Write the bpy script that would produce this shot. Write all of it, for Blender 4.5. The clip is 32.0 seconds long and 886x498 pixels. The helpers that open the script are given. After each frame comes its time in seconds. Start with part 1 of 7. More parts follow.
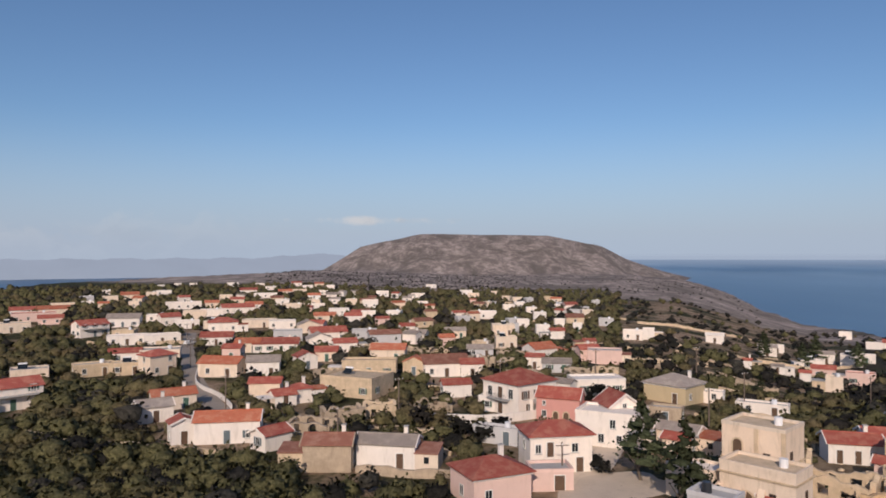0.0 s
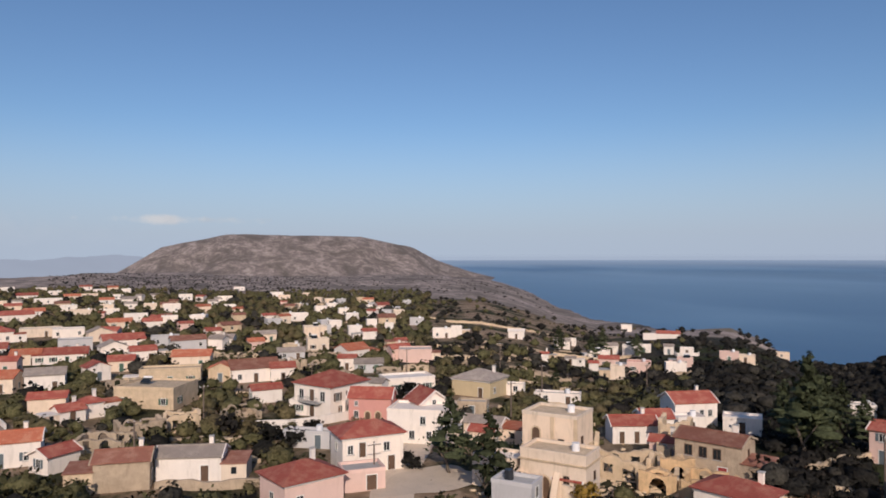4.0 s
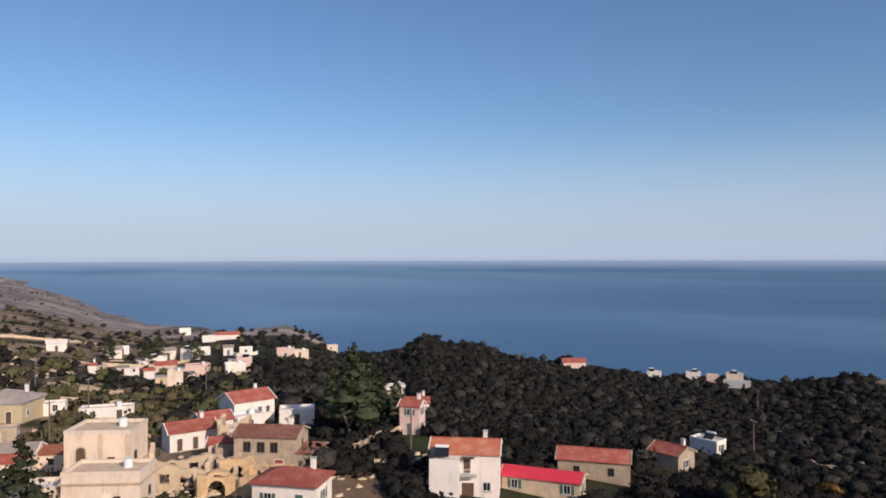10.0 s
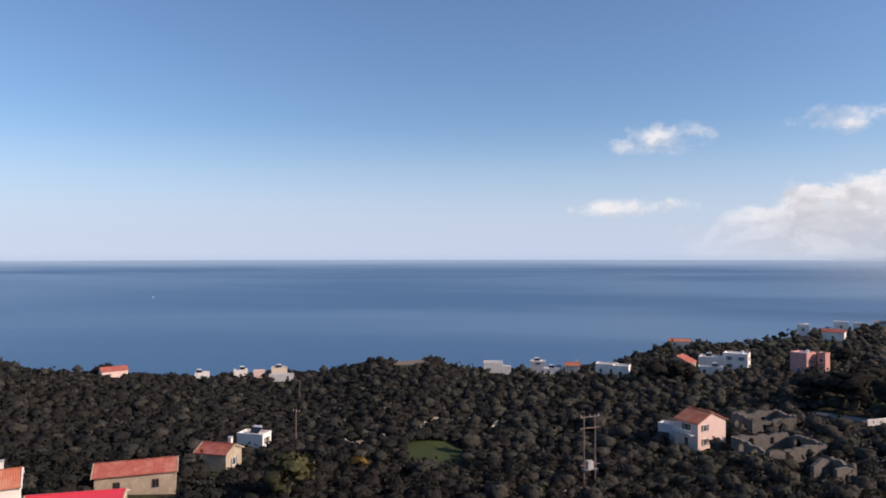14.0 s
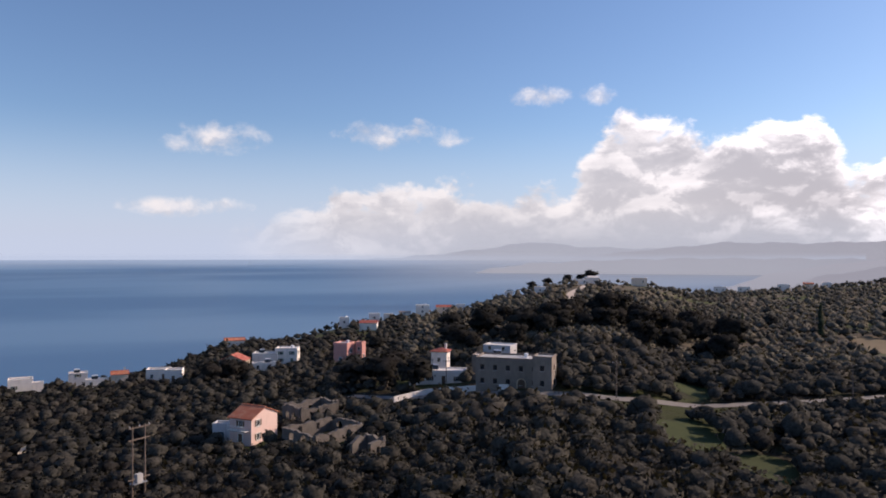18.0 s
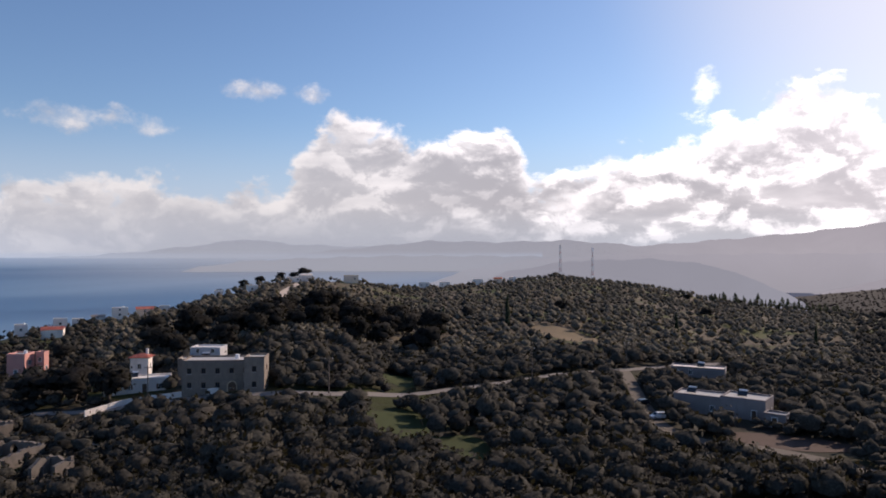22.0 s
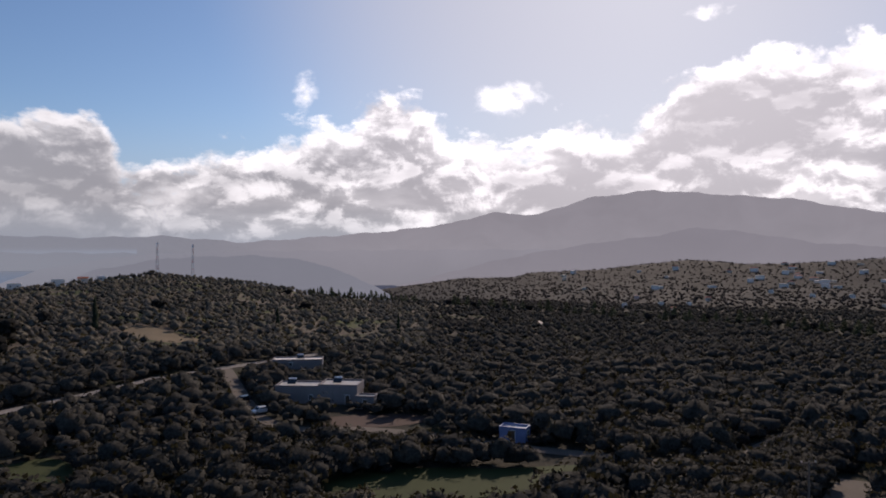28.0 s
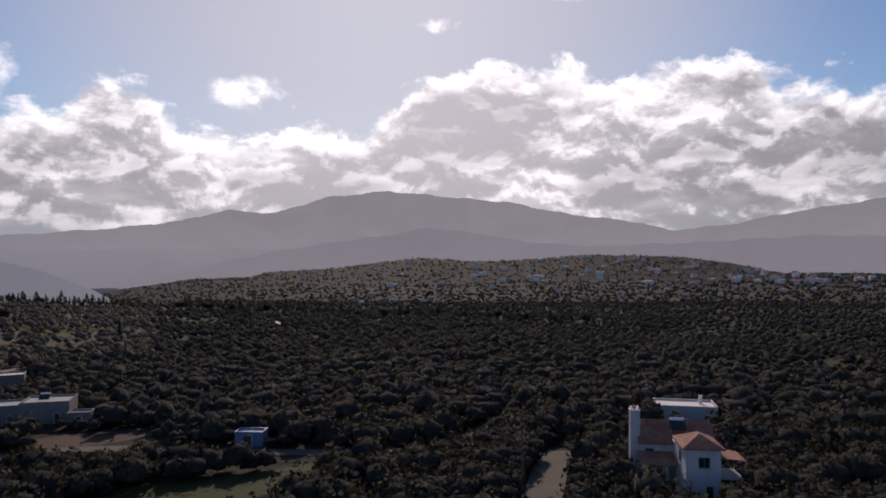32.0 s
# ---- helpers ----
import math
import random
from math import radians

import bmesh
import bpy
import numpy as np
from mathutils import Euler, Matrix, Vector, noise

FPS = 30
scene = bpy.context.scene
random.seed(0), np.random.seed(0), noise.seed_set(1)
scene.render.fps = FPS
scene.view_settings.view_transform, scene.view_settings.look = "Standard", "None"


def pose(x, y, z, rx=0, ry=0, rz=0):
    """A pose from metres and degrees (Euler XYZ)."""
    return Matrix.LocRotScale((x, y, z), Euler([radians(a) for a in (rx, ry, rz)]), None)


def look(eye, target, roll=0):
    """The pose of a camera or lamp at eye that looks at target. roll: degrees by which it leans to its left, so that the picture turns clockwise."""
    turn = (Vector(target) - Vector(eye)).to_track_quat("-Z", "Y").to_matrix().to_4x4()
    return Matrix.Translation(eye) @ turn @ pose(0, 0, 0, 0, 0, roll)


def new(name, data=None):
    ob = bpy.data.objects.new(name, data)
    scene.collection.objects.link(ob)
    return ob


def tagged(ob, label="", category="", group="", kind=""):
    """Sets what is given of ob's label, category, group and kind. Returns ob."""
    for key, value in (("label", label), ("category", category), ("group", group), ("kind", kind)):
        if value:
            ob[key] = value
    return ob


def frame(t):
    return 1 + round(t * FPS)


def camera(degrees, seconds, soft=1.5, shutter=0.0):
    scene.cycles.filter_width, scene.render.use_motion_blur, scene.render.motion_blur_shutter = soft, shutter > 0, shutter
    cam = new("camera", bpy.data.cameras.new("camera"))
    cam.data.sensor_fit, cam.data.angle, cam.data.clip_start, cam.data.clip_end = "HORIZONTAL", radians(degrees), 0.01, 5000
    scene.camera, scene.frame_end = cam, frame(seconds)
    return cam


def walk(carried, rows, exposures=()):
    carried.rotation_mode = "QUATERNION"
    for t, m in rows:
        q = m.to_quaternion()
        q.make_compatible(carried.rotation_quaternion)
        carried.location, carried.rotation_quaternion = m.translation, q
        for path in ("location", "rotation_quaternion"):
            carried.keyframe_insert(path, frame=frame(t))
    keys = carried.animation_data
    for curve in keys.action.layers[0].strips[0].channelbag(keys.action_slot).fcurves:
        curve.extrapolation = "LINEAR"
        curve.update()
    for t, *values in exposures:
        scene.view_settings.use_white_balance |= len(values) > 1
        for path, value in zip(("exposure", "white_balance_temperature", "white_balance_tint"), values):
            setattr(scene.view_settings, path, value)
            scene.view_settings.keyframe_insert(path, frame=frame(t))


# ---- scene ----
cam = camera(63.82, 32.0, soft=1.8)
walk(cam, [
    (0.0, pose(0, 0, 30, 90.42, 0.09, 0.00)),
    (0.5, pose(0, 0, 30, 90.41, 0.13, -1.79)),
    (1.0, pose(0, 0, 30, 90.41, 0.15, -3.60)),
    (1.5, pose(0, 0, 30, 90.42, 0.18, -5.30)),
    (2.0, pose(0, 0, 30, 90.43, 0.16, -7.32)),
    (2.5, pose(0, 0, 30, 90.42, 0.11, -9.10)),
    (4.5, pose(0, 0, 30, 90.48, 0.14, -17.79)),
    (5.0, pose(0, 0, 30, 90.48, 0.14, -20.84)),
    (5.5, pose(0, 0, 30, 90.51, 0.16, -23.22)),
    (6.0, pose(0, 0, 30, 90.52, 0.12, -26.12)),
    (6.5, pose(0, 0, 30, 90.53, 0.10, -28.74)),
    (7.0, pose(0, 0, 30, 90.52, 0.13, -31.73)),
    (7.5, pose(0, 0, 30, 90.51, 0.11, -34.37)),
    (8.0, pose(0, 0, 30, 90.50, 0.11, -37.60)),
    (8.5, pose(0, 0, 30, 90.50, 0.13, -40.12)),
    (9.0, pose(0, 0, 30, 90.48, 0.13, -43.29)),
    (9.5, pose(0, 0, 30, 90.48, 0.15, -46.34)),
    (10.0, pose(0, 0, 30, 90.49, 0.14, -49.38)),
    (10.5, pose(0, 0, 30, 90.49, 0.10, -52.33)),
    (11.0, pose(0, 0, 30, 90.46, 0.11, -55.69)),
    (11.5, pose(0, 0, 30, 90.48, 0.09, -58.80)),
    (12.0, pose(0, 0, 30, 90.49, 0.08, -61.96)),
    (12.5, pose(0, 0, 30, 90.48, 0.06, -67.65)),
    (13.0, pose(0, 0, 30, 90.47, 0.09, -73.26)),
    (13.5, pose(0, 0, 30, 90.47, 0.06, -78.44)),
    (14.0, pose(0, 0, 30, 90.42, 0.03, -84.56)),
    (14.5, pose(0, 0, 30, 90.40, 0.05, -90.21)),
    (15.0, pose(0, 0, 30, 90.40, -0.01, -97.02)),
    (15.5, pose(0, 0, 30, 90.39, -0.07, -102.79)),
    (17.5, pose(0, 0, 30, 90.47, -0.10, -115.74)),
    (18.0, pose(0, 0, 30, 90.41, -0.04, -119.27)),
    (18.5, pose(0, 0, 30, 90.35, -0.00, -121.98)),
    (19.0, pose(0, 0, 30, 90.32, 0.01, -124.95)),
    (19.5, pose(0, 0, 30, 90.29, 0.00, -127.61)),
    (20.0, pose(0, 0, 30, 90.26, 0.01, -130.48)),
    (20.5, pose(0, 0, 30, 90.26, -0.05, -133.49)),
    (21.0, pose(0, 0, 30, 90.25, -0.08, -136.36)),
    (21.5, pose(0, 0, 30, 90.25, -0.08, -139.18)),
    (22.0, pose(0, 0, 30, 90.25, -0.08, -142.04)),
    (22.5, pose(0, 0, 30, 90.25, -0.08, -144.68)),
    (23.0, pose(0, 0, 30, 90.24, -0.10, -147.57)),
    (23.5, pose(0, 0, 30, 90.21, -0.09, -149.99)),
    (24.0, pose(0, 0, 30, 90.21, -0.09, -152.72)),
    (24.5, pose(0, 0, 30, 90.20, -0.06, -155.12)),
    (25.0, pose(0, 0, 30, 90.21, -0.01, -157.84)),
    (25.5, pose(0, 0, 30, 90.17, 0.01, -160.22)),
    (27.5, pose(0, 0, 30, 90.02, -0.01, -170.51)),
    (28.0, pose(0, 0, 30, 90.02, -0.09, -173.28)),
    (28.5, pose(0, 0, 30, 90.00, -0.13, -175.71)),
    (29.0, pose(0, 0, 30, 89.97, -0.14, -178.34)),
    (29.5, pose(0, 0, 30, 89.97, -0.10, -180.93)),
    (30.0, pose(0, 0, 30, 89.94, -0.03, -183.74)),
    (30.5, pose(0, 0, 30, 89.95, -0.05, -186.22)),
    (31.0, pose(0, 0, 30, 89.98, -0.14, -188.91)),
    (31.5, pose(0, 0, 30, 89.97, -0.11, -191.54)),
    (32.0, pose(0, 0, 30, 89.96, -0.03, -194.13)),
], [(0.0, -0.5, 6500, 10), (6.0, -0.42, 6500, 10), (10.0, -0.2, 6500, 10), (13.0, 0.08, 6600, 11), (19.0, 0.05, 6800, 16),
    (23.0, -0.18, 6750, 14), (28.0, -0.6, 6600, 14), (32.0, -0.78, 6600, 15)]
)

# ---- sky, sun and clouds ----
SUN_BEARING, SUN_HEIGHT = 190.0, 28.0


def way(bearing, height):
    b, h = radians(bearing), radians(height)
    return Vector((math.sin(b) * math.cos(h), math.cos(b) * math.cos(h), math.sin(h)))


def node(tree, kind, **values):
    n = tree.nodes.new(kind)
    for key, value in values.items():
        if key.startswith("i_"):
            n.inputs[key[2:].replace("_", " ")].default_value = value
        else:
            setattr(n, key, value)
    return n


class Maths:
    """Short forms for chains of shader maths in one tree."""

    def __init__(self, tree):
        self.tree = tree

    def op(self, operation, *values, clamp=False):
        n = self.tree.nodes.new("ShaderNodeMath")
        n.operation, n.use_clamp = operation, clamp
        for slot, v in zip(n.inputs, values):
            if isinstance(v, (int, float)):
                slot.default_value = v
            else:
                self.tree.links.new(v, slot)
        return n.outputs[0]

    def step(self, value, low, high, a=0.0, b=1.0):
        n = self.tree.nodes.new("ShaderNodeMapRange")
        n.interpolation_type = "SMOOTHSTEP"
        for slot, v in zip(list(n.inputs)[:5], (value, low, high, a, b)):
            if isinstance(v, (int, float)):
                slot.default_value = v
            else:
                self.tree.links.new(v, slot)
        return n.outputs[0]

    def mix(self, fac, a, b, blend="MIX"):
        n = self.tree.nodes.new("ShaderNodeMix")
        n.data_type, n.blend_type = "RGBA", blend
        for slot, v in zip((n.inputs[0], n.inputs[6], n.inputs[7]), (fac, a, b)):
            if isinstance(v, (int, float)):
                slot.default_value = v
            elif isinstance(v, tuple):
                slot.default_value = (*v[:3], 1)
            else:
                self.tree.links.new(v, slot)
        return n.outputs[2]

    def noise(self, vector, scale, detail=4.0, rough=0.55, warp=0.0, out=0):
        n = self.tree.nodes.new("ShaderNodeTexNoise")
        n.inputs["Scale"].default_value, n.inputs["Detail"].default_value = scale, detail
        n.inputs["Roughness"].default_value, n.inputs["Distortion"].default_value = rough, warp
        if vector is not None:
            self.tree.links.new(vector, n.inputs["Vector"])
        return n.outputs[out]

    def scaled(self, vector, scale, shift=(0, 0, 0)):
        n = self.tree.nodes.new("ShaderNodeMapping")
        n.inputs["Scale"].default_value, n.inputs["Location"].default_value = scale, shift
        self.tree.links.new(vector, n.inputs["Vector"])
        return n.outputs[0]


def build_world():
    world = bpy.data.worlds.new("sky")
    scene.world = world
    world.use_nodes = True
    tree = world.node_tree
    tree.nodes.clear()
    m = Maths(tree)
    coord = tree.nodes.new("ShaderNodeTexCoord").outputs["Generated"]
    xyz = tree.nodes.new("ShaderNodeSeparateXYZ")
    tree.links.new(coord, xyz.inputs[0])
    height = m.op("DEGREES", m.op("ARCSINE", xyz.outputs[2]))
    bearing = m.op("DEGREES", m.op("ARCTAN2", xyz.outputs[0], xyz.outputs[1]))
    bearing = m.op("MODULO", m.op("ADD", bearing, 450.0), 360.0)  # 0 stands for bearing 270
    # sky dome, held at the horizon's colour below it
    up = tree.nodes.new("ShaderNodeCombineXYZ")
    tree.links.new(xyz.outputs[0], up.inputs[0])
    tree.links.new(xyz.outputs[1], up.inputs[1])
    tree.links.new(m.op("MAXIMUM", xyz.outputs[2], SKY_FLOOR), up.inputs[2])
    sky = node(tree, "ShaderNodeTexSky", sky_type="NISHITA", sun_disc=False, sun_elevation=radians(SUN_HEIGHT),
               sun_rotation=radians(SUN_BEARING), altitude=150.0, air_density=1.0, dust_density=0.6, ozone_density=2.5)
    tree.links.new(up.outputs[0], sky.inputs[0])
    colour = m.mix(1.0, sky.outputs[0], SKY_TINT, "MULTIPLY")
    haze = m.step(height, 0.0, 11.0, 1.0, 0.0)
    colour = m.mix(m.op("MULTIPLY", haze, 0.8), colour, HAZE)
    # brightness of the air round the sun
    dot = tree.nodes.new("ShaderNodeVectorMath")
    dot.operation = "DOT_PRODUCT"
    dot.inputs[1].default_value = way(SUN_BEARING, SUN_HEIGHT - 3)
    tree.links.new(coord, dot.inputs[0])
    glow = m.step(dot.outputs["Value"], 0.82, 1.0)
    colour = m.mix(m.op("MULTIPLY", glow, 0.68), colour, (8.4, 7.9, 8.2))
    # cloud bank: its top over the bearing, with ragged edges
    curve = tree.nodes.new("ShaderNodeFloatCurve")
    tree.links.new(m.op("DIVIDE", bearing, 360.0), curve.inputs["Value"])
    points = curve.mapping.curves[0].points
    tops = ((-90, 4), (-30, 3), (75, 0), (92, 0.4), (104, 3.0), (109.7, 4.4), (115, 5.4), (122, 5.5), (129, 5.7), (131, 9.0), (134, 10.8),
            (137, 10.6), (140.5, 9.4), (143, 9.6), (146, 10.5), (148, 8.8), (149.2, 6.4), (152, 6.5), (155.5, 7.8), (159.5, 9.2), (164, 9.9),
            (166.5, 11.0), (168, 12.2), (170.5, 12.9), (172.6, 10.8), (175.3, 9.6), (179, 9.3), (183.3, 10.2), (186, 10.1), (189.4, 11.3),
            (192, 13.2), (195, 14.7), (197.3, 15.4), (203.9, 14.7), (207.8, 13.8), (212.4, 14.8), (216.4, 14.6), (219.1, 12.9), (226, 11.4),
            (240, 9.0), (255, 7.0), (270, 4))
    tops = tuple((b + 90, h) for b, h in tops)
    points[0].location, points[1].location = (0, tops[0][1] / 20), (1, tops[-1][1] / 20)
    for b, top in tops[1:-1]:
        points.new(b / 360, top / 20)
    curve.mapping.update()
    top = m.op("MULTIPLY", curve.outputs[0], 20.0)
    puffs = m.noise(m.scaled(coord, (1, 1, 1.5)), 13.0, 7.0, 0.58, 0.25)
    # the same heaps a little higher up: where they thin out, a heap shows its sunlit crown
    above = m.noise(m.scaled(coord, (1, 1, 1.5), (0, 0, 0.022)), 13.0, 7.0, 0.58, 0.25)
    swell = m.noise(m.scaled(coord, (1, 1, 2.2)), 6.0, 3.0, 0.5, 0.2)
    fine = m.noise(m.scaled(coord, (1, 1, 1.4)), 34.0, 5.0, 0.6, 0.2)
    streaks = m.noise(m.scaled(coord, (1, 1, 3.6)), 8.0, 6.0, 0.55, 0.3)
    ragged = m.op("ADD", m.op("MULTIPLY", m.op("SUBTRACT", puffs, 0.5), 7.5), m.op("MULTIPLY", m.op("SUBTRACT", fine, 0.5), 3.0))
    depth = m.op("ADD", m.op("SUBTRACT", top, height), ragged)
    cover = m.op("MULTIPLY", m.step(depth, 0.0, 1.6), m.step(top, 2.0, 5.0))
    for b, h, wide, tall in ((101.2, 8.9, 4.6, 1.5), (115.8, 9.4, 5.2, 1.4), (127.3, 12.4, 2.4, 1.0), (131.8, 12.4, 1.8, 0.9),
                             (162.3, 12.6, 1.2, 1.6), (178.6, 11.9, 3.0, 1.6), (193.6, 17.4, 1.8, 0.7), (204, 19.5, 2.2, 0.9),
                             (99, 3.6, 6.0, 0.9), (-5.0, 2.7, 7.5, 0.4)):
        u = m.op("DIVIDE", m.op("SUBTRACT", bearing, b + 90.0), wide)
        v = m.op("DIVIDE", m.op("SUBTRACT", height, h), tall)
        near = m.op("ADD", m.op("MULTIPLY", u, u), m.op("MULTIPLY", v, v))
        body = m.op("ADD", m.op("SUBTRACT", 0.85, near), m.op("ADD", m.op("MULTIPLY", m.op("SUBTRACT", puffs, 0.5), 4.0), m.op("MULTIPLY", m.op("SUBTRACT", fine, 0.5), 2.2)))
        cover = m.op("MAXIMUM", cover, m.op("MULTIPLY", m.step(body, 0.0, 1.7), m.step(near, 3.2, 1.2)))
    sunny = m.step(dot.outputs["Value"], 0.42, 0.97)
    edge = m.step(depth, 4.2, 0.2)
    layers = m.step(streaks, 0.34, 0.68)
    crowns = m.step(m.op("SUBTRACT", puffs, above), -0.07, 0.1)
    hollow = m.step(swell, 0.36, 0.62)
    bright = m.op("ADD", m.op("MULTIPLY", edge, 0.5), m.op("ADD", m.op("MULTIPLY", layers, 0.26), m.op("ADD", m.op("MULTIPLY", crowns, 0.42), m.op("MULTIPLY", hollow, 0.3))))
    bright = m.op("POWER", m.step(bright, 0.12, 1.2), 1.5)
    lit = m.mix(sunny, (7.6, 7.4, 7.5), (18.0, 17.4, 17.9))
    dull = m.mix(sunny, (4.6, 4.6, 5.0), (3.9, 3.75, 4.15))
    cloud = m.mix(bright, dull, lit)
    cloud = m.mix(1.0, cloud, m.mix(m.op("MULTIPLY", glow, 0.8), (0, 0, 0), (5.5, 5.2, 5.4)), "ADD")
    # low clouds fade into the haze over the bay
    cover = m.op("MULTIPLY", cover, m.step(height, -0.5, 4.0, 0.45, 1.0))
    colour = m.mix(m.op("MULTIPLY", cover, m.step(dot.outputs["Value"], 0.2, 0.8, 0.88, 0.95)), colour, cloud)
    background = tree.nodes.new("ShaderNodeBackground")
    background.inputs[1].default_value = SKY_STRENGTH
    tree.links.new(colour, background.inputs[0])
    tree.links.new(background.outputs[0], tree.nodes.new("ShaderNodeOutputWorld").inputs[0])


SKY_FLOOR, SKY_TINT, HAZE, SKY_STRENGTH = 0.03, (0.83, 0.95, 1.11), (4.6, 5.3, 7.1), 0.118
build_world()

sun = new("sun", bpy.data.lights.new("sun", "SUN"))
sun.data.energy, sun.data.angle, sun.data.color = 4.7, radians(0.8), (1.0, 0.83, 0.69)
sun.matrix_world = look(way(SUN_BEARING, SUN_HEIGHT) * 400, (0, 0, 0))

# ---- materials ----
def material(name):
    mat = bpy.data.materials.new(name)
    mat.use_nodes = True
    shader = mat.node_tree.nodes["Principled BSDF"]
    return mat, mat.node_tree, shader, Maths(mat.node_tree)


def plain(name, colour, rough=0.8, vary=0.12, grain=1.5, metal=0.0, bump=0.02, stain=0.0, stain_colour=(0.2, 0.16, 0.12), specular=0.3, warm=0.0):
    """Painted, rendered or stone surface: two scales of variation, stains and fine relief."""
    mat, tree, shader, m = material(name)
    place = tree.nodes.new("ShaderNodeNewGeometry").outputs["Position"]
    coarse = m.noise(place, 0.35 * grain, 4.0, 0.6)
    fine = m.noise(place, 6.0 * grain, 5.0, 0.65)
    shade = m.op("ADD", m.op("MULTIPLY", m.op("SUBTRACT", coarse, 0.5), 2.2 * vary), m.op("MULTIPLY", m.op("SUBTRACT", fine, 0.5), 1.6 * vary))
    shade = m.op("ADD", shade, 1.0)
    rnd = tree.nodes.new("ShaderNodeObjectInfo").outputs["Random"]
    shade = m.op("MULTIPLY", shade, m.op("ADD", m.op("MULTIPLY", rnd, 0.16), 0.92))
    tone = m.mix(m.op("MULTIPLY", rnd, warm), colour, (colour[0] * 0.94, colour[1] * 0.83, colour[2] * 0.72)) if warm else colour
    base = m.mix(1.0, tone, shade, "MULTIPLY")
    if stain:
        streak = m.noise(m.scaled(place, (1.3, 1.3, 0.28)), 0.8 * grain, 6.0, 0.65, 0.5)
        base = m.mix(m.op("MULTIPLY", m.step(streak, 0.5, 0.72), stain), base, stain_colour)
    tree.links.new(base, shader.inputs["Base Color"])
    shader.inputs["Roughness"].default_value, shader.inputs["Metallic"].default_value = rough, metal
    shader.inputs["Specular IOR Level"].default_value = specular
    relief = tree.nodes.new("ShaderNodeBump")
    relief.inputs["Strength"].default_value, relief.inputs["Distance"].default_value = 0.6, bump
    tree.links.new(fine, relief.inputs["Height"])
    tree.links.new(relief.outputs[0], shader.inputs["Normal"])
    return mat


def tiled(name, colour, pale, dark):
    """Clay roof: rows of round tiles down the slope, weathered in patches."""
    mat, tree, shader, m = material(name)
    local = tree.nodes.new("ShaderNodeTexCoord").outputs["Object"]
    place = tree.nodes.new("ShaderNodeNewGeometry").outputs["Position"]
    rnd = tree.nodes.new("ShaderNodeObjectInfo").outputs["Random"]
    xyz = tree.nodes.new("ShaderNodeSeparateXYZ")
    tree.links.new(local, xyz.inputs[0])
    rolls = m.op("ABSOLUTE", m.op("SINE", m.op("MULTIPLY", xyz.outputs[0], 12.5)))
    rows = m.op("FRACT", m.op("MULTIPLY", xyz.outputs[2], 5.5))
    patch = m.noise(place, 0.7, 5.0, 0.6)
    spots = m.noise(place, 5.0, 4.0, 0.7)
    base = m.mix(m.step(patch, 0.42, 0.66), colour, pale)
    base = m.mix(m.step(spots, 0.55, 0.72), base, dark)
    base = m.mix(1.0, base, m.op("ADD", m.op("MULTIPLY", rnd, 0.35), 0.8), "MULTIPLY")
    tree.links.new(base, shader.inputs["Base Color"])
    shader.inputs["Roughness"].default_value = 0.85
    shader.inputs["Specular IOR Level"].default_value = 0.25
    relief = tree.nodes.new("ShaderNodeBump")
    relief.inputs["Strength"].default_value, relief.inputs["Distance"].default_value = 0.7, 0.06
    tree.links.new(m.op("ADD", rolls, m.op("MULTIPLY", rows, 0.4)), relief.inputs["Height"])
    tree.links.new(relief.outputs[0], shader.inputs["Normal"])
    return mat


def leafy(name, colour, pale, dry):
    """Foliage: tufts of leaves in light and dark, dull sheen, a little light let through."""
    mat, tree, shader, m = material(name)
    place = tree.nodes.new("ShaderNodeNewGeometry")
    spot, island = place.outputs["Position"], place.outputs["Random Per Island"]
    rnd = tree.nodes.new("ShaderNodeObjectInfo").outputs["Random"]
    patch = m.noise(spot, 0.05, 3.0, 0.5)
    tuft = m.noise(spot, 2.6, 4.0, 0.7)
    base = m.mix(m.op("ADD", m.op("MULTIPLY", m.step(tuft, 0.38, 0.66), 0.7), m.op("MULTIPLY", island, 0.25)), colour, pale)
    base = m.mix(m.op("MULTIPLY", m.step(patch, 0.46, 0.66), 0.55), base, dry)
    base = m.mix(1.0, base, m.op("ADD", m.op("MULTIPLY", rnd, 0.5), 0.75), "MULTIPLY")
    # sprays of leaves, with the shade of the gaps between put into colour
    sprays = m.step(m.noise(spot, 1.25, 6.0, 0.78, 0.4), 0.38, 0.62, 0.62, 1.35)
    base = m.mix(1.0, base, sprays, "MULTIPLY")
    tree.links.new(base, shader.inputs["Base Color"])
    shader.inputs["Roughness"].default_value = 0.9
    shader.inputs["Specular IOR Level"].default_value = 0.06
    relief = tree.nodes.new("ShaderNodeBump")
    relief.inputs["Strength"].default_value, relief.inputs["Distance"].default_value = 0.8, 0.35
    tree.links.new(tuft, relief.inputs["Height"])
    tree.links.new(relief.outputs[0], shader.inputs["Normal"])
    through_leaf = tree.nodes.new("ShaderNodeBsdfTranslucent")
    tree.links.new(m.mix(1.0, base, (1.5, 1.45, 0.8), "MULTIPLY"), through_leaf.inputs["Color"])
    both = tree.nodes.new("ShaderNodeMixShader")
    both.inputs[0].default_value = 0.12
    tree.links.new(shader.outputs[0], both.inputs[1])
    tree.links.new(through_leaf.outputs[0], both.inputs[2])
    tree.links.new(both.outputs[0], tree.nodes["Material Output"].inputs["Surface"])
    return mat


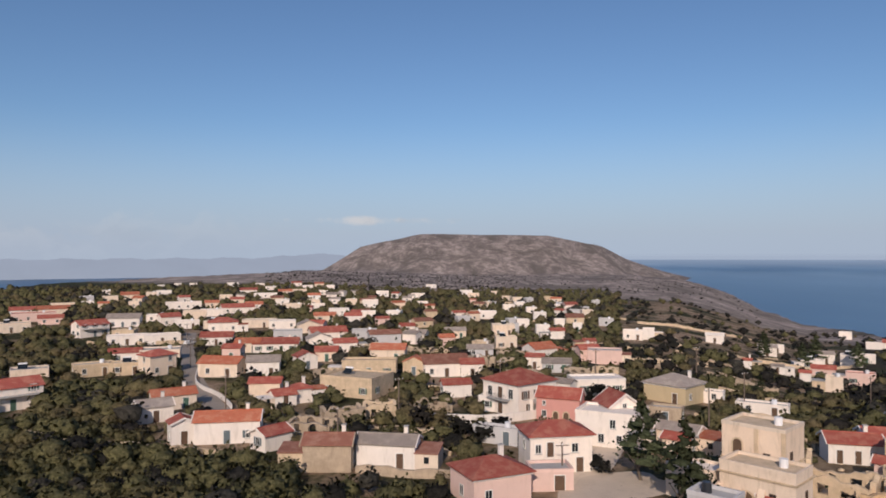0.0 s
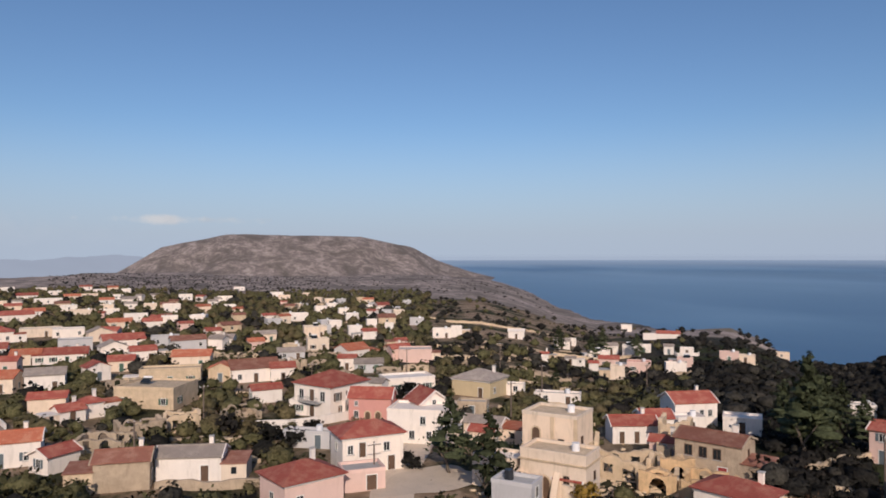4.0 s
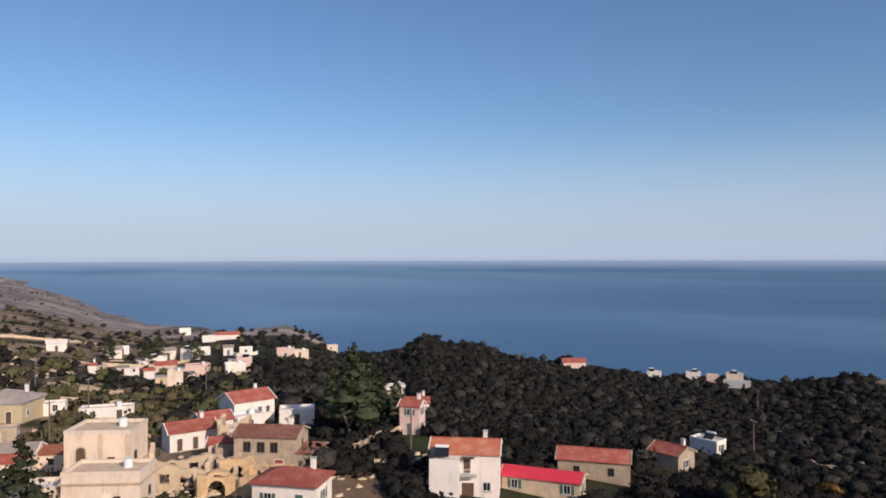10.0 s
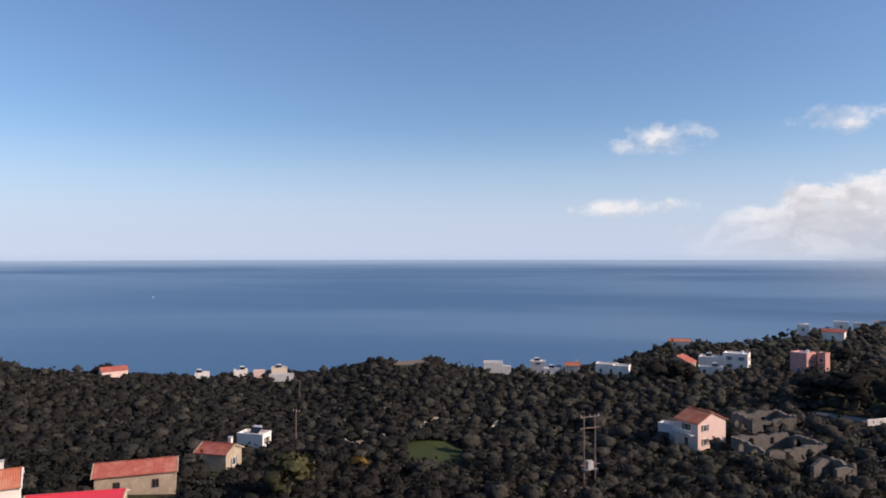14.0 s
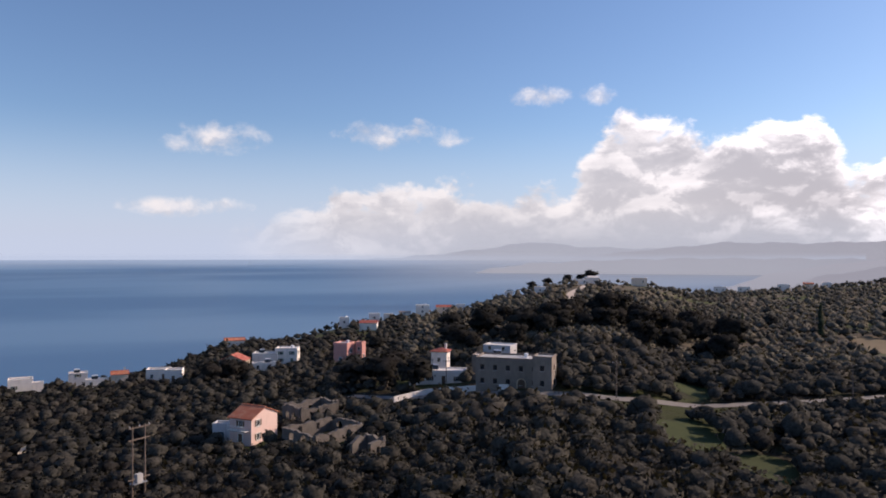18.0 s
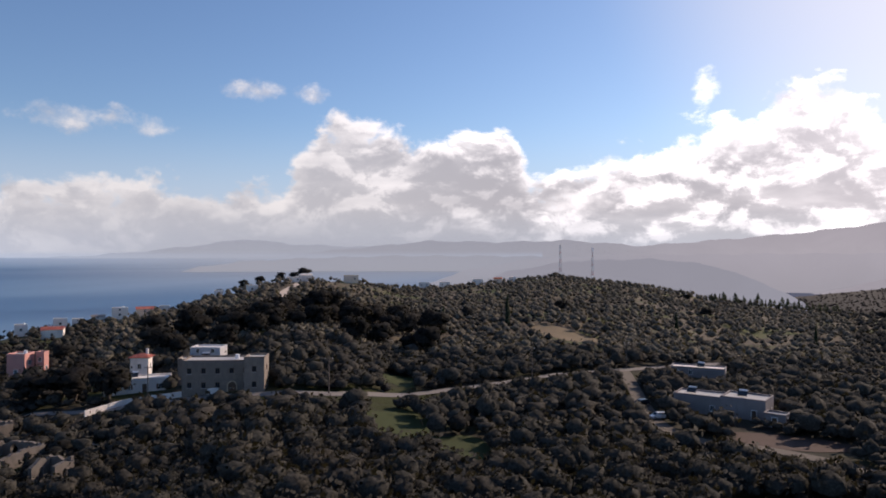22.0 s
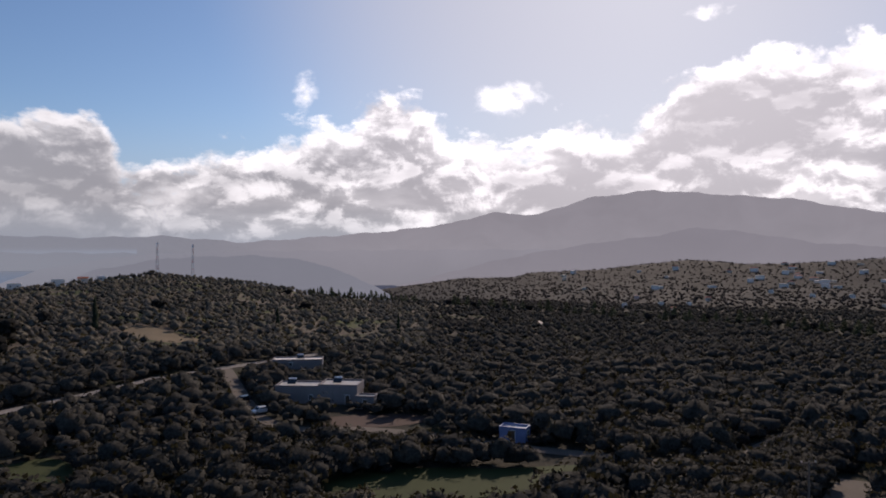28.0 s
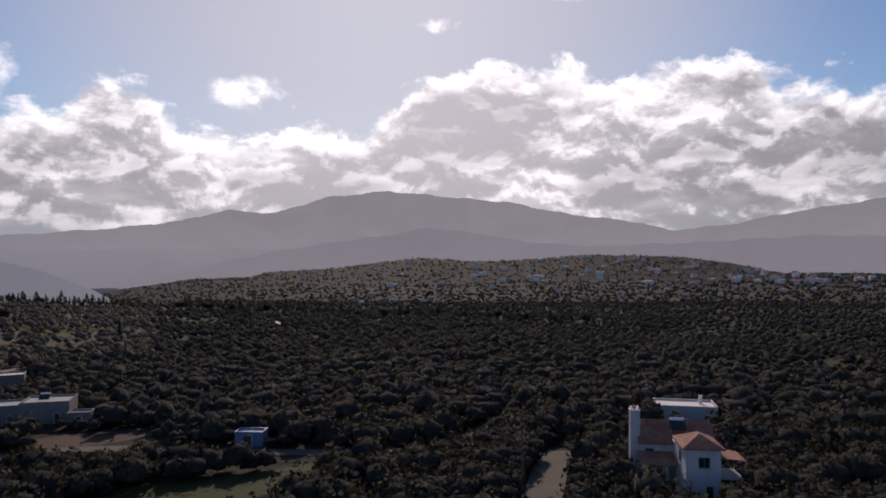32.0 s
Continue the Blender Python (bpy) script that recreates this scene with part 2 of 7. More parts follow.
WHITE = plain("white_limewash", (0.82, 0.765, 0.72), 0.85, 0.12, 1.0, warm=0.4, stain=0.45, stain_colour=(0.5, 0.45, 0.4))
CREAM = plain("cream_render", (0.76, 0.645, 0.535), 0.88, 0.14, 1.0, warm=0.5, stain=0.5, stain_colour=(0.42, 0.33, 0.23))
OCHRE = plain("ochre_render", (0.52, 0.42, 0.27), 0.88, 0.12, 1.0, stain=0.35, stain_colour=(0.4, 0.3, 0.18))
PINK = plain("pink_render", (0.62, 0.31, 0.27), 0.88, 0.1, 1.0, stain=0.3, stain_colour=(0.4, 0.22, 0.19))
ROSE = plain("pale_rose_render", (0.72, 0.52, 0.46), 0.88, 0.1, 1.0, stain=0.3, stain_colour=(0.5, 0.36, 0.3))
# farm walls: cloud shade put into a lowered grey, under real stains
SHADEWALL = plain("shade_grey_render", (0.24, 0.212, 0.21), 0.88, 0.16, 1.0, stain=0.45, stain_colour=(0.17, 0.15, 0.15))
GREYWALL = plain("grey_render", (0.52, 0.51, 0.52), 0.88, 0.12, 1.0, stain=0.4, stain_colour=(0.32, 0.3, 0.29))
STONE = plain("rubble_stone", (0.44, 0.35, 0.26), 0.95, 0.38, 2.2, bump=0.1, stain=0.5, stain_colour=(0.22, 0.17, 0.13))
DARKSTONE = plain("dark_rubble_stone", (0.15, 0.13, 0.115), 0.95, 0.38, 2.2, bump=0.1, stain=0.5, stain_colour=(0.08, 0.07, 0.06))
PALESTONE = plain("pale_rubble_stone", (0.60, 0.47, 0.33), 0.95, 0.34, 2.0, bump=0.1, stain=0.4, stain_colour=(0.3, 0.22, 0.15))
GOLDSTONE = plain("golden_stone", (0.62, 0.43, 0.25), 0.95, 0.34, 2.0, bump=0.1, stain=0.55, stain_colour=(0.28, 0.19, 0.11))
REDTILE = tiled("red_clay_tiles", (0.38, 0.10, 0.075), (0.46, 0.18, 0.13), (0.24, 0.07, 0.05))
ORANGETILE = tiled("orange_clay_tiles", (0.48, 0.15, 0.085), (0.54, 0.24, 0.15), (0.3, 0.11, 0.07))
BROWNTILE = tiled("brown_clay_tiles", (0.28, 0.12, 0.085), (0.36, 0.19, 0.14), (0.16, 0.085, 0.065))
GREYTILE = tiled("grey_clay_tiles", (0.33, 0.28, 0.25), (0.42, 0.36, 0.31), (0.2, 0.17, 0.15))
REDMETAL = plain("red_sheet_metal", (0.62, 0.045, 0.07), 0.45, 0.1, 0.8, specular=0.5)
CONCRETE = plain("grey_concrete", (0.42, 0.41, 0.40), 0.9, 0.16, 1.2, stain=0.4, stain_colour=(0.25, 0.23, 0.22))
WHITEMETAL = plain("white_sheet", (0.78, 0.78, 0.80), 0.5, 0.06, 0.8, specular=0.5)
DARKMETAL = plain("dark_metal", (0.06, 0.065, 0.075), 0.4, 0.1, 1.0, metal=0.6)
STEEL = plain("galvanised_steel", (0.42, 0.42, 0.43), 0.45, 0.1, 1.0, metal=0.8)
PAINTEDSTEEL = plain("red_painted_steel", (0.45, 0.10, 0.08), 0.5, 0.1)
WOOD = plain("dark_wood", (0.12, 0.075, 0.05), 0.7, 0.25, 3.0)
POLEWOOD = plain("weathered_pole_wood", (0.17, 0.13, 0.105), 0.85, 0.25, 3.0)
GREENWOOD = plain("green_shutter_paint", (0.07, 0.13, 0.10), 0.6, 0.12, 2.0)
BLUEWOOD = plain("blue_shutter_paint", (0.12, 0.15, 0.17), 0.6, 0.12, 2.0)
REDWOOD = plain("red_door_paint", (0.30, 0.05, 0.05), 0.6, 0.12, 2.0)
FRAMEWHITE = plain("white_frame_paint", (0.74, 0.73, 0.70), 0.6, 0.06, 2.0)
BARK = plain("grey_bark", (0.13, 0.105, 0.085), 0.95, 0.35, 4.0, bump=0.05)
BLUETARP = plain("blue_sheet", (0.19, 0.23, 0.40), 0.6, 0.1)
GLASS, _tree, _shader, _m = material("window_glass")
_shader.inputs["Base Color"].default_value = (0.02, 0.025, 0.03, 1)
_shader.inputs["Roughness"].default_value = 0.12
_shader.inputs["Specular IOR Level"].default_value = 0.5
OLIVE = leafy("olive_leaves", (0.046, 0.044, 0.038), (0.068, 0.064, 0.054), (0.06, 0.053, 0.045))
# paler copy of the olive leaf colours, for the hill with the masts
PALEOLIVE = leafy("pale_olive_leaves", (0.095, 0.086, 0.066), (0.14, 0.126, 0.1), (0.12, 0.1, 0.078))
# dark evergreen tone, lowered further to stand in for cloud shade
MAQUIS = leafy("dark_maquis_leaves", (0.021, 0.0205, 0.0185), (0.033, 0.0315, 0.028), (0.035, 0.03, 0.027))
# village leaves: direct sun put into a lighter base colour than the scrub's
GARDEN = leafy("sun_lightened_leaves", (0.072, 0.070, 0.034), (0.135, 0.125, 0.062), (0.14, 0.10, 0.06))
# far scrub: distance haze put into the leaf colour as a grey cast
FARSCRUB = leafy("haze_grey_scrub", (0.038, 0.036, 0.037), (0.052, 0.049, 0.048), (0.046, 0.042, 0.041))
PINE = leafy("pine_needles", (0.055, 0.066, 0.036), (0.10, 0.115, 0.062), (0.06, 0.07, 0.04))
CYPRESS = leafy("cypress_needles", (0.018, 0.028, 0.016), (0.036, 0.05, 0.028), (0.03, 0.035, 0.022))
AUTUMN = leafy("yellow_autumn_leaves", (0.30, 0.19, 0.04), (0.44, 0.30, 0.08), (0.22, 0.13, 0.05))
BROWNBUSH = leafy("dry_brown_twigs", (0.13, 0.075, 0.05), (0.22, 0.14, 0.10), (0.11, 0.07, 0.05))


def ground_material():
    mat, tree, shader, m = material("scrub_ground")
    place = tree.nodes.new("ShaderNodeNewGeometry").outputs["Position"]
    big = m.noise(place, 0.006, 5.0, 0.6, 0.4)
    mid = m.noise(place, 0.035, 6.0, 0.65, 0.5)
    small = m.noise(place, 0.32, 6.0, 0.7)
    grit = m.noise(place, 2.2, 5.0, 0.7)
    soil = m.mix(m.step(small, 0.35, 0.7), (0.22, 0.155, 0.105), (0.40, 0.30, 0.21))
    scrub = m.mix(m.step(grit, 0.35, 0.7), (0.032, 0.030, 0.022), (0.062, 0.056, 0.042))
    dirt = m.mix(m.step(grit, 0.35, 0.7), (0.027, 0.023, 0.02), (0.046, 0.038, 0.033))
    grass = m.mix(m.step(grit, 0.3, 0.7), (0.026, 0.034, 0.010), (0.055, 0.062, 0.02))
    xyz = tree.nodes.new("ShaderNodeSeparateXYZ")
    tree.links.new(place, xyz.inputs[0])
    wild = m.mix(m.op("MULTIPLY", m.step(mid, 0.5, 0.66), m.step(xyz.outputs[1], -800.0, -450.0)), scrub, dirt)
    lush = m.mix(m.op("MULTIPLY", m.op("MULTIPLY", m.step(m.noise(place, 0.021, 4.0, 0.6), 0.46, 0.6), m.step(xyz.outputs[1], -650.0, -350.0)), 0.85), wild, grass)
    trodden = m.mix(m.step(mid, 0.43, 0.58), soil, m.mix(0.6, wild, grass))
    # trodden soil and lanes among the houses
    lived = m.op("SUBTRACT", xyz.outputs[1], m.op("MAXIMUM", m.op("MULTIPLY", m.op("SUBTRACT", xyz.outputs[0], 10.0), 1.8), m.op("MULTIPLY", m.op("SUBTRACT", xyz.outputs[0], 10.0), -0.95)))
    lived = m.op("MULTIPLY", m.step(m.op("ADD", lived, m.op("MULTIPLY", m.op("SUBTRACT", big, 0.5), 90.0)), -10.0, 40.0), m.step(xyz.outputs[1], 560.0, 460.0))
    base = m.mix(lived, lush, trodden)
    # dry grass and thin olive groves up the hill with the masts
    up_hill = m.op("SUBTRACT", m.op("MULTIPLY", xyz.outputs[0], 0.643), m.op("MULTIPLY", xyz.outputs[1], 0.766))
    brown = m.mix(m.step(small, 0.35, 0.68), (0.10, 0.084, 0.066), (0.17, 0.138, 0.105))
    brown = m.mix(m.op("MULTIPLY", m.step(m.noise(m.scaled(place, (1.0, 1.0, 0.0)), 0.028, 5.0, 0.6), 0.5, 0.6), 0.8), brown, (0.085, 0.105, 0.032))
    brown = m.mix(m.op("MULTIPLY", m.step(mid, 0.52, 0.66), 0.7), brown, (0.05, 0.044, 0.036))
    base = m.mix(m.op("MULTIPLY", m.step(m.op("ADD", up_hill, m.op("MULTIPLY", m.op("SUBTRACT", mid, 0.5), 120.0)), 205.0, 285.0), m.op("MULTIPLY", m.step(xyz.outputs[1], -40.0, -120.0), m.step(xyz.outputs[0], -80.0, 120.0))), base, brown)
    # far hill ground, its base colour greyed in place of haze
    greyed_hill = m.mix(m.step(mid, 0.4, 0.65), (0.021, 0.020, 0.021), (0.036, 0.034, 0.034))
    base = m.mix(m.step(xyz.outputs[1], -640.0, -800.0), base, greyed_hill)
    # bare limestone on the cape and the headland
    ridge = m.op("SUBTRACT", m.op("MULTIPLY", xyz.outputs[1], 0.92), m.op("MULTIPLY", m.op("ABSOLUTE", m.op("SUBTRACT", xyz.outputs[0], 260.0)), 0.35))
    rocky = m.op("ADD", m.step(ridge, 300.0, 620.0), m.op("MULTIPLY", m.op("SUBTRACT", big, 0.5), 1.1), clamp=True)
    face = m.scaled(place, (1.0, 0.3, 1.6))
    rock = m.mix(m.step(m.noise(face, 0.07, 9.0, 0.74, 0.6), 0.40, 0.62), (0.235, 0.195, 0.178), (0.50, 0.415, 0.365))
    rock = m.mix(m.step(m.noise(face, 0.012, 8.0, 0.72, 1.2), 0.40, 0.64), rock, (0.17, 0.145, 0.128))
    off = tree.nodes.new("ShaderNodeVectorMath")
    off.operation = "DISTANCE"
    off.inputs[1].default_value = (318.0, 400.0, -20.0)
    tree.links.new(place, off.inputs[0])
    rocky = m.op("MAXIMUM", rocky, m.op("ADD", m.step(off.outputs["Value"], 150.0, 60.0), m.op("SUBTRACT", big, 0.5)))
    base = m.mix(m.step(rocky, 0.35, 0.75), base, rock)
    tree.links.new(base, shader.inputs["Base Color"])
    shader.inputs["Roughness"].default_value = 0.95
    shader.inputs["Specular IOR Level"].default_value = 0.1
    relief = tree.nodes.new("ShaderNodeBump")
    relief.inputs["Strength"].default_value, relief.inputs["Distance"].default_value = 0.7, 0.5
    tree.links.new(m.op("ADD", small, m.op("MULTIPLY", grit, 0.3)), relief.inputs["Height"])
    tree.links.new(relief.outputs[0], shader.inputs["Normal"])
    return mat


def sea_material():
    mat, tree, shader, m = material("sea_water")
    place = tree.nodes.new("ShaderNodeNewGeometry").outputs["Position"]
    slick = m.noise(m.scaled(place, (0.0016, 0.0008, 0.0)), 1.0, 3.0, 0.5, 0.4)
    ripple = m.noise(m.scaled(place, (0.03, 0.03, 0.0)), 1.0, 3.0, 0.6)
    base = m.mix(m.step(slick, 0.4, 0.68), (0.045, 0.115, 0.225), (0.062, 0.14, 0.25))
    # pale slick off the cape: sky sheen put into the water's base colour
    sky_sheen = tree.nodes.new("ShaderNodeVectorMath")
    sky_sheen.operation = "DISTANCE"
    sky_sheen.inputs[1].default_value = (1250.0, 1900.0, -50.0)
    tree.links.new(place, sky_sheen.inputs[0])
    pale = m.op("ADD", m.step(sky_sheen.outputs["Value"], 1700.0, 250.0), m.op("MULTIPLY", m.op("SUBTRACT", slick, 0.5), 1.3), clamp=True)
    base = m.mix(m.op("MULTIPLY", pale, 0.75), base, (0.16, 0.26, 0.37))
    tree.links.new(base, shader.inputs["Base Color"])
    tree.links.new(m.step(slick, 0.42, 0.7, 0.36, 0.31), shader.inputs["Roughness"])
    shader.inputs["Specular IOR Level"].default_value = 0.5
    shader.inputs["IOR"].default_value = 1.33
    relief = tree.nodes.new("ShaderNodeBump")
    relief.inputs["Strength"].default_value, relief.inputs["Distance"].default_value = 0.05, 0.5
    tree.links.new(ripple, relief.inputs["Height"])
    tree.links.new(relief.outputs[0], shader.inputs["Normal"])
    return mat


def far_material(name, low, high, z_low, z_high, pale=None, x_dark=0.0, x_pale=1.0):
    """Mountains so far off that their haze is painted in as a glowing colour."""
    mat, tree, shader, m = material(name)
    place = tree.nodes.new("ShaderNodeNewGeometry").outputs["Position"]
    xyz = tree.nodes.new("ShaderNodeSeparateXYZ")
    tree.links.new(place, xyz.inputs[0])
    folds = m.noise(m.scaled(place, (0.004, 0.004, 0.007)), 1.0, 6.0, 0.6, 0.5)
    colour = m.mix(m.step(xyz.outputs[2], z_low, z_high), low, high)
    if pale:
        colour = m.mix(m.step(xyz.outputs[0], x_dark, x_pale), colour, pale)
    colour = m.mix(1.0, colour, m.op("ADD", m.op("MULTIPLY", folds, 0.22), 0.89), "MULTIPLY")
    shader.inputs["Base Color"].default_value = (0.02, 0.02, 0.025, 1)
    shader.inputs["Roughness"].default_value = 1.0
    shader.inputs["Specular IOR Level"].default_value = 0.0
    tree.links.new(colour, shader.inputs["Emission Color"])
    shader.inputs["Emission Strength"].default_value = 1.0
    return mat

# ---- ground: one sheet, from survey heights along bearings from the lookout ----
EYE = 30.0
BEARINGS = (-100, -60, -32, -26, -20, -10, 0, 10, 15, 18, 22, 24, 26.8, 30, 33, 37, 39, 41, 44, 46.2, 47.8, 49.4, 52.5, 54.8, 58, 65, 74.6, 79,
            83.7, 86, 94.6, 98.7, 102, 108, 112, 116.6, 121, 125.7, 128.4, 131, 135, 139, 147, 151, 157, 162, 167, 171, 180, 190, 200,
            210, 226, 260)
CREST_R = (600, 650, 700, 850, 1000, 1300, 1500, 1500, 1500, 1700, 1450, 1100, 800, 650, 520, 520, 500, 400, 380, 380, 380, 370, 360, 340, 330, 310,
           310, 300, 300, 290, 290, 290, 330, 350, 380, 400, 420, 450, 460, 480, 500, 620, 650, 680, 680, 620, 600, 600, 560, 520,
           480, 400, 400, 600)
CREST_Z = (2, 2, 1.5, 1.5, 2, 0, -14, -15, -16, -22, -45, -49, -41, -31, -22.5, -20, -24, -24, -22.5, -19.5, -12.5, -15.5, -15.5, -19.5, -19.5,
           -21, -21, -15, -14, -17.5, -17, -13, -12, -10, -6.5, -4, -2, 5.5, 10.5, 13, 9.5, -3, 3.5, 8, 0.5, -7.5, -12, -14.5, -17, -18,
           -17.5, -17.5, -17, 2)
NEAR_B = (-100, -40, 40, 50, 65, 85, 100, 115, 130, 160, 180, 205, 260)
NEAR_Z = (0, 0, 0, -1.5, -4.5, -7.5, -7, -5, -2.5, -6, -4, -0.5, 0)
FAR_B = (165, 171, 174, 177, 180, 186, 192.6, 196, 202, 206, 212.4, 216, 220, 224, 240, 260)
FAR_Z = (-100, -76, -60, -44, -21, -10, 11, 2, 8, 17, 13, 2, -18, -31, -45, -40)
SEA_B = (-100, -60, -40, -20, -12, 0, 15, 18, 160, 168, 175, 260)
SEA_Z = (0, -20, -110, -110, -14, -17, -30, -110, -110, -60, -32, -5)


def wavy(x, y, size, seed):
    """Smooth cheap waves for unevenness."""
    a, b = seed * 1.7, seed * 2.9
    return (np.sin(x / size + a + 1.3 * np.sin(y / size * 0.7 + b)) + np.sin(y / size * 1.1 + b + 1.2 * np.sin(x / size * 0.8 - a))) * 0.5


def ground_z(x, y):
    x, y = np.asarray(x, float), np.asarray(y, float)
    r = np.hypot(x, y)
    b = (np.degrees(np.arctan2(x, y)) + 100.0) % 360.0 - 100.0
    wrap = lambda bs, vs: np.interp(b, (*bs, 260.0), (*vs, vs[0]))
    near, cr, cz = wrap(NEAR_B, NEAR_Z), wrap(BEARINGS, CREST_R), wrap(BEARINGS, CREST_Z)
    behind, far = wrap(SEA_B, SEA_Z), wrap(FAR_B, FAR_Z)
    far = np.where((b > 165) & (b < 260), far, -100)
    ease = lambda u: np.clip(u, 0, 1)
    z = near * ease(r / 110)
    z = np.where(r > 110, near + (cz - near) * ease((r - 110) / (cr - 110)), z)
    drop = np.maximum(cr * 0.5, 260)
    z = np.where(r > cr, cz + (behind - cz) * ease((r - cr) / drop), z)
    z = np.where(r > 2000, z - (r - 2000) * 0.08, z)
    start = 950.0
    slope = np.where(r < 1500, -40 + (far + 40) * ease((r - start) / 550.0), far - (r - 1500) * 0.06)
    slope = slope - 75 * np.clip((178 - b) / 15, 0, 1)
    z = np.where((r > start) & (b > 163) & (b < 255), np.maximum(z, slope), z)
    z = np.where((r > 1620) & (b > 165) & (b < 255), -110.0, z)
    # the flat-topped cape hill
    u, v = x - 110, y - 2250
    side = np.interp(np.degrees(np.arctan2(x, y)), (-10.2, -6.6, -3.8, -2.0, 8.4, 12.4, 14.6, 18.3, 22.2, 24.2, 27), (-32, 58, 80, 96, 92, 63, 11, -38, -78, -110, -140))
    hill = -110 + (side + 110) * np.clip(1.0 - np.abs(v) / 900.0, 0, 1) ** 0.6
    hill = hill - np.clip((np.abs(v) - 50) / 200, 0, 1) * np.clip((hill + 60) / 60, 0, 1) * (7 * (0.5 + 0.5 * wavy(x, v * 0.2, 26, 4)) + 3 * wavy(x, v * 0.3, 11, 7))
    z = np.where((b > -12) & (b < 27) & (np.abs(v) < 900), np.maximum(z, hill + (1.6 * wavy(x, y, 90, 3) + 0.8 * wavy(x, y, 31, 6)) * np.clip((hill + 40) / 50, 0, 1)), z)
    z = z + np.clip((r - 60) / 200, 0, 1) * (0.9 * wavy(x, y, 33, 1) + 0.5 * wavy(x, y, 14, 2)) + np.clip((r - 500) / 900, 0, 1) * 1.5 * wavy(x, y, 60, 5)
    return np.maximum(z, -110.0)


def mesh_of(name, verts, faces, mat, smooth=False):
    data = bpy.data.meshes.new(name)
    data.from_pydata([tuple(v) for v in verts] if not isinstance(verts, list) else verts, [], faces)
    if mat:
        data.materials.append(mat)
    if smooth:
        data.polygons.foreach_set("use_smooth", np.ones(len(data.polygons), bool))
    data.update()
    return data


def quad_grid(rows, cols, wrap=False):
    i, j = np.meshgrid(np.arange(rows - 1), np.arange(cols if wrap else cols - 1), indexing="ij")
    k = (j + 1) % cols
    return np.stack([i * cols + j, i * cols + k, (i + 1) * cols + k, (i + 1) * cols + j], -1).reshape(-1, 4).tolist()


def build_ground():
    rings = np.concatenate([[0.0], np.geomspace(6, 4950, 170)])
    turns = np.radians(np.arange(0, 360, 0.6))
    r, a = np.meshgrid(rings, turns, indexing="ij")
    x, y = r * np.sin(a), r * np.cos(a)
    z = ground_z(x, y)
    verts = np.stack([x, y, z], -1).reshape(-1, 3).tolist()
    ob = new("ground", mesh_of("ground", verts, quad_grid(len(rings), len(turns), True), ground_material(), True))
    tagged(ob, "dry scrub hillside with pale soil, rock and grass", "ground", kind="structure")


def build_sea():
    rings = np.concatenate([[60.0], np.geomspace(300, 4960, 60)])
    turns = np.radians(np.arange(0, 360, 2.0))
    r, a = np.meshgrid(rings, turns, indexing="ij")
    z = -66 + 57.5 * np.clip((r - 900) / 4060, 0, 1) ** 1.15
    verts = np.stack([r * np.sin(a), r * np.cos(a), z], -1).reshape(-1, 3).tolist()
    ob = new("water", mesh_of("water", verts, quad_grid(len(rings), len(turns), True), sea_material(), True))
    tagged(ob, "calm deep blue sea reaching to the horizon", "sea", kind="structure")


def build_range(label, radius, outline, mat, depth=120.0, seed=0):
    """A far mountain range: outline in bearing and height angle."""
    bs, hs = [p[0] for p in outline], [p[1] for p in outline]
    b = np.arange(bs[0], bs[-1] + 0.01, 0.15)
    h = np.interp(b, bs, hs) + 0.05 * np.sin(b * 1.7 + seed) + 0.02 * np.sin(b * 4.1 + 2 * seed) + 0.01 * np.sin(b * 9.7 + seed)
    taper = np.clip(np.minimum(b - bs[0], bs[-1] - b) / 2.0, 0, 1)
    top = EYE + radius * np.tan(np.radians(h))
    steps = np.linspace(0, 1, 8)
    u, bb = np.meshgrid(steps, np.radians(b), indexing="ij")
    low = -80.0
    z = low + (top - low) * u * (0.2 + 0.8 * taper)
    r = radius - depth * (1 - u) + 6 * np.sin(bb * 60 + 3 * u)
    verts = np.stack([r * np.sin(bb), r * np.cos(bb), z], -1).reshape(-1, 3).tolist()
    ob = new("backdrop", mesh_of("backdrop", verts, quad_grid(len(steps), len(b)), mat, True))
    tagged(ob, label, "mountains", kind="structure")


build_ground()
build_sea()
# shells with haze painted as emission; shore and valley ones also hide open water
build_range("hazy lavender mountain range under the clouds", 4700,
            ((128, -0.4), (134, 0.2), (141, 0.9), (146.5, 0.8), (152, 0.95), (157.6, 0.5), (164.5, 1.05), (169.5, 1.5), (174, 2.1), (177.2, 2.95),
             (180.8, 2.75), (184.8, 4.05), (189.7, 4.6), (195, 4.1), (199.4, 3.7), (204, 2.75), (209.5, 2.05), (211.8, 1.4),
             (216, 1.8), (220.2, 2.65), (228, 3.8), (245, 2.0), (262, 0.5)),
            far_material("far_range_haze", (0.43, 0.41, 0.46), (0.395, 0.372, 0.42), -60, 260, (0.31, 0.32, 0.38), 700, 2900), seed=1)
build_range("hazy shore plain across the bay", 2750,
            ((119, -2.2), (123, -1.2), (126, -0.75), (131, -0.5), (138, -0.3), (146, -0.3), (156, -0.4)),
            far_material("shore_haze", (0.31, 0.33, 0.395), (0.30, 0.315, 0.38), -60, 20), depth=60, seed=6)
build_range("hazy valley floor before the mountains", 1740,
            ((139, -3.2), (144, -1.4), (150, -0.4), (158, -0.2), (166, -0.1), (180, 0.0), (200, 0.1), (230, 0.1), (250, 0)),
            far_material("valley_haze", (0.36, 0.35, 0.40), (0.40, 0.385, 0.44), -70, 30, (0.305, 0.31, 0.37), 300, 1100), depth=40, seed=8)
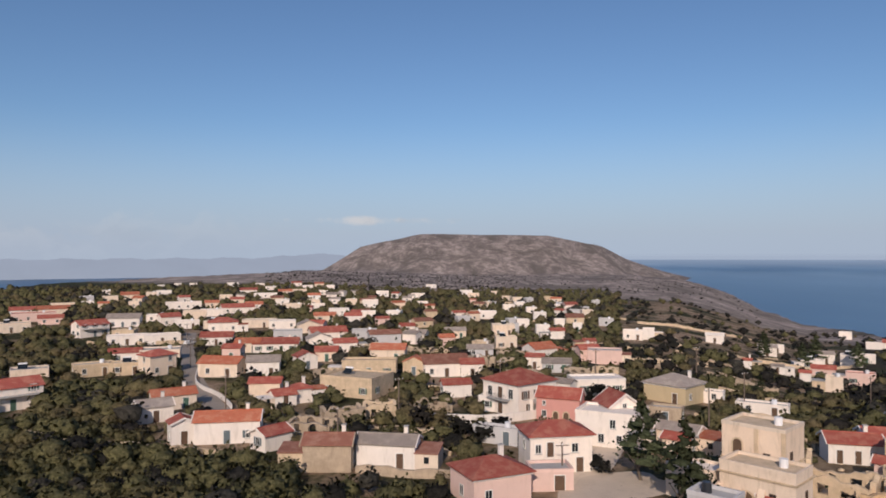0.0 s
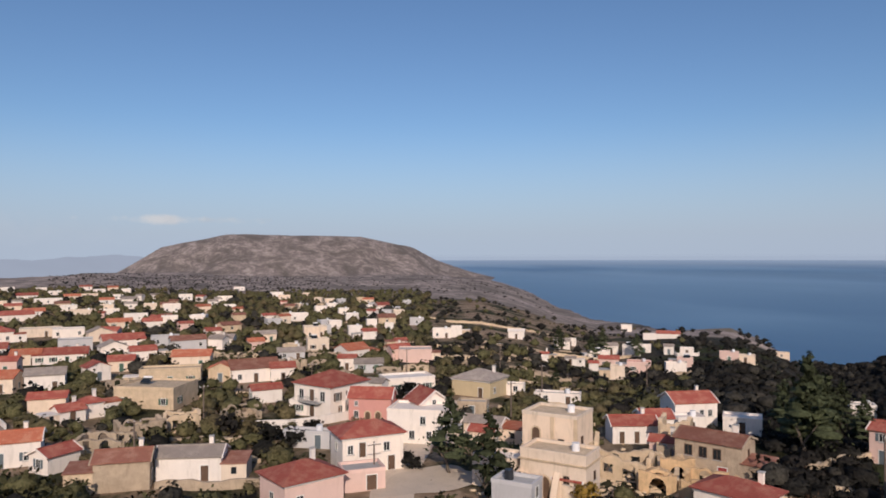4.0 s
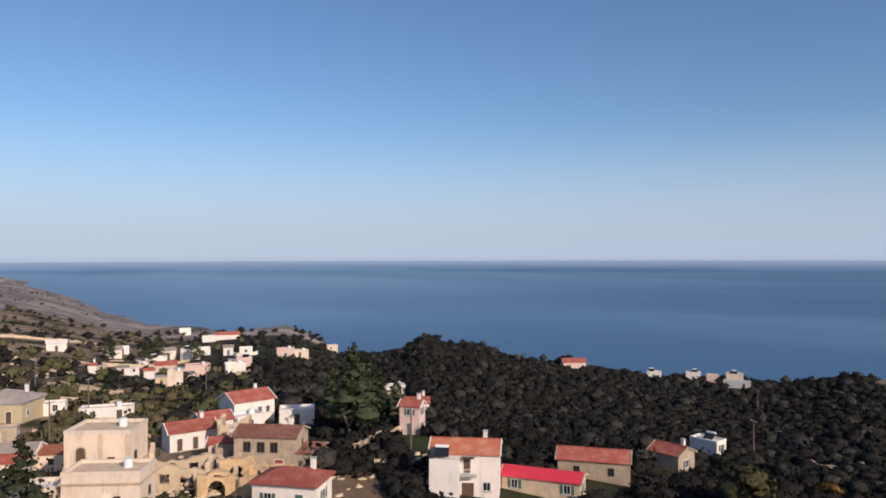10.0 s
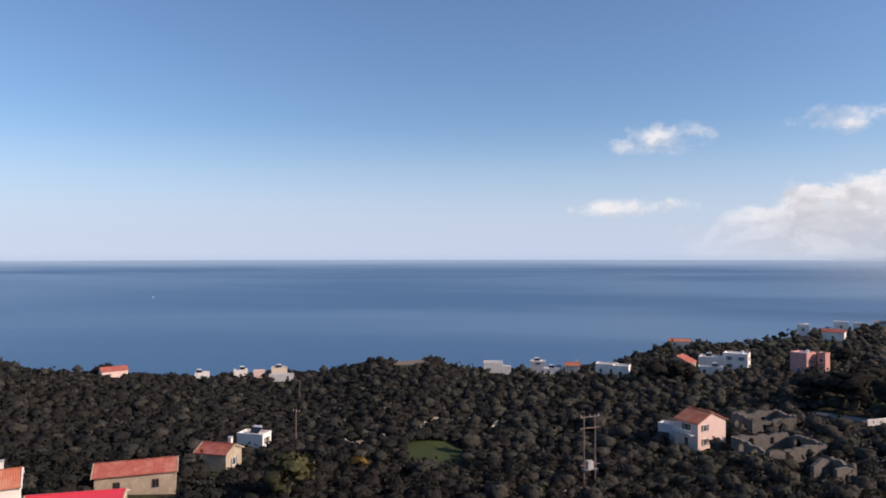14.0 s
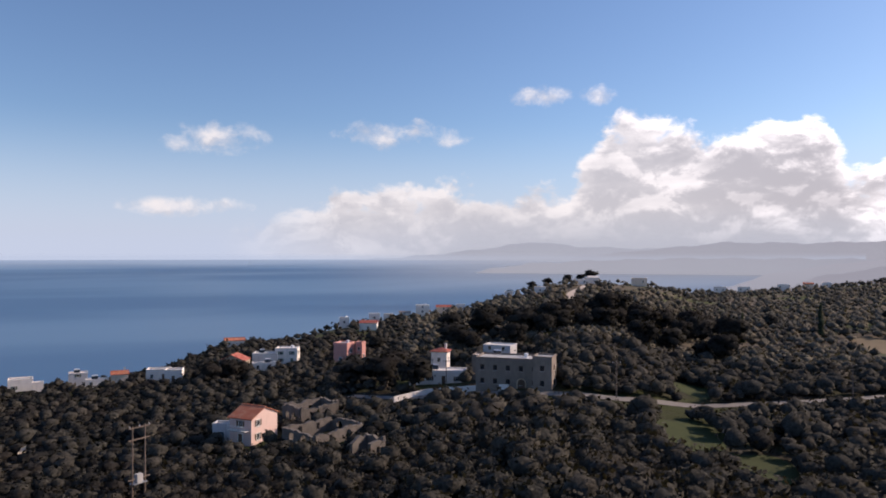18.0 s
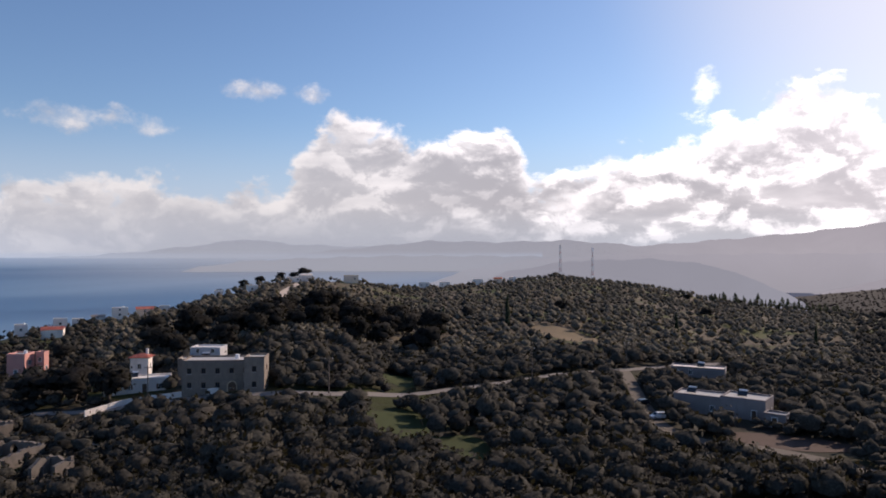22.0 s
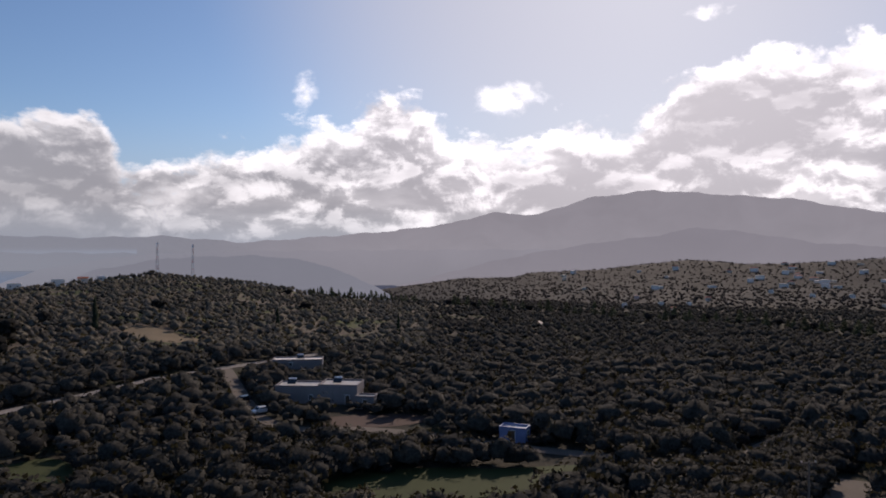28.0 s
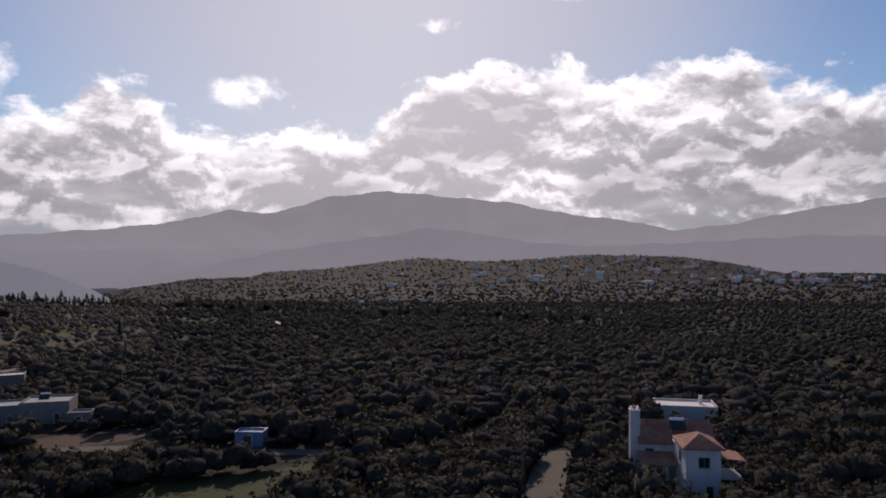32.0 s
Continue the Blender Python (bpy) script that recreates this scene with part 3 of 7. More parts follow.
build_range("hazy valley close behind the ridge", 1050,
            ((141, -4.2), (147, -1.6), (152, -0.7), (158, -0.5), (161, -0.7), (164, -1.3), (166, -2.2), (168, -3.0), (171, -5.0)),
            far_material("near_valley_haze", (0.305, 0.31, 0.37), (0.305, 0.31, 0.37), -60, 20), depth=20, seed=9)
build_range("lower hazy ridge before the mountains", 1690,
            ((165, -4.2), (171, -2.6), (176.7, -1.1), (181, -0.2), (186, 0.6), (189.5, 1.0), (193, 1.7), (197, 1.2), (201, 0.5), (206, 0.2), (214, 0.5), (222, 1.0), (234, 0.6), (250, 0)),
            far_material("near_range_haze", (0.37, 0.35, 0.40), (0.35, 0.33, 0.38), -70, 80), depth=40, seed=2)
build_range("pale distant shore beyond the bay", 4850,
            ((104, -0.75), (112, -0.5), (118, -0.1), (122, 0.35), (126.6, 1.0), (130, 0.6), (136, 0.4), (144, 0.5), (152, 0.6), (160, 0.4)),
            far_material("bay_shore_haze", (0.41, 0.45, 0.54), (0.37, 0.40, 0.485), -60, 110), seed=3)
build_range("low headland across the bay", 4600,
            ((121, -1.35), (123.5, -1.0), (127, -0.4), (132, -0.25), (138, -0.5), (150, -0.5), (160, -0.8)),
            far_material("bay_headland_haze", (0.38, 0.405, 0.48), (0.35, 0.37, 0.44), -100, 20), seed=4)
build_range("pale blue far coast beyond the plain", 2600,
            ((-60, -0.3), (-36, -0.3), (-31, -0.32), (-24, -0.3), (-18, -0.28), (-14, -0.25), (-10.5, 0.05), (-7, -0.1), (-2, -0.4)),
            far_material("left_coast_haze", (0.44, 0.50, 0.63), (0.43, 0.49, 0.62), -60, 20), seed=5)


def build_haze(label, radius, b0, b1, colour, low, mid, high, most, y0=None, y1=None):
    """A see-through glowing sheet that paints haze far out over the water; thin at its rims, and from y0 to y1 and
    towards the mountains where given.
    """
    mat, tree, shader, m = material("painted_sea_haze")
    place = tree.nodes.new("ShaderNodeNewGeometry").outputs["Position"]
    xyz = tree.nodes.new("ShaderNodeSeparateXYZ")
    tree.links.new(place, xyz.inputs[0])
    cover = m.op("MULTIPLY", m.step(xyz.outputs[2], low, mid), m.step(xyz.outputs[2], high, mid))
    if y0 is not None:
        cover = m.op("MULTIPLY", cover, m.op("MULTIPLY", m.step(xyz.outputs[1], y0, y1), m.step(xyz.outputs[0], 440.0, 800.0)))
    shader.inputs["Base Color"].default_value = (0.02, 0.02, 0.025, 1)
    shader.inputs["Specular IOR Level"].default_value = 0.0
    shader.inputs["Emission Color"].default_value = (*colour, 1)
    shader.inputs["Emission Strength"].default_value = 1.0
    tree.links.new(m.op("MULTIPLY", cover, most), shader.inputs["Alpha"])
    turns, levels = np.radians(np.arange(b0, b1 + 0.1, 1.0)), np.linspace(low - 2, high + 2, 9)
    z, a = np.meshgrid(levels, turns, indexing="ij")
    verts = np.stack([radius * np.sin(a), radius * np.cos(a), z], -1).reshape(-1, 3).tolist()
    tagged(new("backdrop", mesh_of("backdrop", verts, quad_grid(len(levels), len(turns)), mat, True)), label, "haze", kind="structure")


# haze drawn as emission on thin upright sheets, with no real air
build_haze("glowing sheet painting pale haze along the sea horizon", 3000, 14, 150, (0.46, 0.55, 0.72), -38, 12, 36, 0.62)
build_haze("glowing sheet painting pale haze over the wide bay", 1300, 104, 160, (0.385, 0.405, 0.475), -61, 10, 120, 0.66, -380, -800)


# ---- things: helpers ----
def part(name, data, parent, label="", m=None):
    ob = new(name, data)
    ob.parent = parent
    if m is not None:
        ob.matrix_basis = m
    if label:
        ob["label"] = label
    return ob


def empty_at(name, x, y, z, rot, label, category, group=""):
    ob = new(name)
    ob.matrix_basis = pose(x, y, z, 0, 0, rot)
    return tagged(ob, label, category, group)


def box_data(verts, faces, x0, y0, z0, x1, y1, z1):
    n = len(verts)
    verts += [(x0, y0, z0), (x1, y0, z0), (x1, y1, z0), (x0, y1, z0), (x0, y0, z1), (x1, y0, z1), (x1, y1, z1), (x0, y1, z1)]
    faces += [[n + i for i in f] for f in ((3, 2, 1, 0), (4, 5, 6, 7), (0, 1, 5, 4), (1, 2, 6, 5), (2, 3, 7, 6), (3, 0, 4, 7))]


CACHE = {}


def boxes(name, mat, *bounds):
    key = (name, mat.name, bounds)
    if key not in CACHE:
        verts, faces = [], []
        for b in bounds:
            box_data(verts, faces, *b)
        CACHE[key] = mesh_of(name, verts, faces, mat)
    return CACHE[key]


def tube(name, mat, r0, r1, length, sides=10):
    key = (name, mat.name, r0, r1, length, sides)
    if key not in CACHE:
        a = [2 * math.pi * i / sides for i in range(sides)]
        verts = [(r0 * math.cos(t), r0 * math.sin(t), 0) for t in a] + [(r1 * math.cos(t), r1 * math.sin(t), length) for t in a]
        faces = [[i, (i + 1) % sides, sides + (i + 1) % sides, sides + i] for i in range(sides)]
        faces += [list(range(sides))[::-1], list(range(sides, 2 * sides))]
        CACHE[key] = mesh_of(name, verts, faces, mat)
    return CACHE[key]


def arch_data(name, mat, w, h, thick, steps=8):
    """A filled upright panel with a round head."""
    key = (name, mat.name, w, h, thick)
    if key not in CACHE:
        r = w / 2
        line = [(-r, 0), (r, 0)] + [(r * math.cos(math.pi * i / steps), h - r + r * math.sin(math.pi * i / steps)) for i in range(steps + 1)]
        n = len(line)
        verts = [(x, 0, z) for x, z in line] + [(x, thick, z) for x, z in line]
        faces = [list(range(n)), [n + i for i in range(n)][::-1]] + [[i, n + i, n + (i + 1) % n, (i + 1) % n] for i in range(n)]
        CACHE[key] = mesh_of(name, verts, faces, mat)
    return CACHE[key]


def window(parent, m, w=0.9, h=1.2, shutters=None, frame_mat=None, fine=True):
    """A framed pane on a wall; its own x runs along the wall, y points out of it."""
    f = frame_mat or FRAMEWHITE
    e = 0.09
    ob = part("window", boxes("window", f, (-w / 2 - e, -0.10, -e, -w / 2, 0.05, h + e), (w / 2, -0.10, -e, w / 2 + e, 0.05, h + e),
                              (-w / 2, -0.10, h, w / 2, 0.05, h + e), (-w / 2, -0.10, -e, w / 2, 0.05, 0), (-0.03, -0.08, 0, 0.03, 0.03, h)), parent, m=m)
    part("pane", boxes("pane", GLASS, (-w / 2, -0.06, 0, w / 2, 0.012, h)), ob)
    if fine:
        part("sill", boxes("sill", CONCRETE, (-w / 2 - 0.18, -0.05, -e - 0.09, w / 2 + 0.18, 0.13, -e - 0.005)), ob)
    if shutters:
        for s in (-1, 1):
            c = s * (w * 0.75 + e + 0.03)
            part("shutter", boxes("shutter", shutters, (c - w / 4, 0.004, -0.02, c + w / 4, 0.05, h + 0.02)), ob)
    return ob


def door(parent, m, w=1.0, h=2.1, leaf=None):
    e = 0.1
    ob = part("door", boxes("door", FRAMEWHITE, (-w / 2 - e, -0.1, 0, -w / 2, 0.06, h + e), (w / 2, -0.1, 0, w / 2 + e, 0.06, h + e),
                            (-w / 2, -0.1, h, w / 2, 0.06, h + e)), parent, m=m)
    part("door_leaf", boxes("door_leaf", leaf or WOOD, (-w / 2, -0.06, 0.01, w / 2, 0.02, h), (-w / 2 + 0.12, 0.02, 0.2, w / 2 - 0.12, 0.035, h / 2 - 0.1),
                            (-w / 2 + 0.12, 0.02, h / 2 + 0.1, w / 2 - 0.12, 0.035, h - 0.15)), ob)
    part("handle", boxes("handle", STEEL, (w / 2 - 0.16, 0.02, 0.98, w / 2 - 0.06, 0.08, 1.04)), ob)


def face_pose(w, d, side, along, z):
    """A pose on a wall of a house w by d: side 0 front, 1 right, 2 back, 3 left; along from the wall's middle."""
    return {0: lambda: pose(along, -d / 2, z, 0, 0, 180), 1: lambda: pose(w / 2, along, z, 0, 0, -90),
            2: lambda: pose(-along, d / 2, z), 3: lambda: pose(-w / 2, -along, z, 0, 0, 90)}[side]()


def gable_roof(name, mat, w, d, h, rise, over=0.35, t=0.16):
    """Two slopes with the ridge along x."""
    X, Y = w / 2 + over, d / 2 + over
    drop = rise * over / (d / 2)
    top = [(-X, -Y, h - drop), (X, -Y, h - drop), (-X, 0, h + rise), (X, 0, h + rise), (-X, Y, h - drop), (X, Y, h - drop)]
    verts = [(a, b, c + t) for a, b, c in top] + [(a, b, c + 0.012) for a, b, c in top]
    faces = [[0, 1, 3, 2], [2, 3, 5, 4], [7, 6, 8, 9], [9, 8, 10, 11], [1, 0, 6, 7], [4, 5, 11, 10], [0, 2, 8, 6], [2, 4, 10, 8], [3, 1, 7, 9], [5, 3, 9, 11]]
    return mesh_of(name, verts, faces, mat)


def hip_roof(name, mat, w, d, h, rise, over=0.45, t=0.16):
    X, Y = w / 2 + over, d / 2 + over
    r = max(X - Y, 0.0) if X >= Y else 0.0
    q = max(Y - X, 0.0)
    ridge = [(-r, -q, h + rise), (r, q, h + rise)]
    base = [(-X, -Y, h + 0.01), (X, -Y, h + 0.01), (X, Y, h + 0.01), (-X, Y, h + 0.01)]
    verts = base + [(a, b, c + t) for a, b, c in base] + ridge
    if X >= Y:
        slopes = [[4, 5, 9, 8], [5, 6, 9], [6, 7, 8, 9], [7, 4, 8]]
    else:
        slopes = [[4, 5, 8], [5, 6, 9, 8], [6, 7, 9], [7, 4, 8, 9]]
    faces = slopes + [[3, 2, 1, 0], [0, 1, 5, 4], [1, 2, 6, 5], [2, 3, 7, 6], [3, 0, 4, 7]]
    return mesh_of(name, verts, faces, mat)


def wall_shell(name, mat, w, d, h, low, roof, rise):
    X, Y = w / 2, d / 2
    verts = [(-X, -Y, low), (X, -Y, low), (X, Y, low), (-X, Y, low), (-X, -Y, h), (X, -Y, h), (X, Y, h), (-X, Y, h)]
    faces = [[0, 1, 5, 4], [2, 3, 7, 6], [3, 2, 1, 0]]
    if roof == "gable":
        verts += [(-X, 0, h + rise - 0.004), (X, 0, h + rise - 0.004)]
        faces += [[1, 2, 6, 9, 5], [3, 0, 4, 8, 7]]
    else:
        faces += [[1, 2, 6, 5], [3, 0, 4, 7], [4, 5, 6, 7]]
    return mesh_of(name, verts, faces, mat)


BROWNSTONE = plain("brown_rubble_stone", (0.23, 0.19, 0.16), 0.95, 0.3, 2.0, bump=0.1, stain=0.4, stain_colour=(0.13, 0.11, 0.09))
WALLS = {"n": (BROWNSTONE, "brown stone"), "w": (WHITE, "white limewashed"), "c": (CREAM, "cream rendered"), "y": (OCHRE, "ochre rendered"), "p": (PINK, "pink rendered"), "e": (ROSE, "pale rose"),
         "g": (GREYWALL, "grey rendered"), "s": (STONE, "rubble stone"), "t": (PALESTONE, "pale stone"), "d": (SHADEWALL, "shade-darkened grey rendered"), "u": (BLUETARP, "blue sheet-clad")}
ROOFS = {"r": (REDTILE, "red tiled"), "o": (ORANGETILE, "orange tiled"), "b": (BROWNTILE, "brown tiled"), "k": (GREYTILE, "grey tiled"),
         "m": (REDMETAL, "bright red metal"), "f": (CONCRETE, "flat concrete"), "l": (WHITE, "flat white"), "s": (PALESTONE, "flat stone")}
FOOTPRINTS = {}


def claim(x, y, r):
    """Keep the plants out of a round patch."""
    for i in range(int((x - r - 3) // 12), int((x + r + 3) // 12) + 1):
        for j in range(int((y - r - 3) // 12), int((y + r + 3) // 12) + 1):
            FOOTPRINTS.setdefault((i, j), []).append((x, y, r))


TRIM = random.Random(5)
HOUSES = []


def house(x, y, w, d, h, rot, roof="gable", wall="w", top="r", detail=1, rise=None, base=None, extra="", label="", openings=None):
    """A village house: front along its own -y. detail 0: far off, 1: mid, 2: near."""
    z = float(ground_z(x, y)) if base is None else base
    claim(x, y, math.hypot(w, d) / 2 + 0.4)
    reach = math.hypot(x, y)
    if 60 < reach <= 130:
        for back in (4, 8):
            claim(x * (1 - back / reach), y * (1 - back / reach), w * 0.45)
    if reach > 130:
        for back in (7, 14) if reach < 260 else (8, 16, 25):
            claim(x * (1 - back / reach), y * (1 - back / reach), w * 0.32)
    storeys = "two-storey" if h > 4.4 else "low"
    kind = {"gable": "gable roof", "gend": "gable roof", "hip": "hip roof", "flat": "roof", "shed": "lean-to roof"}[roof]
    text = label or f"{WALLS[wall][1]} {storeys} house with a {ROOFS[top][1]} {kind}"
    ob = empty_at("house", x, y, z, rot, text, "house")
    HOUSES.append((ob, x, y, w, d, h, rot, wall, detail))
    turn = 0
    if roof == "gend":  # gable end to the front
        w, d, turn, roof = d, w, 1, "gable"
    slope = {"gable": 0.21 * d, "hip": 0.19 * min(w, d) + 0.4}.get(roof, 0)
    rise = slope if rise is None else rise
    tm = pose(0, 0, 0, 0, 0, 90) if turn else pose(0, 0, 0)
    low = -1.6 if detail < 2 else -2.5
    part("wall", wall_shell("wall", WALLS[wall][0], w, d, h, low, roof, rise), ob, m=tm)
    if roof == "gable":
        part("roof", gable_roof("roof", ROOFS[top][0], w, d, h, rise, 0.3), ob, m=tm)
        if detail:
            part("ridge_cap", boxes("ridge_cap", ROOFS[top][0], (-w / 2 - 0.3, -0.13, h + rise + 0.1, w / 2 + 0.3, 0.13, h + rise + 0.24)), ob, m=tm)
    elif roof == "hip":
        part("roof", hip_roof("roof", ROOFS[top][0], w, d, h, rise), ob, m=tm)
        if detail:
            part("cornice", boxes("cornice", FRAMEWHITE, (-w / 2 - 0.16, -d / 2 - 0.16, h - 0.26, w / 2 + 0.16, d / 2 + 0.16, h - 0.01)), ob, m=tm)
    else:
        p = 0.22
        part("roof", boxes("roof", ROOFS[top][0], (-w / 2 + p, -d / 2 + p, h - 0.05, w / 2 - p, d / 2 - p, h + 0.08)), ob)
        part("parapet", boxes("parapet", WALLS[wall][0], (-w / 2 - 0.05, -d / 2 - 0.05, h + 0.003, w / 2 + 0.05, -d / 2 + p, h + 0.45), (-w / 2 - 0.05, d / 2 - p, h + 0.003, w / 2 + 0.05, d / 2 + 0.05, h + 0.45),
                              (-w / 2 - 0.05, -d / 2 + p, h + 0.003, -w / 2 + p, d / 2 - p, h + 0.45), (w / 2 - p, -d / 2 + p, h + 0.003, w / 2 + 0.05, d / 2 - p, h + 0.45)), ob)
    if turn:
        w, d = d, w
    if detail == 2 and roof == "gable":
        for end in (-1, 1):
            verge = [(0, -d / 2 - 0.34, h - rise * 0.34 / (d / 2) + 0.17), (0, 0, h + rise + 0.17), (0, d / 2 + 0.34, h - rise * 0.34 / (d / 2) + 0.17)]
            x0, x1 = end * (w / 2 + 0.3) - 0.13, end * (w / 2 + 0.3) + 0.03
            pts = [(x, q[1], q[2] + dz) for dz in (-0.2, 0.07) for x in (x0, x1) for q in verge]
            part("verge", mesh_of("verge", pts, [[6, 7, 10, 9], [7, 8, 11, 10], [0, 3, 4, 1], [1, 4, 5, 2], [0, 1, 7, 6], [1, 2, 8, 7], [4, 3, 9, 10], [5, 4, 10, 11], [3, 0, 6, 9], [2, 5, 11, 8]], WHITE if wall in "wcep" else WALLS[wall][0]), ob, m=tm)
    # openings
    paint = TRIM.choice((None, None, None, GREENWOOD, BLUEWOOD, WOOD))
    floors = max(1, round((h - 0.2) / 2.6))
    ww, wh = (0.85, 1.15) if detail else (0.95, 1.1)
    for side, along, z0, w0, h0, sort in openings or ():
        m = face_pose(w, d, side, along, z0)
        if sort == "arch":
            rim = part("doorway", arch_data("doorway", PALESTONE, w0 + 0.4, h0 + 0.2, 0.09), ob, m=m @ pose(0, -0.03, 0))
            part("door_leaf", arch_data("door_leaf", WOOD, w0, h0, 0.03), rim, m=pose(0, 0.075, 0))
        elif sort in ("door", "red_door"):
            door(ob, m, w0, h0, REDWOOD if sort == "red_door" else WOOD)
        else:
            window(ob, m, w0, h0, {"shut": WOOD}.get(sort), frame_mat=WOOD if sort == "old" else None)
    for side, length in ((0, w), (1, d), (3, d), (2, w)) if openings is None else ():
        if side == 2 and detail < 2:
            continue
        if "blank%d" % side in extra:
            continue
        count = max(1, min(4, int(length / (3.4 if detail else 4.2))))
        for floor in range(floors):
            for i in range(count):
                along = (i + 0.5 - count / 2) * length / count
                if TRIM.random() < 0.3:
                    continue
                if floor == 0 and side == 0 and i == count // 2 and detail:
                    door(ob, face_pose(w, d, side, along, 0.02), leaf=paint or WOOD)
                else:
                    window(ob, face_pose(w, d, side, along, floor * 2.6 + 0.9), ww, wh, paint if detail else None, fine=detail > 0)
    if "chim" in extra or (detail and TRIM.random() < 0.3 and roof != "flat"):
        c = part("chimney", boxes("chimney", WHITE, (-0.28, -0.28, 0, 0.28, 0.28, 1.5)), ob, m=pose(w * 0.28, d * 0.2, h + rise * 0.5))
        part("chimney_cap", boxes("chimney_cap", CONCRETE, (-0.36, -0.36, 1.5, 0.36, 0.36, 1.6)), c)
    if roof == "flat" and detail and w > 5 and not openings and TRIM.random() < 0.4:
        solar_heater(ob, w * TRIM.uniform(-0.2, 0.2), 0, h + 0.1)
    elif roof == "flat" and w > 4 and TRIM.random() < 0.3:
        part("water_tank", tube("water_tank", WHITEMETAL, 0.5, 0.5, 1.0), ob, m=pose(w * 0.22, d * 0.1, h + 0.08))
    if "solar" in extra:
        solar_heater(ob, w * 0.1, 0, h + 0.1 if roof == "flat" else h + rise)
    if "tank" in extra:
        part("water_tank", tube("water_tank", DARKMETAL, 0.55, 0.5, 1.1), ob, m=pose(-w * 0.2, 0, h + 0.08))
    if "balcony" in extra:
        deck = part("balcony", boxes("balcony", CONCRETE, (-w * 0.42, -d / 2 - 1.4, 2.8, w * 0.42, -d / 2 - 0.02, 2.98)), ob)
        rails = [(-w * 0.42, -d / 2 - 1.4, 3.85, w * 0.42, -d / 2 - 1.34, 3.91)]
        rails += [(q - 0.02, -d / 2 - 1.39, 2.98, q + 0.02, -d / 2 - 1.35, 3.85) for q in np.linspace(-w * 0.41, w * 0.41, 12)]
        part("railing", boxes("railing", FRAMEWHITE, *[tuple(float(v) for v in r) for r in rails]), deck)
    return ob


def solar_heater(parent, x, y, z):
    """Slanted collector with a tank above it."""
    ob = part("solar_heater", boxes("solar_frame", STEEL, (-1.0, 0.5, 0, -0.94, 0.56, 1.1), (0.94, 0.5, 0, 1.0, 0.56, 1.1), (-1.0, -0.9, 0, -0.94, -0.84, 0.3), (0.94, -0.9, 0, 1.0, -0.84, 0.3)), parent, m=pose(x, y, z))
    part("collector", boxes("collector", GLASS, (-1.0, 0, 0, 1.0, 1.7, 0.08)), ob, m=pose(0, -0.95, 0.28, 32))
    part("tank", tube("solar_tank", WHITEMETAL, 0.26, 0.26, 1.8, 12), ob, m=pose(-0.9, 0.55, 1.25, 0, 90, 0))


def polar(b, r):
    return r * math.sin(radians(b)), r * math.cos(radians(b))


# ---- roads, yards and fields ----
CLEARINGS = []
ASPHALT = plain("worn_pale_asphalt", (0.33, 0.285, 0.245), 0.9, 0.15, 0.6, stain=0.3, stain_colour=(0.2, 0.17, 0.145))
COUNTRYROAD = plain("grey_country_asphalt", (0.2, 0.18, 0.165), 0.9, 0.2, 0.6, stain=0.3, stain_colour=(0.12, 0.105, 0.09))
PAVING = plain("pale_concrete_paving", (0.62, 0.52, 0.42), 0.9, 0.14, 0.6, stain=0.3, stain_colour=(0.3, 0.25, 0.2))
TRACK = plain("dirt_track_soil", (0.13, 0.108, 0.088), 0.95, 0.22, 0.8)
TANFIELD = plain("mown_tan_field", (0.17, 0.125, 0.07), 0.95, 0.22, 0.4)
GREENFIELD = plain("short_green_grass", (0.034, 0.046, 0.009), 0.95, 0.28, 0.5)
DRYGRASS = plain("dry_grass_and_rock", (0.22, 0.175, 0.12), 0.95, 0.35, 0.5, stain=0.5, stain_colour=(0.07, 0.06, 0.04))
BROWNGRASS = plain("brown_dry_grass", (0.2, 0.13, 0.08), 0.95, 0.35, 0.9, stain=0.5, stain_colour=(0.1, 0.075, 0.04))
REDSOIL = plain("reddish_tilled_soil", (0.085, 0.052, 0.04), 0.95, 0.2, 0.4)


def spread(points, step=3.0):
    """Points along a line, at even steps, with rounded bends."""
    p = np.array(points, float)
    for _ in range(2):
        q = [p[0]]
        for a, b in zip(p[:-1], p[1:]):
            q += [0.75 * a + 0.25 * b, 0.25 * a + 0.75 * b]
        p = np.array(q + [p[-1]])
    d = np.concatenate([[0], np.cumsum(np.hypot(*np.diff(p, axis=0).T))])
    s = np.linspace(0, d[-1], max(2, int(d[-1] / step) + 1))
    return np.stack([np.interp(s, d, p[:, 0]), np.interp(s, d, p[:, 1])], 1)


def road(points, width, mat, label, lift=0.12, bare=False):
    p = spread(points)
    t = np.gradient(p, axis=0)
    t /= np.linalg.norm(t, axis=1, keepdims=True)
    n = np.stack([-t[:, 1], t[:, 0]], 1)
    across = np.linspace(-0.5, 0.5, 5) * width
    grid = p[:, None, :] + n[:, None, :] * across[None, :, None]
    z = ground_z(grid[..., 0], grid[..., 1]) + lift
    verts = np.concatenate([grid, z[..., None]], -1).reshape(-1, 3).tolist()
    ob = new("road", mesh_of("road", verts, quad_grid(len(p), 5), mat, True))
    tagged(ob, label, "road", kind="structure")
    for x, y in p:
        claim(x, y, width / 2 + 0.3)
        if bare:  # a mown verge on its lower side
            claim(x * 0.975, y * 0.975, 2.0)
            claim(x * 0.945, y * 0.945, 1.6)


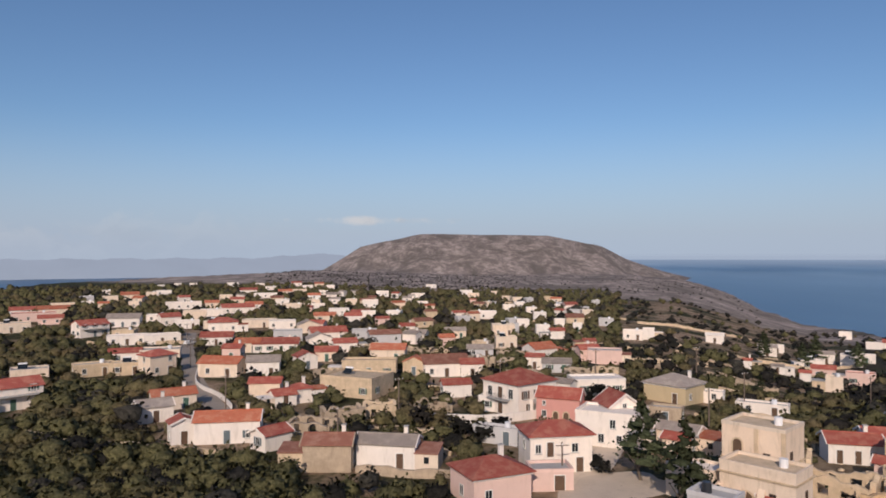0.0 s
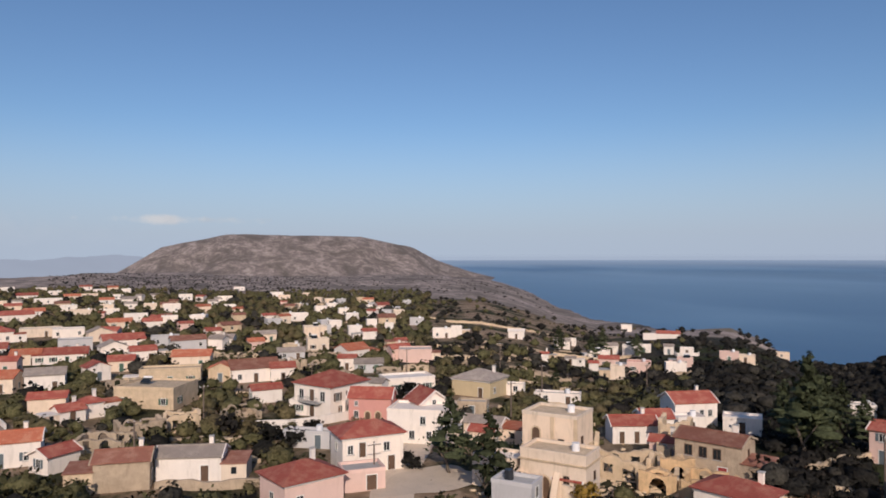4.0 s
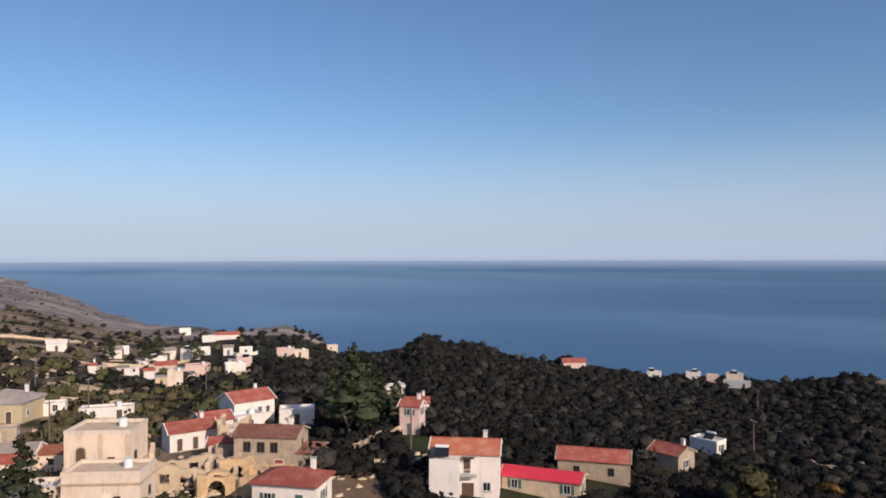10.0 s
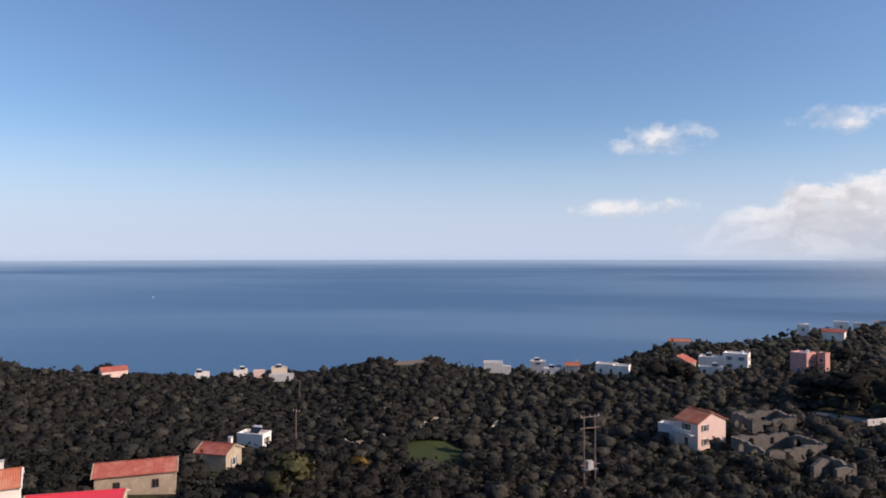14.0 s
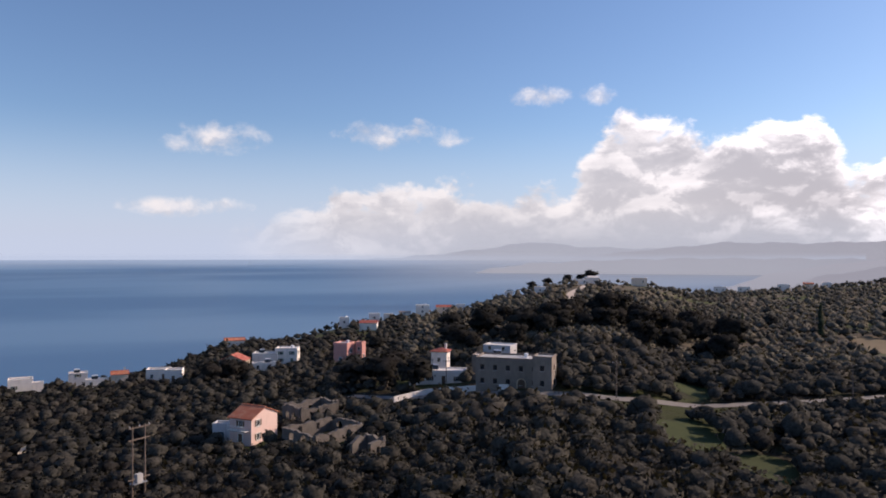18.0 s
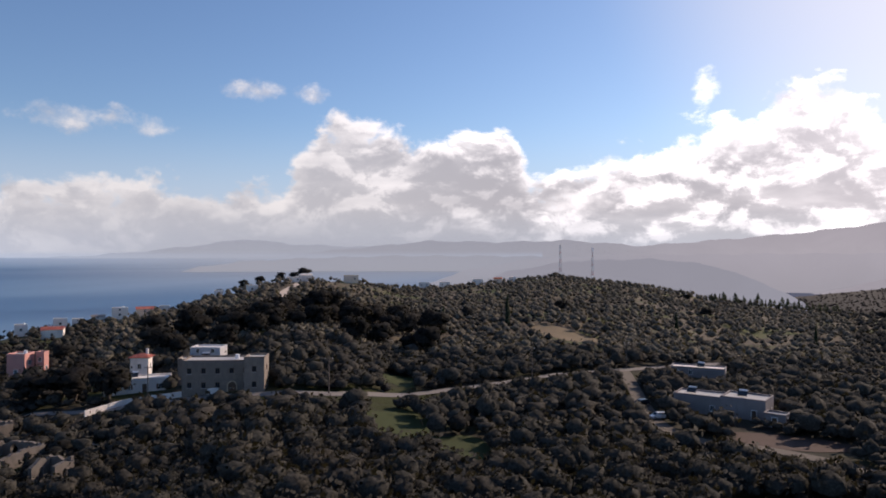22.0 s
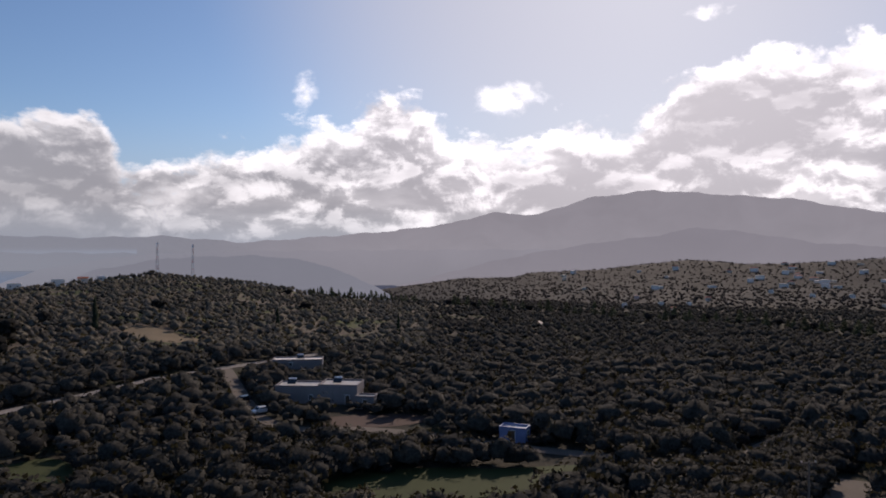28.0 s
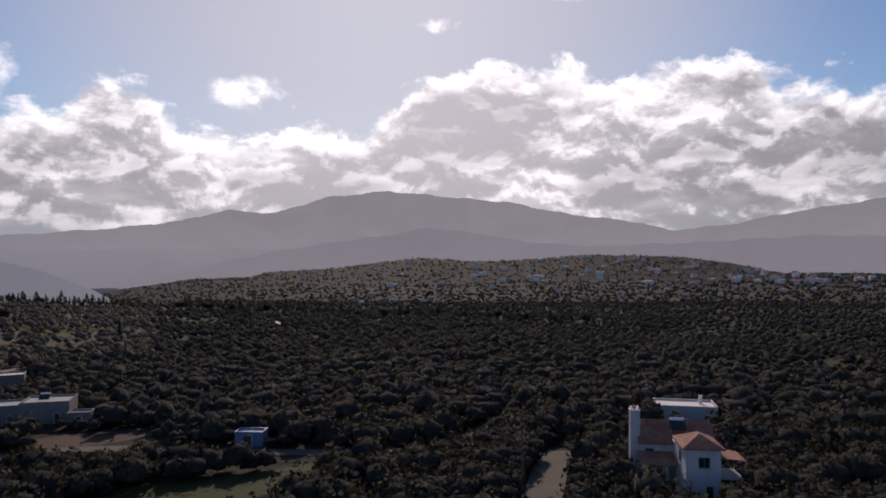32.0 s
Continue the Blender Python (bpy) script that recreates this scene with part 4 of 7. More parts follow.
def field(x, y, rx, ry, rot, mat, label, lift=0.07):
    rings, turns = np.linspace(0.02, 1, 9), np.radians(np.arange(0, 360, 9))
    r, a = np.meshgrid(rings, turns, indexing="ij")
    r = r * (1 + 0.13 * np.sin(3 * a + x) + 0.08 * np.sin(5 * a + y))
    u, v = r * rx * np.cos(a), r * ry * np.sin(a)
    c, s = math.cos(radians(rot)), math.sin(radians(rot))
    X, Y = x + u * c - v * s, y + u * s + v * c
    verts = np.stack([X, Y, ground_z(X, Y) + lift], -1).reshape(-1, 3).tolist()
    tagged(new("ground_field", mesh_of("ground_field", verts, quad_grid(9, 40, True), mat, True)), label, "field", kind="structure")
    CLEARINGS.append(lambda px, py: (((px - x) * c + (py - y) * s) / rx) ** 2 + ((-(px - x) * s + (py - y) * c) / ry) ** 2 > 0.85)


road(((-95, 268), (-80.4, 223), (-67.2, 188.4), (-56.9, 163.4), (-47.8, 145.4), (-40, 131), (-30, 122)), 4.2, ASPHALT, "narrow pale village street")
road(((40, 142), (30, 122), (25.7, 111.6), (22.7, 104), (18.5, 95), (16, 84), (14, 70)), 5.5, PAVING, "pale concrete village lane", 0.1)
field(23, 92, 8, 5, 20, PAVING, "pale paved yard beside the lane", 0.14)
road(((165, -66), (151.6, -74.6), (146, -86), (136, -93), (125.8, -97), (115, -106), (111.3, -122.5), (105.4, -141), (98, -164), (93, -181), (85.8, -200.4), (70, -235)), 3.6, COUNTRYROAD, "grey asphalt country road", bare=True)
road(((86, -196), (80.7, -186.8), (66.5, -160.8), (55.3, -143.2), (45.5, -136.6), (34.8, -139.2), (21.4, -135.3), (11.2, -128.5), (-1.3, -122.5), (-12, -117), (-24, -110)), 3.6, TRACK, "dirt track past the farm buildings", bare=True)
road(((-24, -106), (-30, -109.5), (-37, -119.9), (-46, -131.5)), 3.2, TRACK, "pale dirt path")
road(((-30, -74), (-33.5, -82.5), (-38.9, -92.7), (-44, -99.7)), 5.0, TRACK, "dusty drive up to the villa")
road((polar(180.6, 436), polar(181.3, 415), polar(180.8, 398), polar(181.2, 386)), 3.0, PAVING, "short pale concrete lane among the trees")
road((polar(128.6, 330), polar(129.8, 365), polar(129.2, 400), polar(130.6, 440)), 4.0, PAVING, "pale track up to the hilltop chapel")
field(134, -248, 26, 9, -33, TANFIELD, "mown tan field among the olive groves")
field(92, -104, 13, 7, -40, GREENFIELD, "small green meadow among olive trees")
field(74, -100, 9, 6, -20, GREENFIELD, "small green meadow among olive trees")
field(30, -146, 13, 6, 10, REDSOIL, "bare reddish yard by the farm")
field(140, 15, 9, 7, 0, GREENFIELD, "green clearing on the scrub slope")
field(10, -105, 22, 8, 5, GREENFIELD, "rough green field below the track")
field(*polar(138.6, 186), 9, 5, -40, GREENFIELD, "bright grass strip between olive trees")
field(*polar(82.0, 294), 8, 13, -82, DRYGRASS, "bald knoll of dry grass above the sea")
field(*polar(36.2, 495), 12, 26, -36, DRYGRASS, "bald sunlit top of the rocky headland")
field(*polar(42.0, 90), 6, 9, -42, BROWNGRASS, "sunlit brown dry grass below the ruins")
field(89, 81, 4.5, 3.5, 0, GREENFIELD, "green plot behind the stone wall")


# ---- old walls, ruins and the church ----
def ragged_mesh(mat, line, h, thick, rough, seed, low=-1.2, openings=(), step=0.4):
    """A broken wall in one piece along its own x from 0 to line. openings: middle, width, foot, head, arched."""
    rnd = random.Random(seed)
    n = max(2, int(line / step))
    xs = [line * i / n for i in range(n + 1)]
    tops, top = [], h
    for x in xs:
        top = min(h * 1.1, max(h * (1 - rough), top + rnd.uniform(-1, 1) * rough * h * 0.24 + (h - top) * 0.15))
        tops.append(top)
    verts, faces, known = [], [], {}

    def at(i, z, side):
        key = (i, round(z, 3), side)
        if key not in known:
            known[key] = len(verts)
            verts.append((xs[i], side * thick / 2, z))
        return known[key]

    def slab(i, z0, z1, z2, z3):
        """From column line i to i + 1, feet z0 and z1, heads z2 and z3."""
        f = [at(i, z0, -1), at(i + 1, z1, -1), at(i + 1, z3, -1), at(i, z2, -1)]
        b = [at(i, z0, 1), at(i + 1, z1, 1), at(i + 1, z3, 1), at(i, z2, 1)]
        faces.extend([f, b[::-1], [f[3], f[2], b[2], b[3]], [f[1], f[0], b[0], b[1]], [f[0], f[3], b[3], b[0]], [f[2], f[1], b[1], b[2]]])

    for i in range(n):
        c = (xs[i] + xs[i + 1]) / 2
        cut = [o for o in openings if abs(c - o[0]) < o[1] / 2]
        foot = [low, low]
        if cut:
            m0, w0, z0, z1, arched = cut[0]
            for k in (0, 1):
                u = min(1.0, abs(xs[i + k] - m0) / (w0 / 2))
                foot[k] = z1 - ((w0 / 2) * (1 - math.sqrt(1 - u * u)) if arched else 0)
            if z0 > low + 0.1:
                slab(i, low, low, z0, z0)
        slab(i, foot[0], foot[1], max(tops[i], foot[0] + 0.25), max(tops[i + 1], foot[1] + 0.25))
    return mesh_of("wall", verts, faces, mat)


def ragged_wall(parent, mat, x0, y0, x1, y1, h, thick, rough, seed, openings=(), low=-1.2):
    line = math.hypot(x1 - x0, y1 - y0)
    m = pose(x0, y0, 0, 0, 0, math.degrees(math.atan2(y1 - y0, x1 - x0)))
    return part("wall", ragged_mesh(mat, line, h, thick, rough, seed, low, openings), parent, m=m)


def ruin(x, y, w, d, h, rot, mat, label, seed, rough=0.45, open_sides=(), arch=True):
    z = float(ground_z(x, y))
    ob = empty_at("ruined_house", x, y, z, rot, label, "ruin")
    claim(x, y, math.hypot(w, d) / 2)
    X, Y = w / 2, d / 2
    corners = ((-X, -Y), (X, -Y), (X, Y), (-X, Y))
    for i in range(4):
        if i in open_sides:
            continue
        (x0, y0), (x1, y1) = corners[i], corners[(i + 1) % 4]
        line = math.hypot(x1 - x0, y1 - y0)
        holes = ((line * 0.3, 1.1, 0.9, 2.2, False), (line * 0.68, 1.5, 0.0, 2.4, arch)) if line > 5 else ((line * 0.5, 1.2, 0.0, 2.2, arch),)
        ragged_wall(ob, mat, x0, y0, x1, y1, h, 0.6, rough, seed + i, holes)
    return ob


def stone_wall(points, h, mat, label, seed, thick=0.55, rough=0.35):
    """A garden wall of dry stone or plaster that follows the ground."""
    p = spread(points, 1.6)
    verts, faces = [], []
    rnd = random.Random(seed)
    t = np.gradient(p, axis=0)
    t /= np.linalg.norm(t, axis=1, keepdims=True)
    for k, ((x, y), (dx, dy)) in enumerate(zip(p, t)):
        z, top = float(ground_z(x, y)), h * rnd.uniform(1 - rough, 1 + rough * 0.3)
        nx, ny = -dy * thick / 2, dx * thick / 2
        verts += [(x - nx, y - ny, z - 0.7), (x + nx, y + ny, z - 0.7), (x + nx * 0.8, y + ny * 0.8, z + top), (x - nx * 0.8, y - ny * 0.8, z + top)]
        if k:
            a, b = 4 * k - 4, 4 * k
            faces += [[a + i, a + (i + 1) % 4, b + (i + 1) % 4, b + i] for i in range(4)]
    faces += [[3, 2, 1, 0], [len(verts) - 4 + i for i in range(4)]]
    tagged(new("garden_wall", mesh_of("garden_wall", verts, faces, mat)), label, "wall")
    for x, y in p:
        claim(x, y, 0.5)


STAIR = 0.18
ruin(48.6, 87.4, 7.5, 4.5, 3.0, -38, PALESTONE, "roofless pale stone ruin with broken arches", 21, 0.5)
ruin(43.5, 92.5, 7, 4, 4.4, -30, PALESTONE, "crumbling pale stone ruin beside the church", 31, 0.55, (2,))
ruin(55, 77, 6, 5, 2.4, -45, GOLDSTONE, "low broken golden stone walls", 41, 0.6, (1,))


def vault_ruin(x, y, rot, wide, long, label, seed):
    """A half-collapsed barrel vault: thick rubble hood over a dark arched mouth, with broken side walls."""
    ob = empty_at("ruined_vault", x, y, float(ground_z(x, y)), rot, label, "ruin")
    claim(x, y, long * 0.6)
    rnd = random.Random(seed)
    part("front_wall", ragged_mesh(GOLDSTONE, wide + 1.6, 2.9, 0.6, 0.3, seed, -1.2, ((wide / 2 + 0.8, wide * 0.62, -1.2, 2.0, True),)), ob, m=pose(-wide / 2 - 0.8, 0, 0))
    rings, arc = 9, 11
    verts, faces = [], []
    for shell in (0.0, 0.5):
        for i in range(rings):
            fall = 1.0 - 0.45 * (i / (rings - 1)) ** 2
            for k in range(arc):
                a = math.pi * k / (arc - 1)
                q = (wide / 2 + shell) * (1 + (0.06 * rnd.uniform(-1, 1) if shell else 0))
                verts.append((q * math.cos(a), 0.3 + long * i / rings, (1.1 + q * math.sin(a) * 0.95) * fall - (1.9 if k in (0, arc - 1) else 0)))
    n = rings * arc
    for i in range(rings - 1):
        for k in range(arc - 1):
            p = i * arc + k
            faces += [[p, p + 1, p + arc + 1, p + arc], [n + p + arc, n + p + arc + 1, n + p + 1, n + p]]
    for k in range(arc - 1):
        faces += [[k, n + k, n + k + 1, k + 1], [n - arc + k, n - arc + k + 1, 2 * n - arc + k + 1, 2 * n - arc + k]]
    part("vault", mesh_of("vault", verts, faces, GOLDSTONE), ob)
    for side in (-1, 1):
        ragged_wall(ob, PALESTONE, side * (wide / 2 + 0.75), 0.3, side * (wide / 2 + 0.75), long + 0.6, 1.9, 0.6, 0.5, seed + 3 + side)


vault_ruin(49.2, 79.6, -34, 3.0, 5.0, "collapsed golden stone vault with a dark arched mouth", 45)
vault_ruin(54.4, 83.2, -30, 2.8, 4.6, "half-fallen golden stone vault with an arched mouth", 58)
ruin(56.5, 89, 5, 4, 2.6, -60, PALESTONE, "stump of a ruined stone house", 47, 0.6, (3,))
ruin(63.5, 97.5, 4, 5, 4.6, -40, PALESTONE, "narrow ruined stone house end", 51, 0.4, (2,))
ruin(131, -47, 12, 9, 2.7, 112, DARKSTONE, "roofless dark stone ruin among olive trees", 61, 0.38)
ruin(114, -49, 4.2, 4, 3.2, 118, DARKSTONE, "broken stone gable of a ruined house", 71, 0.4, (1,))
ruin(150, -51, 10, 6, 3.4, 108, DARKSTONE, "roofless stone house with empty windows", 81, 0.38)
stone_wall(((62, 88), (66, 80), (72.9, 80.3), (82, 86), (91.8, 89.2), (100, 88.5)), 1.5, PALESTONE, "long dry-stone wall of pale rubble", 1)
stone_wall(((71, 74), (78, 70), (86, 74), (92, 78)), 1.2, PALESTONE, "tumbled dry-stone wall of pale rubble", 2)
stone_wall(((-2, 128), (8, 126), (18, 131), (27, 138)), 1.6, WHITE, "white plastered garden wall", 3, 0.3, 0.05)
stone_wall(((-14, 112), (-4, 116), (4, 120)), 1.4, PALESTONE, "pale stone garden wall", 4)
stone_wall(((-62, 180), (-56, 160), (-46, 148), (-41, 138)), 1.0, WHITE, "low white wall along the street", 5, 0.3, 0.05)
stone_wall(((150, -71), (153, -82), (146, -90.5), (138, -95)), 1.3, WHITE, "white plastered wall along the road", 6, 0.3, 0.05)
stone_wall(((130, -60), (118, -62), (104, -66), (96, -74)), 1.0, STONE, "old dry-stone terrace wall", 7)
stone_wall(((156, 20), (165, 18.3), (173.7, 11), (172, 2), (164.9, 4.1)), 1.3, PALESTONE, "collapsed dry-stone enclosure", 8, 1.4, 0.7)
stone_wall([(145.4 + 4.5 * math.cos(a), 30.3 + 4.5 * math.sin(a)) for a in np.linspace(0, 5.6, 12)], 0.9, PALESTONE, "round dry-stone threshing floor wall", 9)
stone_wall(((210, 92), (226, 104), (238, 122)), 1.0, PALESTONE, "pale dry-stone wall on the slope", 10)
stone_wall(((112, -8), (120, -18), (128, -28), (132, -36)), 0.8, PALESTONE, "low pale dry-stone wall", 12, 1.0, 0.6)
stone_wall(((-70, 118), (-58, 112), (-44, 110), (-30, 104)), 1.1, PALESTONE, "old stone terrace wall below the houses", 13)
stone_wall(((-12, 98), (-4, 95), (4, 96)), 1.3, STONE, "weathered stone yard wall", 14)
for _i, _line in enumerate((((-120, 240), (-100, 236), (-84, 240)), ((-20, 190), (-2, 186), (14, 190)), ((40, 210), (60, 204), (78, 210)), ((90, 330), (120, 326), (150, 340)),
                            ((30, 330), (60, 345), (90, 350)), ((110, 250), (130, 244), (146, 250)), ((60, 165), (74, 158), (90, 160)), ((-30, 160), (-16, 156), (0, 158)))):
    stone_wall(_line, 1.2, PALESTONE, "pale dry-stone field wall", 30 + _i)


def stairs(parent, m, width, count, mat):
    part("stairs", boxes("stairs", mat, *[(0, i * 0.28, -1.0, width, (i + 1) * 0.28, (i + 1) * STAIR) for i in range(count)]), parent, m=m)


# ---- the village, house by house ----
house(-34.8, 115.8, 10.2, 5.1, 3.6, 9, "gable", "w", "o", 2)
house(-42.0, 114.6, 3.9, 3.9, 3.3, 30, "gend", "w", "r", 2)
house(-26.8, 111.1, 5.0, 4.0, 2.5, 49, "gable", "w", "r", 2)
house(-52.9, 139.4, 8.1, 4.4, 2.8, 31, "gable", "c", "o", 1)
house(-52.5, 129.3, 5.9, 4.7, 2.8, 32, "gable", "w", "k", 2)
house(-16.0, 100.4, 6.7, 4.7, 3.8, -1, "gable", "s", "b", 2)
house(-7.8, 102.0, 8.5, 4.3, 3.3, -10, "gable", "w", "k", 2)
house(-71.4, 178.0, 7.0, 5.6, 4.9, 52, "hip", "c", "r", 1)
house(-88.7, 198.9, 8.4, 4.2, 2.8, 18, "gable", "w", "r", 1)
house(-80.4, 202.9, 10.5, 7.3, 2.8, 17, "flat", "c", "f", 1)
house(-87.6, 178.3, 9.2, 4.6, 2.8, 34, "flat", "t", "f", 1)
house(-79.6, 179.3, 8.1, 4.1, 2.8, 19, "flat", "t", "f", 1)
house(-53.7, 173.7, 10.0, 6.0, 3.3, -8, "gable", "c", "o", 1)
house(-43.5, 172.8, 7.7, 5.4, 3.6, 9, "gable", "w", "k", 1)
house(-37.1, 149.2, 6.4, 3.9, 3.1, 4, "gable", "c", "r", 1)
house(-29.1, 144.2, 4.0, 3.6, 2.8, 31, "hip", "w", "r", 1)
house(-31.9, 141.3, 4.4, 4.0, 2.3, 33, "gable", "w", "r", 1)
house(-18.5, 153.6, 12.5, 10.0, 3.8, -23, "flat", "t", "s", 1)
house(-18.0, 175.1, 13.2, 5.3, 3.6, -0, "flat", "t", "s", 1)
house(-15.5, 203.1, 9.8, 5.9, 3.3, -4, "gable", "c", "o", 1)
house(-7.0, 178.7, 5.5, 4.4, 3.3, -8, "gend", "t", "o", 1)
house(0.1, 179.6, 11.4, 8.0, 3.3, 12, "gable", "w", "b", 1)
house(7.1, 177.6, 5.7, 4.6, 3.3, 3, "gable", "w", "r", 1)
house(2.7, 152.6, 6.1, 3.6, 2.8, 11, "gable", "w", "r", 1)
house(11.3, 217.3, 7.9, 4.7, 2.5, -3, "gable", "g", "k", 1)
house(28.9, 213.2, 7.9, 7.1, 3.3, 27, "gable", "w", "o", 1)
house(29.5, 185.1, 7.3, 4.4, 2.5, -9, "gable", "g", "k", 1)
house(42.5, 209.7, 6.0, 4.8, 3.6, 9, "gable", "e", "r", 1)
house(46.0, 202.9, 9.5, 6.7, 3.6, -13, "flat", "e", "f", 1)
house(33.4, 155.8, 11.0, 6.6, 3.1, 6, "flat", "w", "l", 1)
house(48.2, 148.7, 9.3, 8.3, 3.6, -46, "hip", "y", "k", 1)
house(-60.2, 220.3, 7.5, 5.2, 3.1, 5, "gable", "c", "o", 1)
house(-75.8, 239.2, 10.5, 6.3, 2.8, 10, "gable", "w", "r", 1)
house(-51.8, 221.7, 13.6, 6.8, 2.8, 7, "gable", "w", "r", 1)
house(-35.4, 182.7, 5.2, 4.2, 3.3, 31, "gend", "w", "r", 1)
house(-32.4, 198.1, 6.2, 5.0, 2.8, 9, "gable", "c", "r", 1)
house(-40.5, 249.6, 12.5, 7.5, 3.1, 19, "gable", "w", "r", 1)
house(-30.4, 220.0, 7.0, 4.9, 3.1, 16, "gable", "w", "r", 1)
house(-54.5, 250.2, 9.8, 6.9, 3.3, 12, "flat", "g", "f", 1)
house(-40.1, 230.2, 7.4, 5.9, 3.3, 20, "gend", "w", "k", 1)
house(-28.4, 256.8, 8.9, 5.3, 2.8, 6, "flat", "g", "f", 1)
house(-20.3, 245.9, 10.8, 5.4, 3.1, 15, "gable", "g", "b", 1)
house(-14.7, 288.3, 5.8, 4.6, 2.8, 18, "gable", "w", "r", 1)
house(4.5, 270.7, 7.8, 4.7, 3.1, 9, "gable", "c", "k", 1)
house(1.1, 246.2, 5.2, 4.1, 2.8, 10, "gable", "e", "o", 1)
house(-128.7, 259.8, 10.5, 7.3, 4.4, 51, "gable", "w", "r", 1, extra="balcony")
house(-131.5, 293.8, 12.7, 7.6, 3.6, 14, "gable", "w", "k", 1)
house(-105.8, 238.4, 12.4, 6.2, 2.8, 24, "flat", "w", "l", 1)
house(-95.3, 240.7, 11.7, 5.9, 2.8, 30, "flat", "w", "l", 1)
house(-114.9, 298.9, 8.0, 6.4, 3.8, 36, "gable", "w", "r", 1)
house(-103.5, 287.1, 9.9, 6.0, 2.8, 20, "flat", "w", "l", 1)
house(-113.7, 326.0, 10.3, 6.2, 3.3, 19, "flat", "c", "f", 0)
house(-142.0, 389.6, 18.4, 9.2, 3.3, 20, "flat", "w", "l", 0)
house(-85.4, 276.5, 10.9, 7.6, 3.6, 17, "hip", "w", "r", 1)
house(-105.1, 363.4, 16.0, 8.0, 3.1, 26, "gable", "w", "r", 0)
house(-110.7, 340.9, 10.7, 6.4, 2.8, 18, "flat", "w", "f", 0)
house(-75.2, 292.1, 13.8, 6.9, 2.8, 14, "flat", "c", "f", 1)
house(-64.7, 286.6, 10.4, 6.2, 2.8, 13, "flat", "w", "f", 1)
house(-83.7, 399.3, 12.6, 8.8, 3.3, 12, "flat", "c", "f", 0)
house(-51.5, 271.1, 7.7, 5.4, 3.1, 21, "gend", "c", "k", 1)
house(-51.6, 352.9, 10.0, 7.0, 3.3, 8, "flat", "w", "l", 0)
house(-43.3, 422.6, 9.3, 7.5, 4.1, 6, "flat", "w", "l", 0)
house(-35.4, 337.1, 6.9, 5.5, 3.3, 6, "flat", "w", "l", 0)
house(-40.5, 320.8, 7.6, 5.3, 2.8, 7, "gable", "w", "r", 1)
house(-53.2, 320.6, 9.6, 5.8, 2.8, 14, "gable", "c", "o", 1)
house(-84.9, 139.1, 10.6, 6.3, 4.4, 46, "gable", "w", "r", 1, extra="balcony")
house(-97.4, 167.7, 7.9, 5.5, 3.3, 30, "flat", "c", "f", 1)
house(-166.2, 274.0, 12.9, 7.8, 3.3, 31, "flat", "c", "f", 1)
house(-180.7, 314.4, 17.3, 10.4, 3.3, 30, "flat", "e", "r", 0)
house(-185.0, 338.2, 13.3, 6.7, 2.8, 29, "gable", "c", "o", 0)
house(-167.0, 303.1, 9.6, 5.7, 2.8, 29, "gable", "e", "r", 0)
house(-196.5, 332.6, 10.5, 6.3, 2.8, 31, "gable", "w", "r", 0)
house(-199.4, 372.6, 11.8, 5.9, 2.8, 28, "flat", "c", "f", 0)
house(-195.8, 392.1, 6.2, 5.0, 3.1, 27, "flat", "w", "l", 0)
house(-204.1, 436.4, 9.0, 6.3, 3.1, 25, "flat", "c", "f", 0)
house(-207.2, 471.0, 11.1, 7.8, 3.1, 24, "gable", "c", "o", 0)
house(-196.2, 478.8, 6.8, 5.5, 3.6, 22, "flat", "c", "f", 0)
house(-197.5, 503.4, 10.3, 7.2, 2.8, 21, "flat", "w", "l", 0)
house(-242.5, 611.8, 5.8, 4.7, 2.8, 22, "flat", "w", "l", 0)
house(-241.6, 648.7, 6.2, 4.9, 2.8, 20, "flat", "w", "l", 0)
house(-226.0, 645.1, 7.1, 5.7, 2.8, 19, "flat", "w", "l", 0)
house(-244.2, 517.7, 6.6, 5.2, 2.8, 25, "flat", "w", "l", 0)
house(-142.5, 467.3, 8.1, 5.7, 3.1, 17, "flat", "c", "f", 0)
house(-192.2, 650.4, 10.3, 7.2, 3.3, 16, "flat", "w", "l", 0)
house(-150.6, 551.3, 13.1, 7.8, 2.8, 15, "gable", "w", "r", 0)
house(-121.3, 486.6, 15.4, 7.7, 2.8, 14, "flat", "w", "l", 0)
house(-105.5, 397.7, 9.4, 6.6, 2.8, 15, "gable", "w", "o", 0)
house(-147.2, 609.6, 9.6, 5.8, 2.8, 14, "flat", "w", "f", 0)
house(-117.6, 530.8, 10.1, 6.0, 2.8, 12, "gable", "c", "o", 0)
house(-97.6, 432.7, 8.2, 5.7, 2.8, 13, "flat", "w", "l", 0)
house(-112.0, 554.9, 11.4, 6.8, 2.8, 11, "flat", "c", "f", 0)
house(-135.5, 658.7, 9.4, 5.6, 2.8, 12, "gable", "w", "r", 0)
house(-86.5, 477.8, 8.3, 5.8, 2.8, 10, "gable", "w", "o", 0)
house(-89.4, 526.1, 8.3, 5.8, 2.8, 10, "flat", "w", "l", 0)
house(-74.9, 486.2, 9.2, 6.4, 3.1, 9, "gable", "w", "k", 0)
house(-100.6, 636.6, 7.1, 5.6, 3.1, 9, "flat", "w", "l", 0)
house(-72.4, 406.7, 9.6, 5.8, 2.8, 10, "flat", "w", "f", 0)
house(-57.5, 446.5, 7.1, 4.9, 3.3, 7, "flat", "c", "f", 0)
house(-68.0, 548.7, 6.1, 4.3, 2.8, 7, "gable", "w", "k", 0)
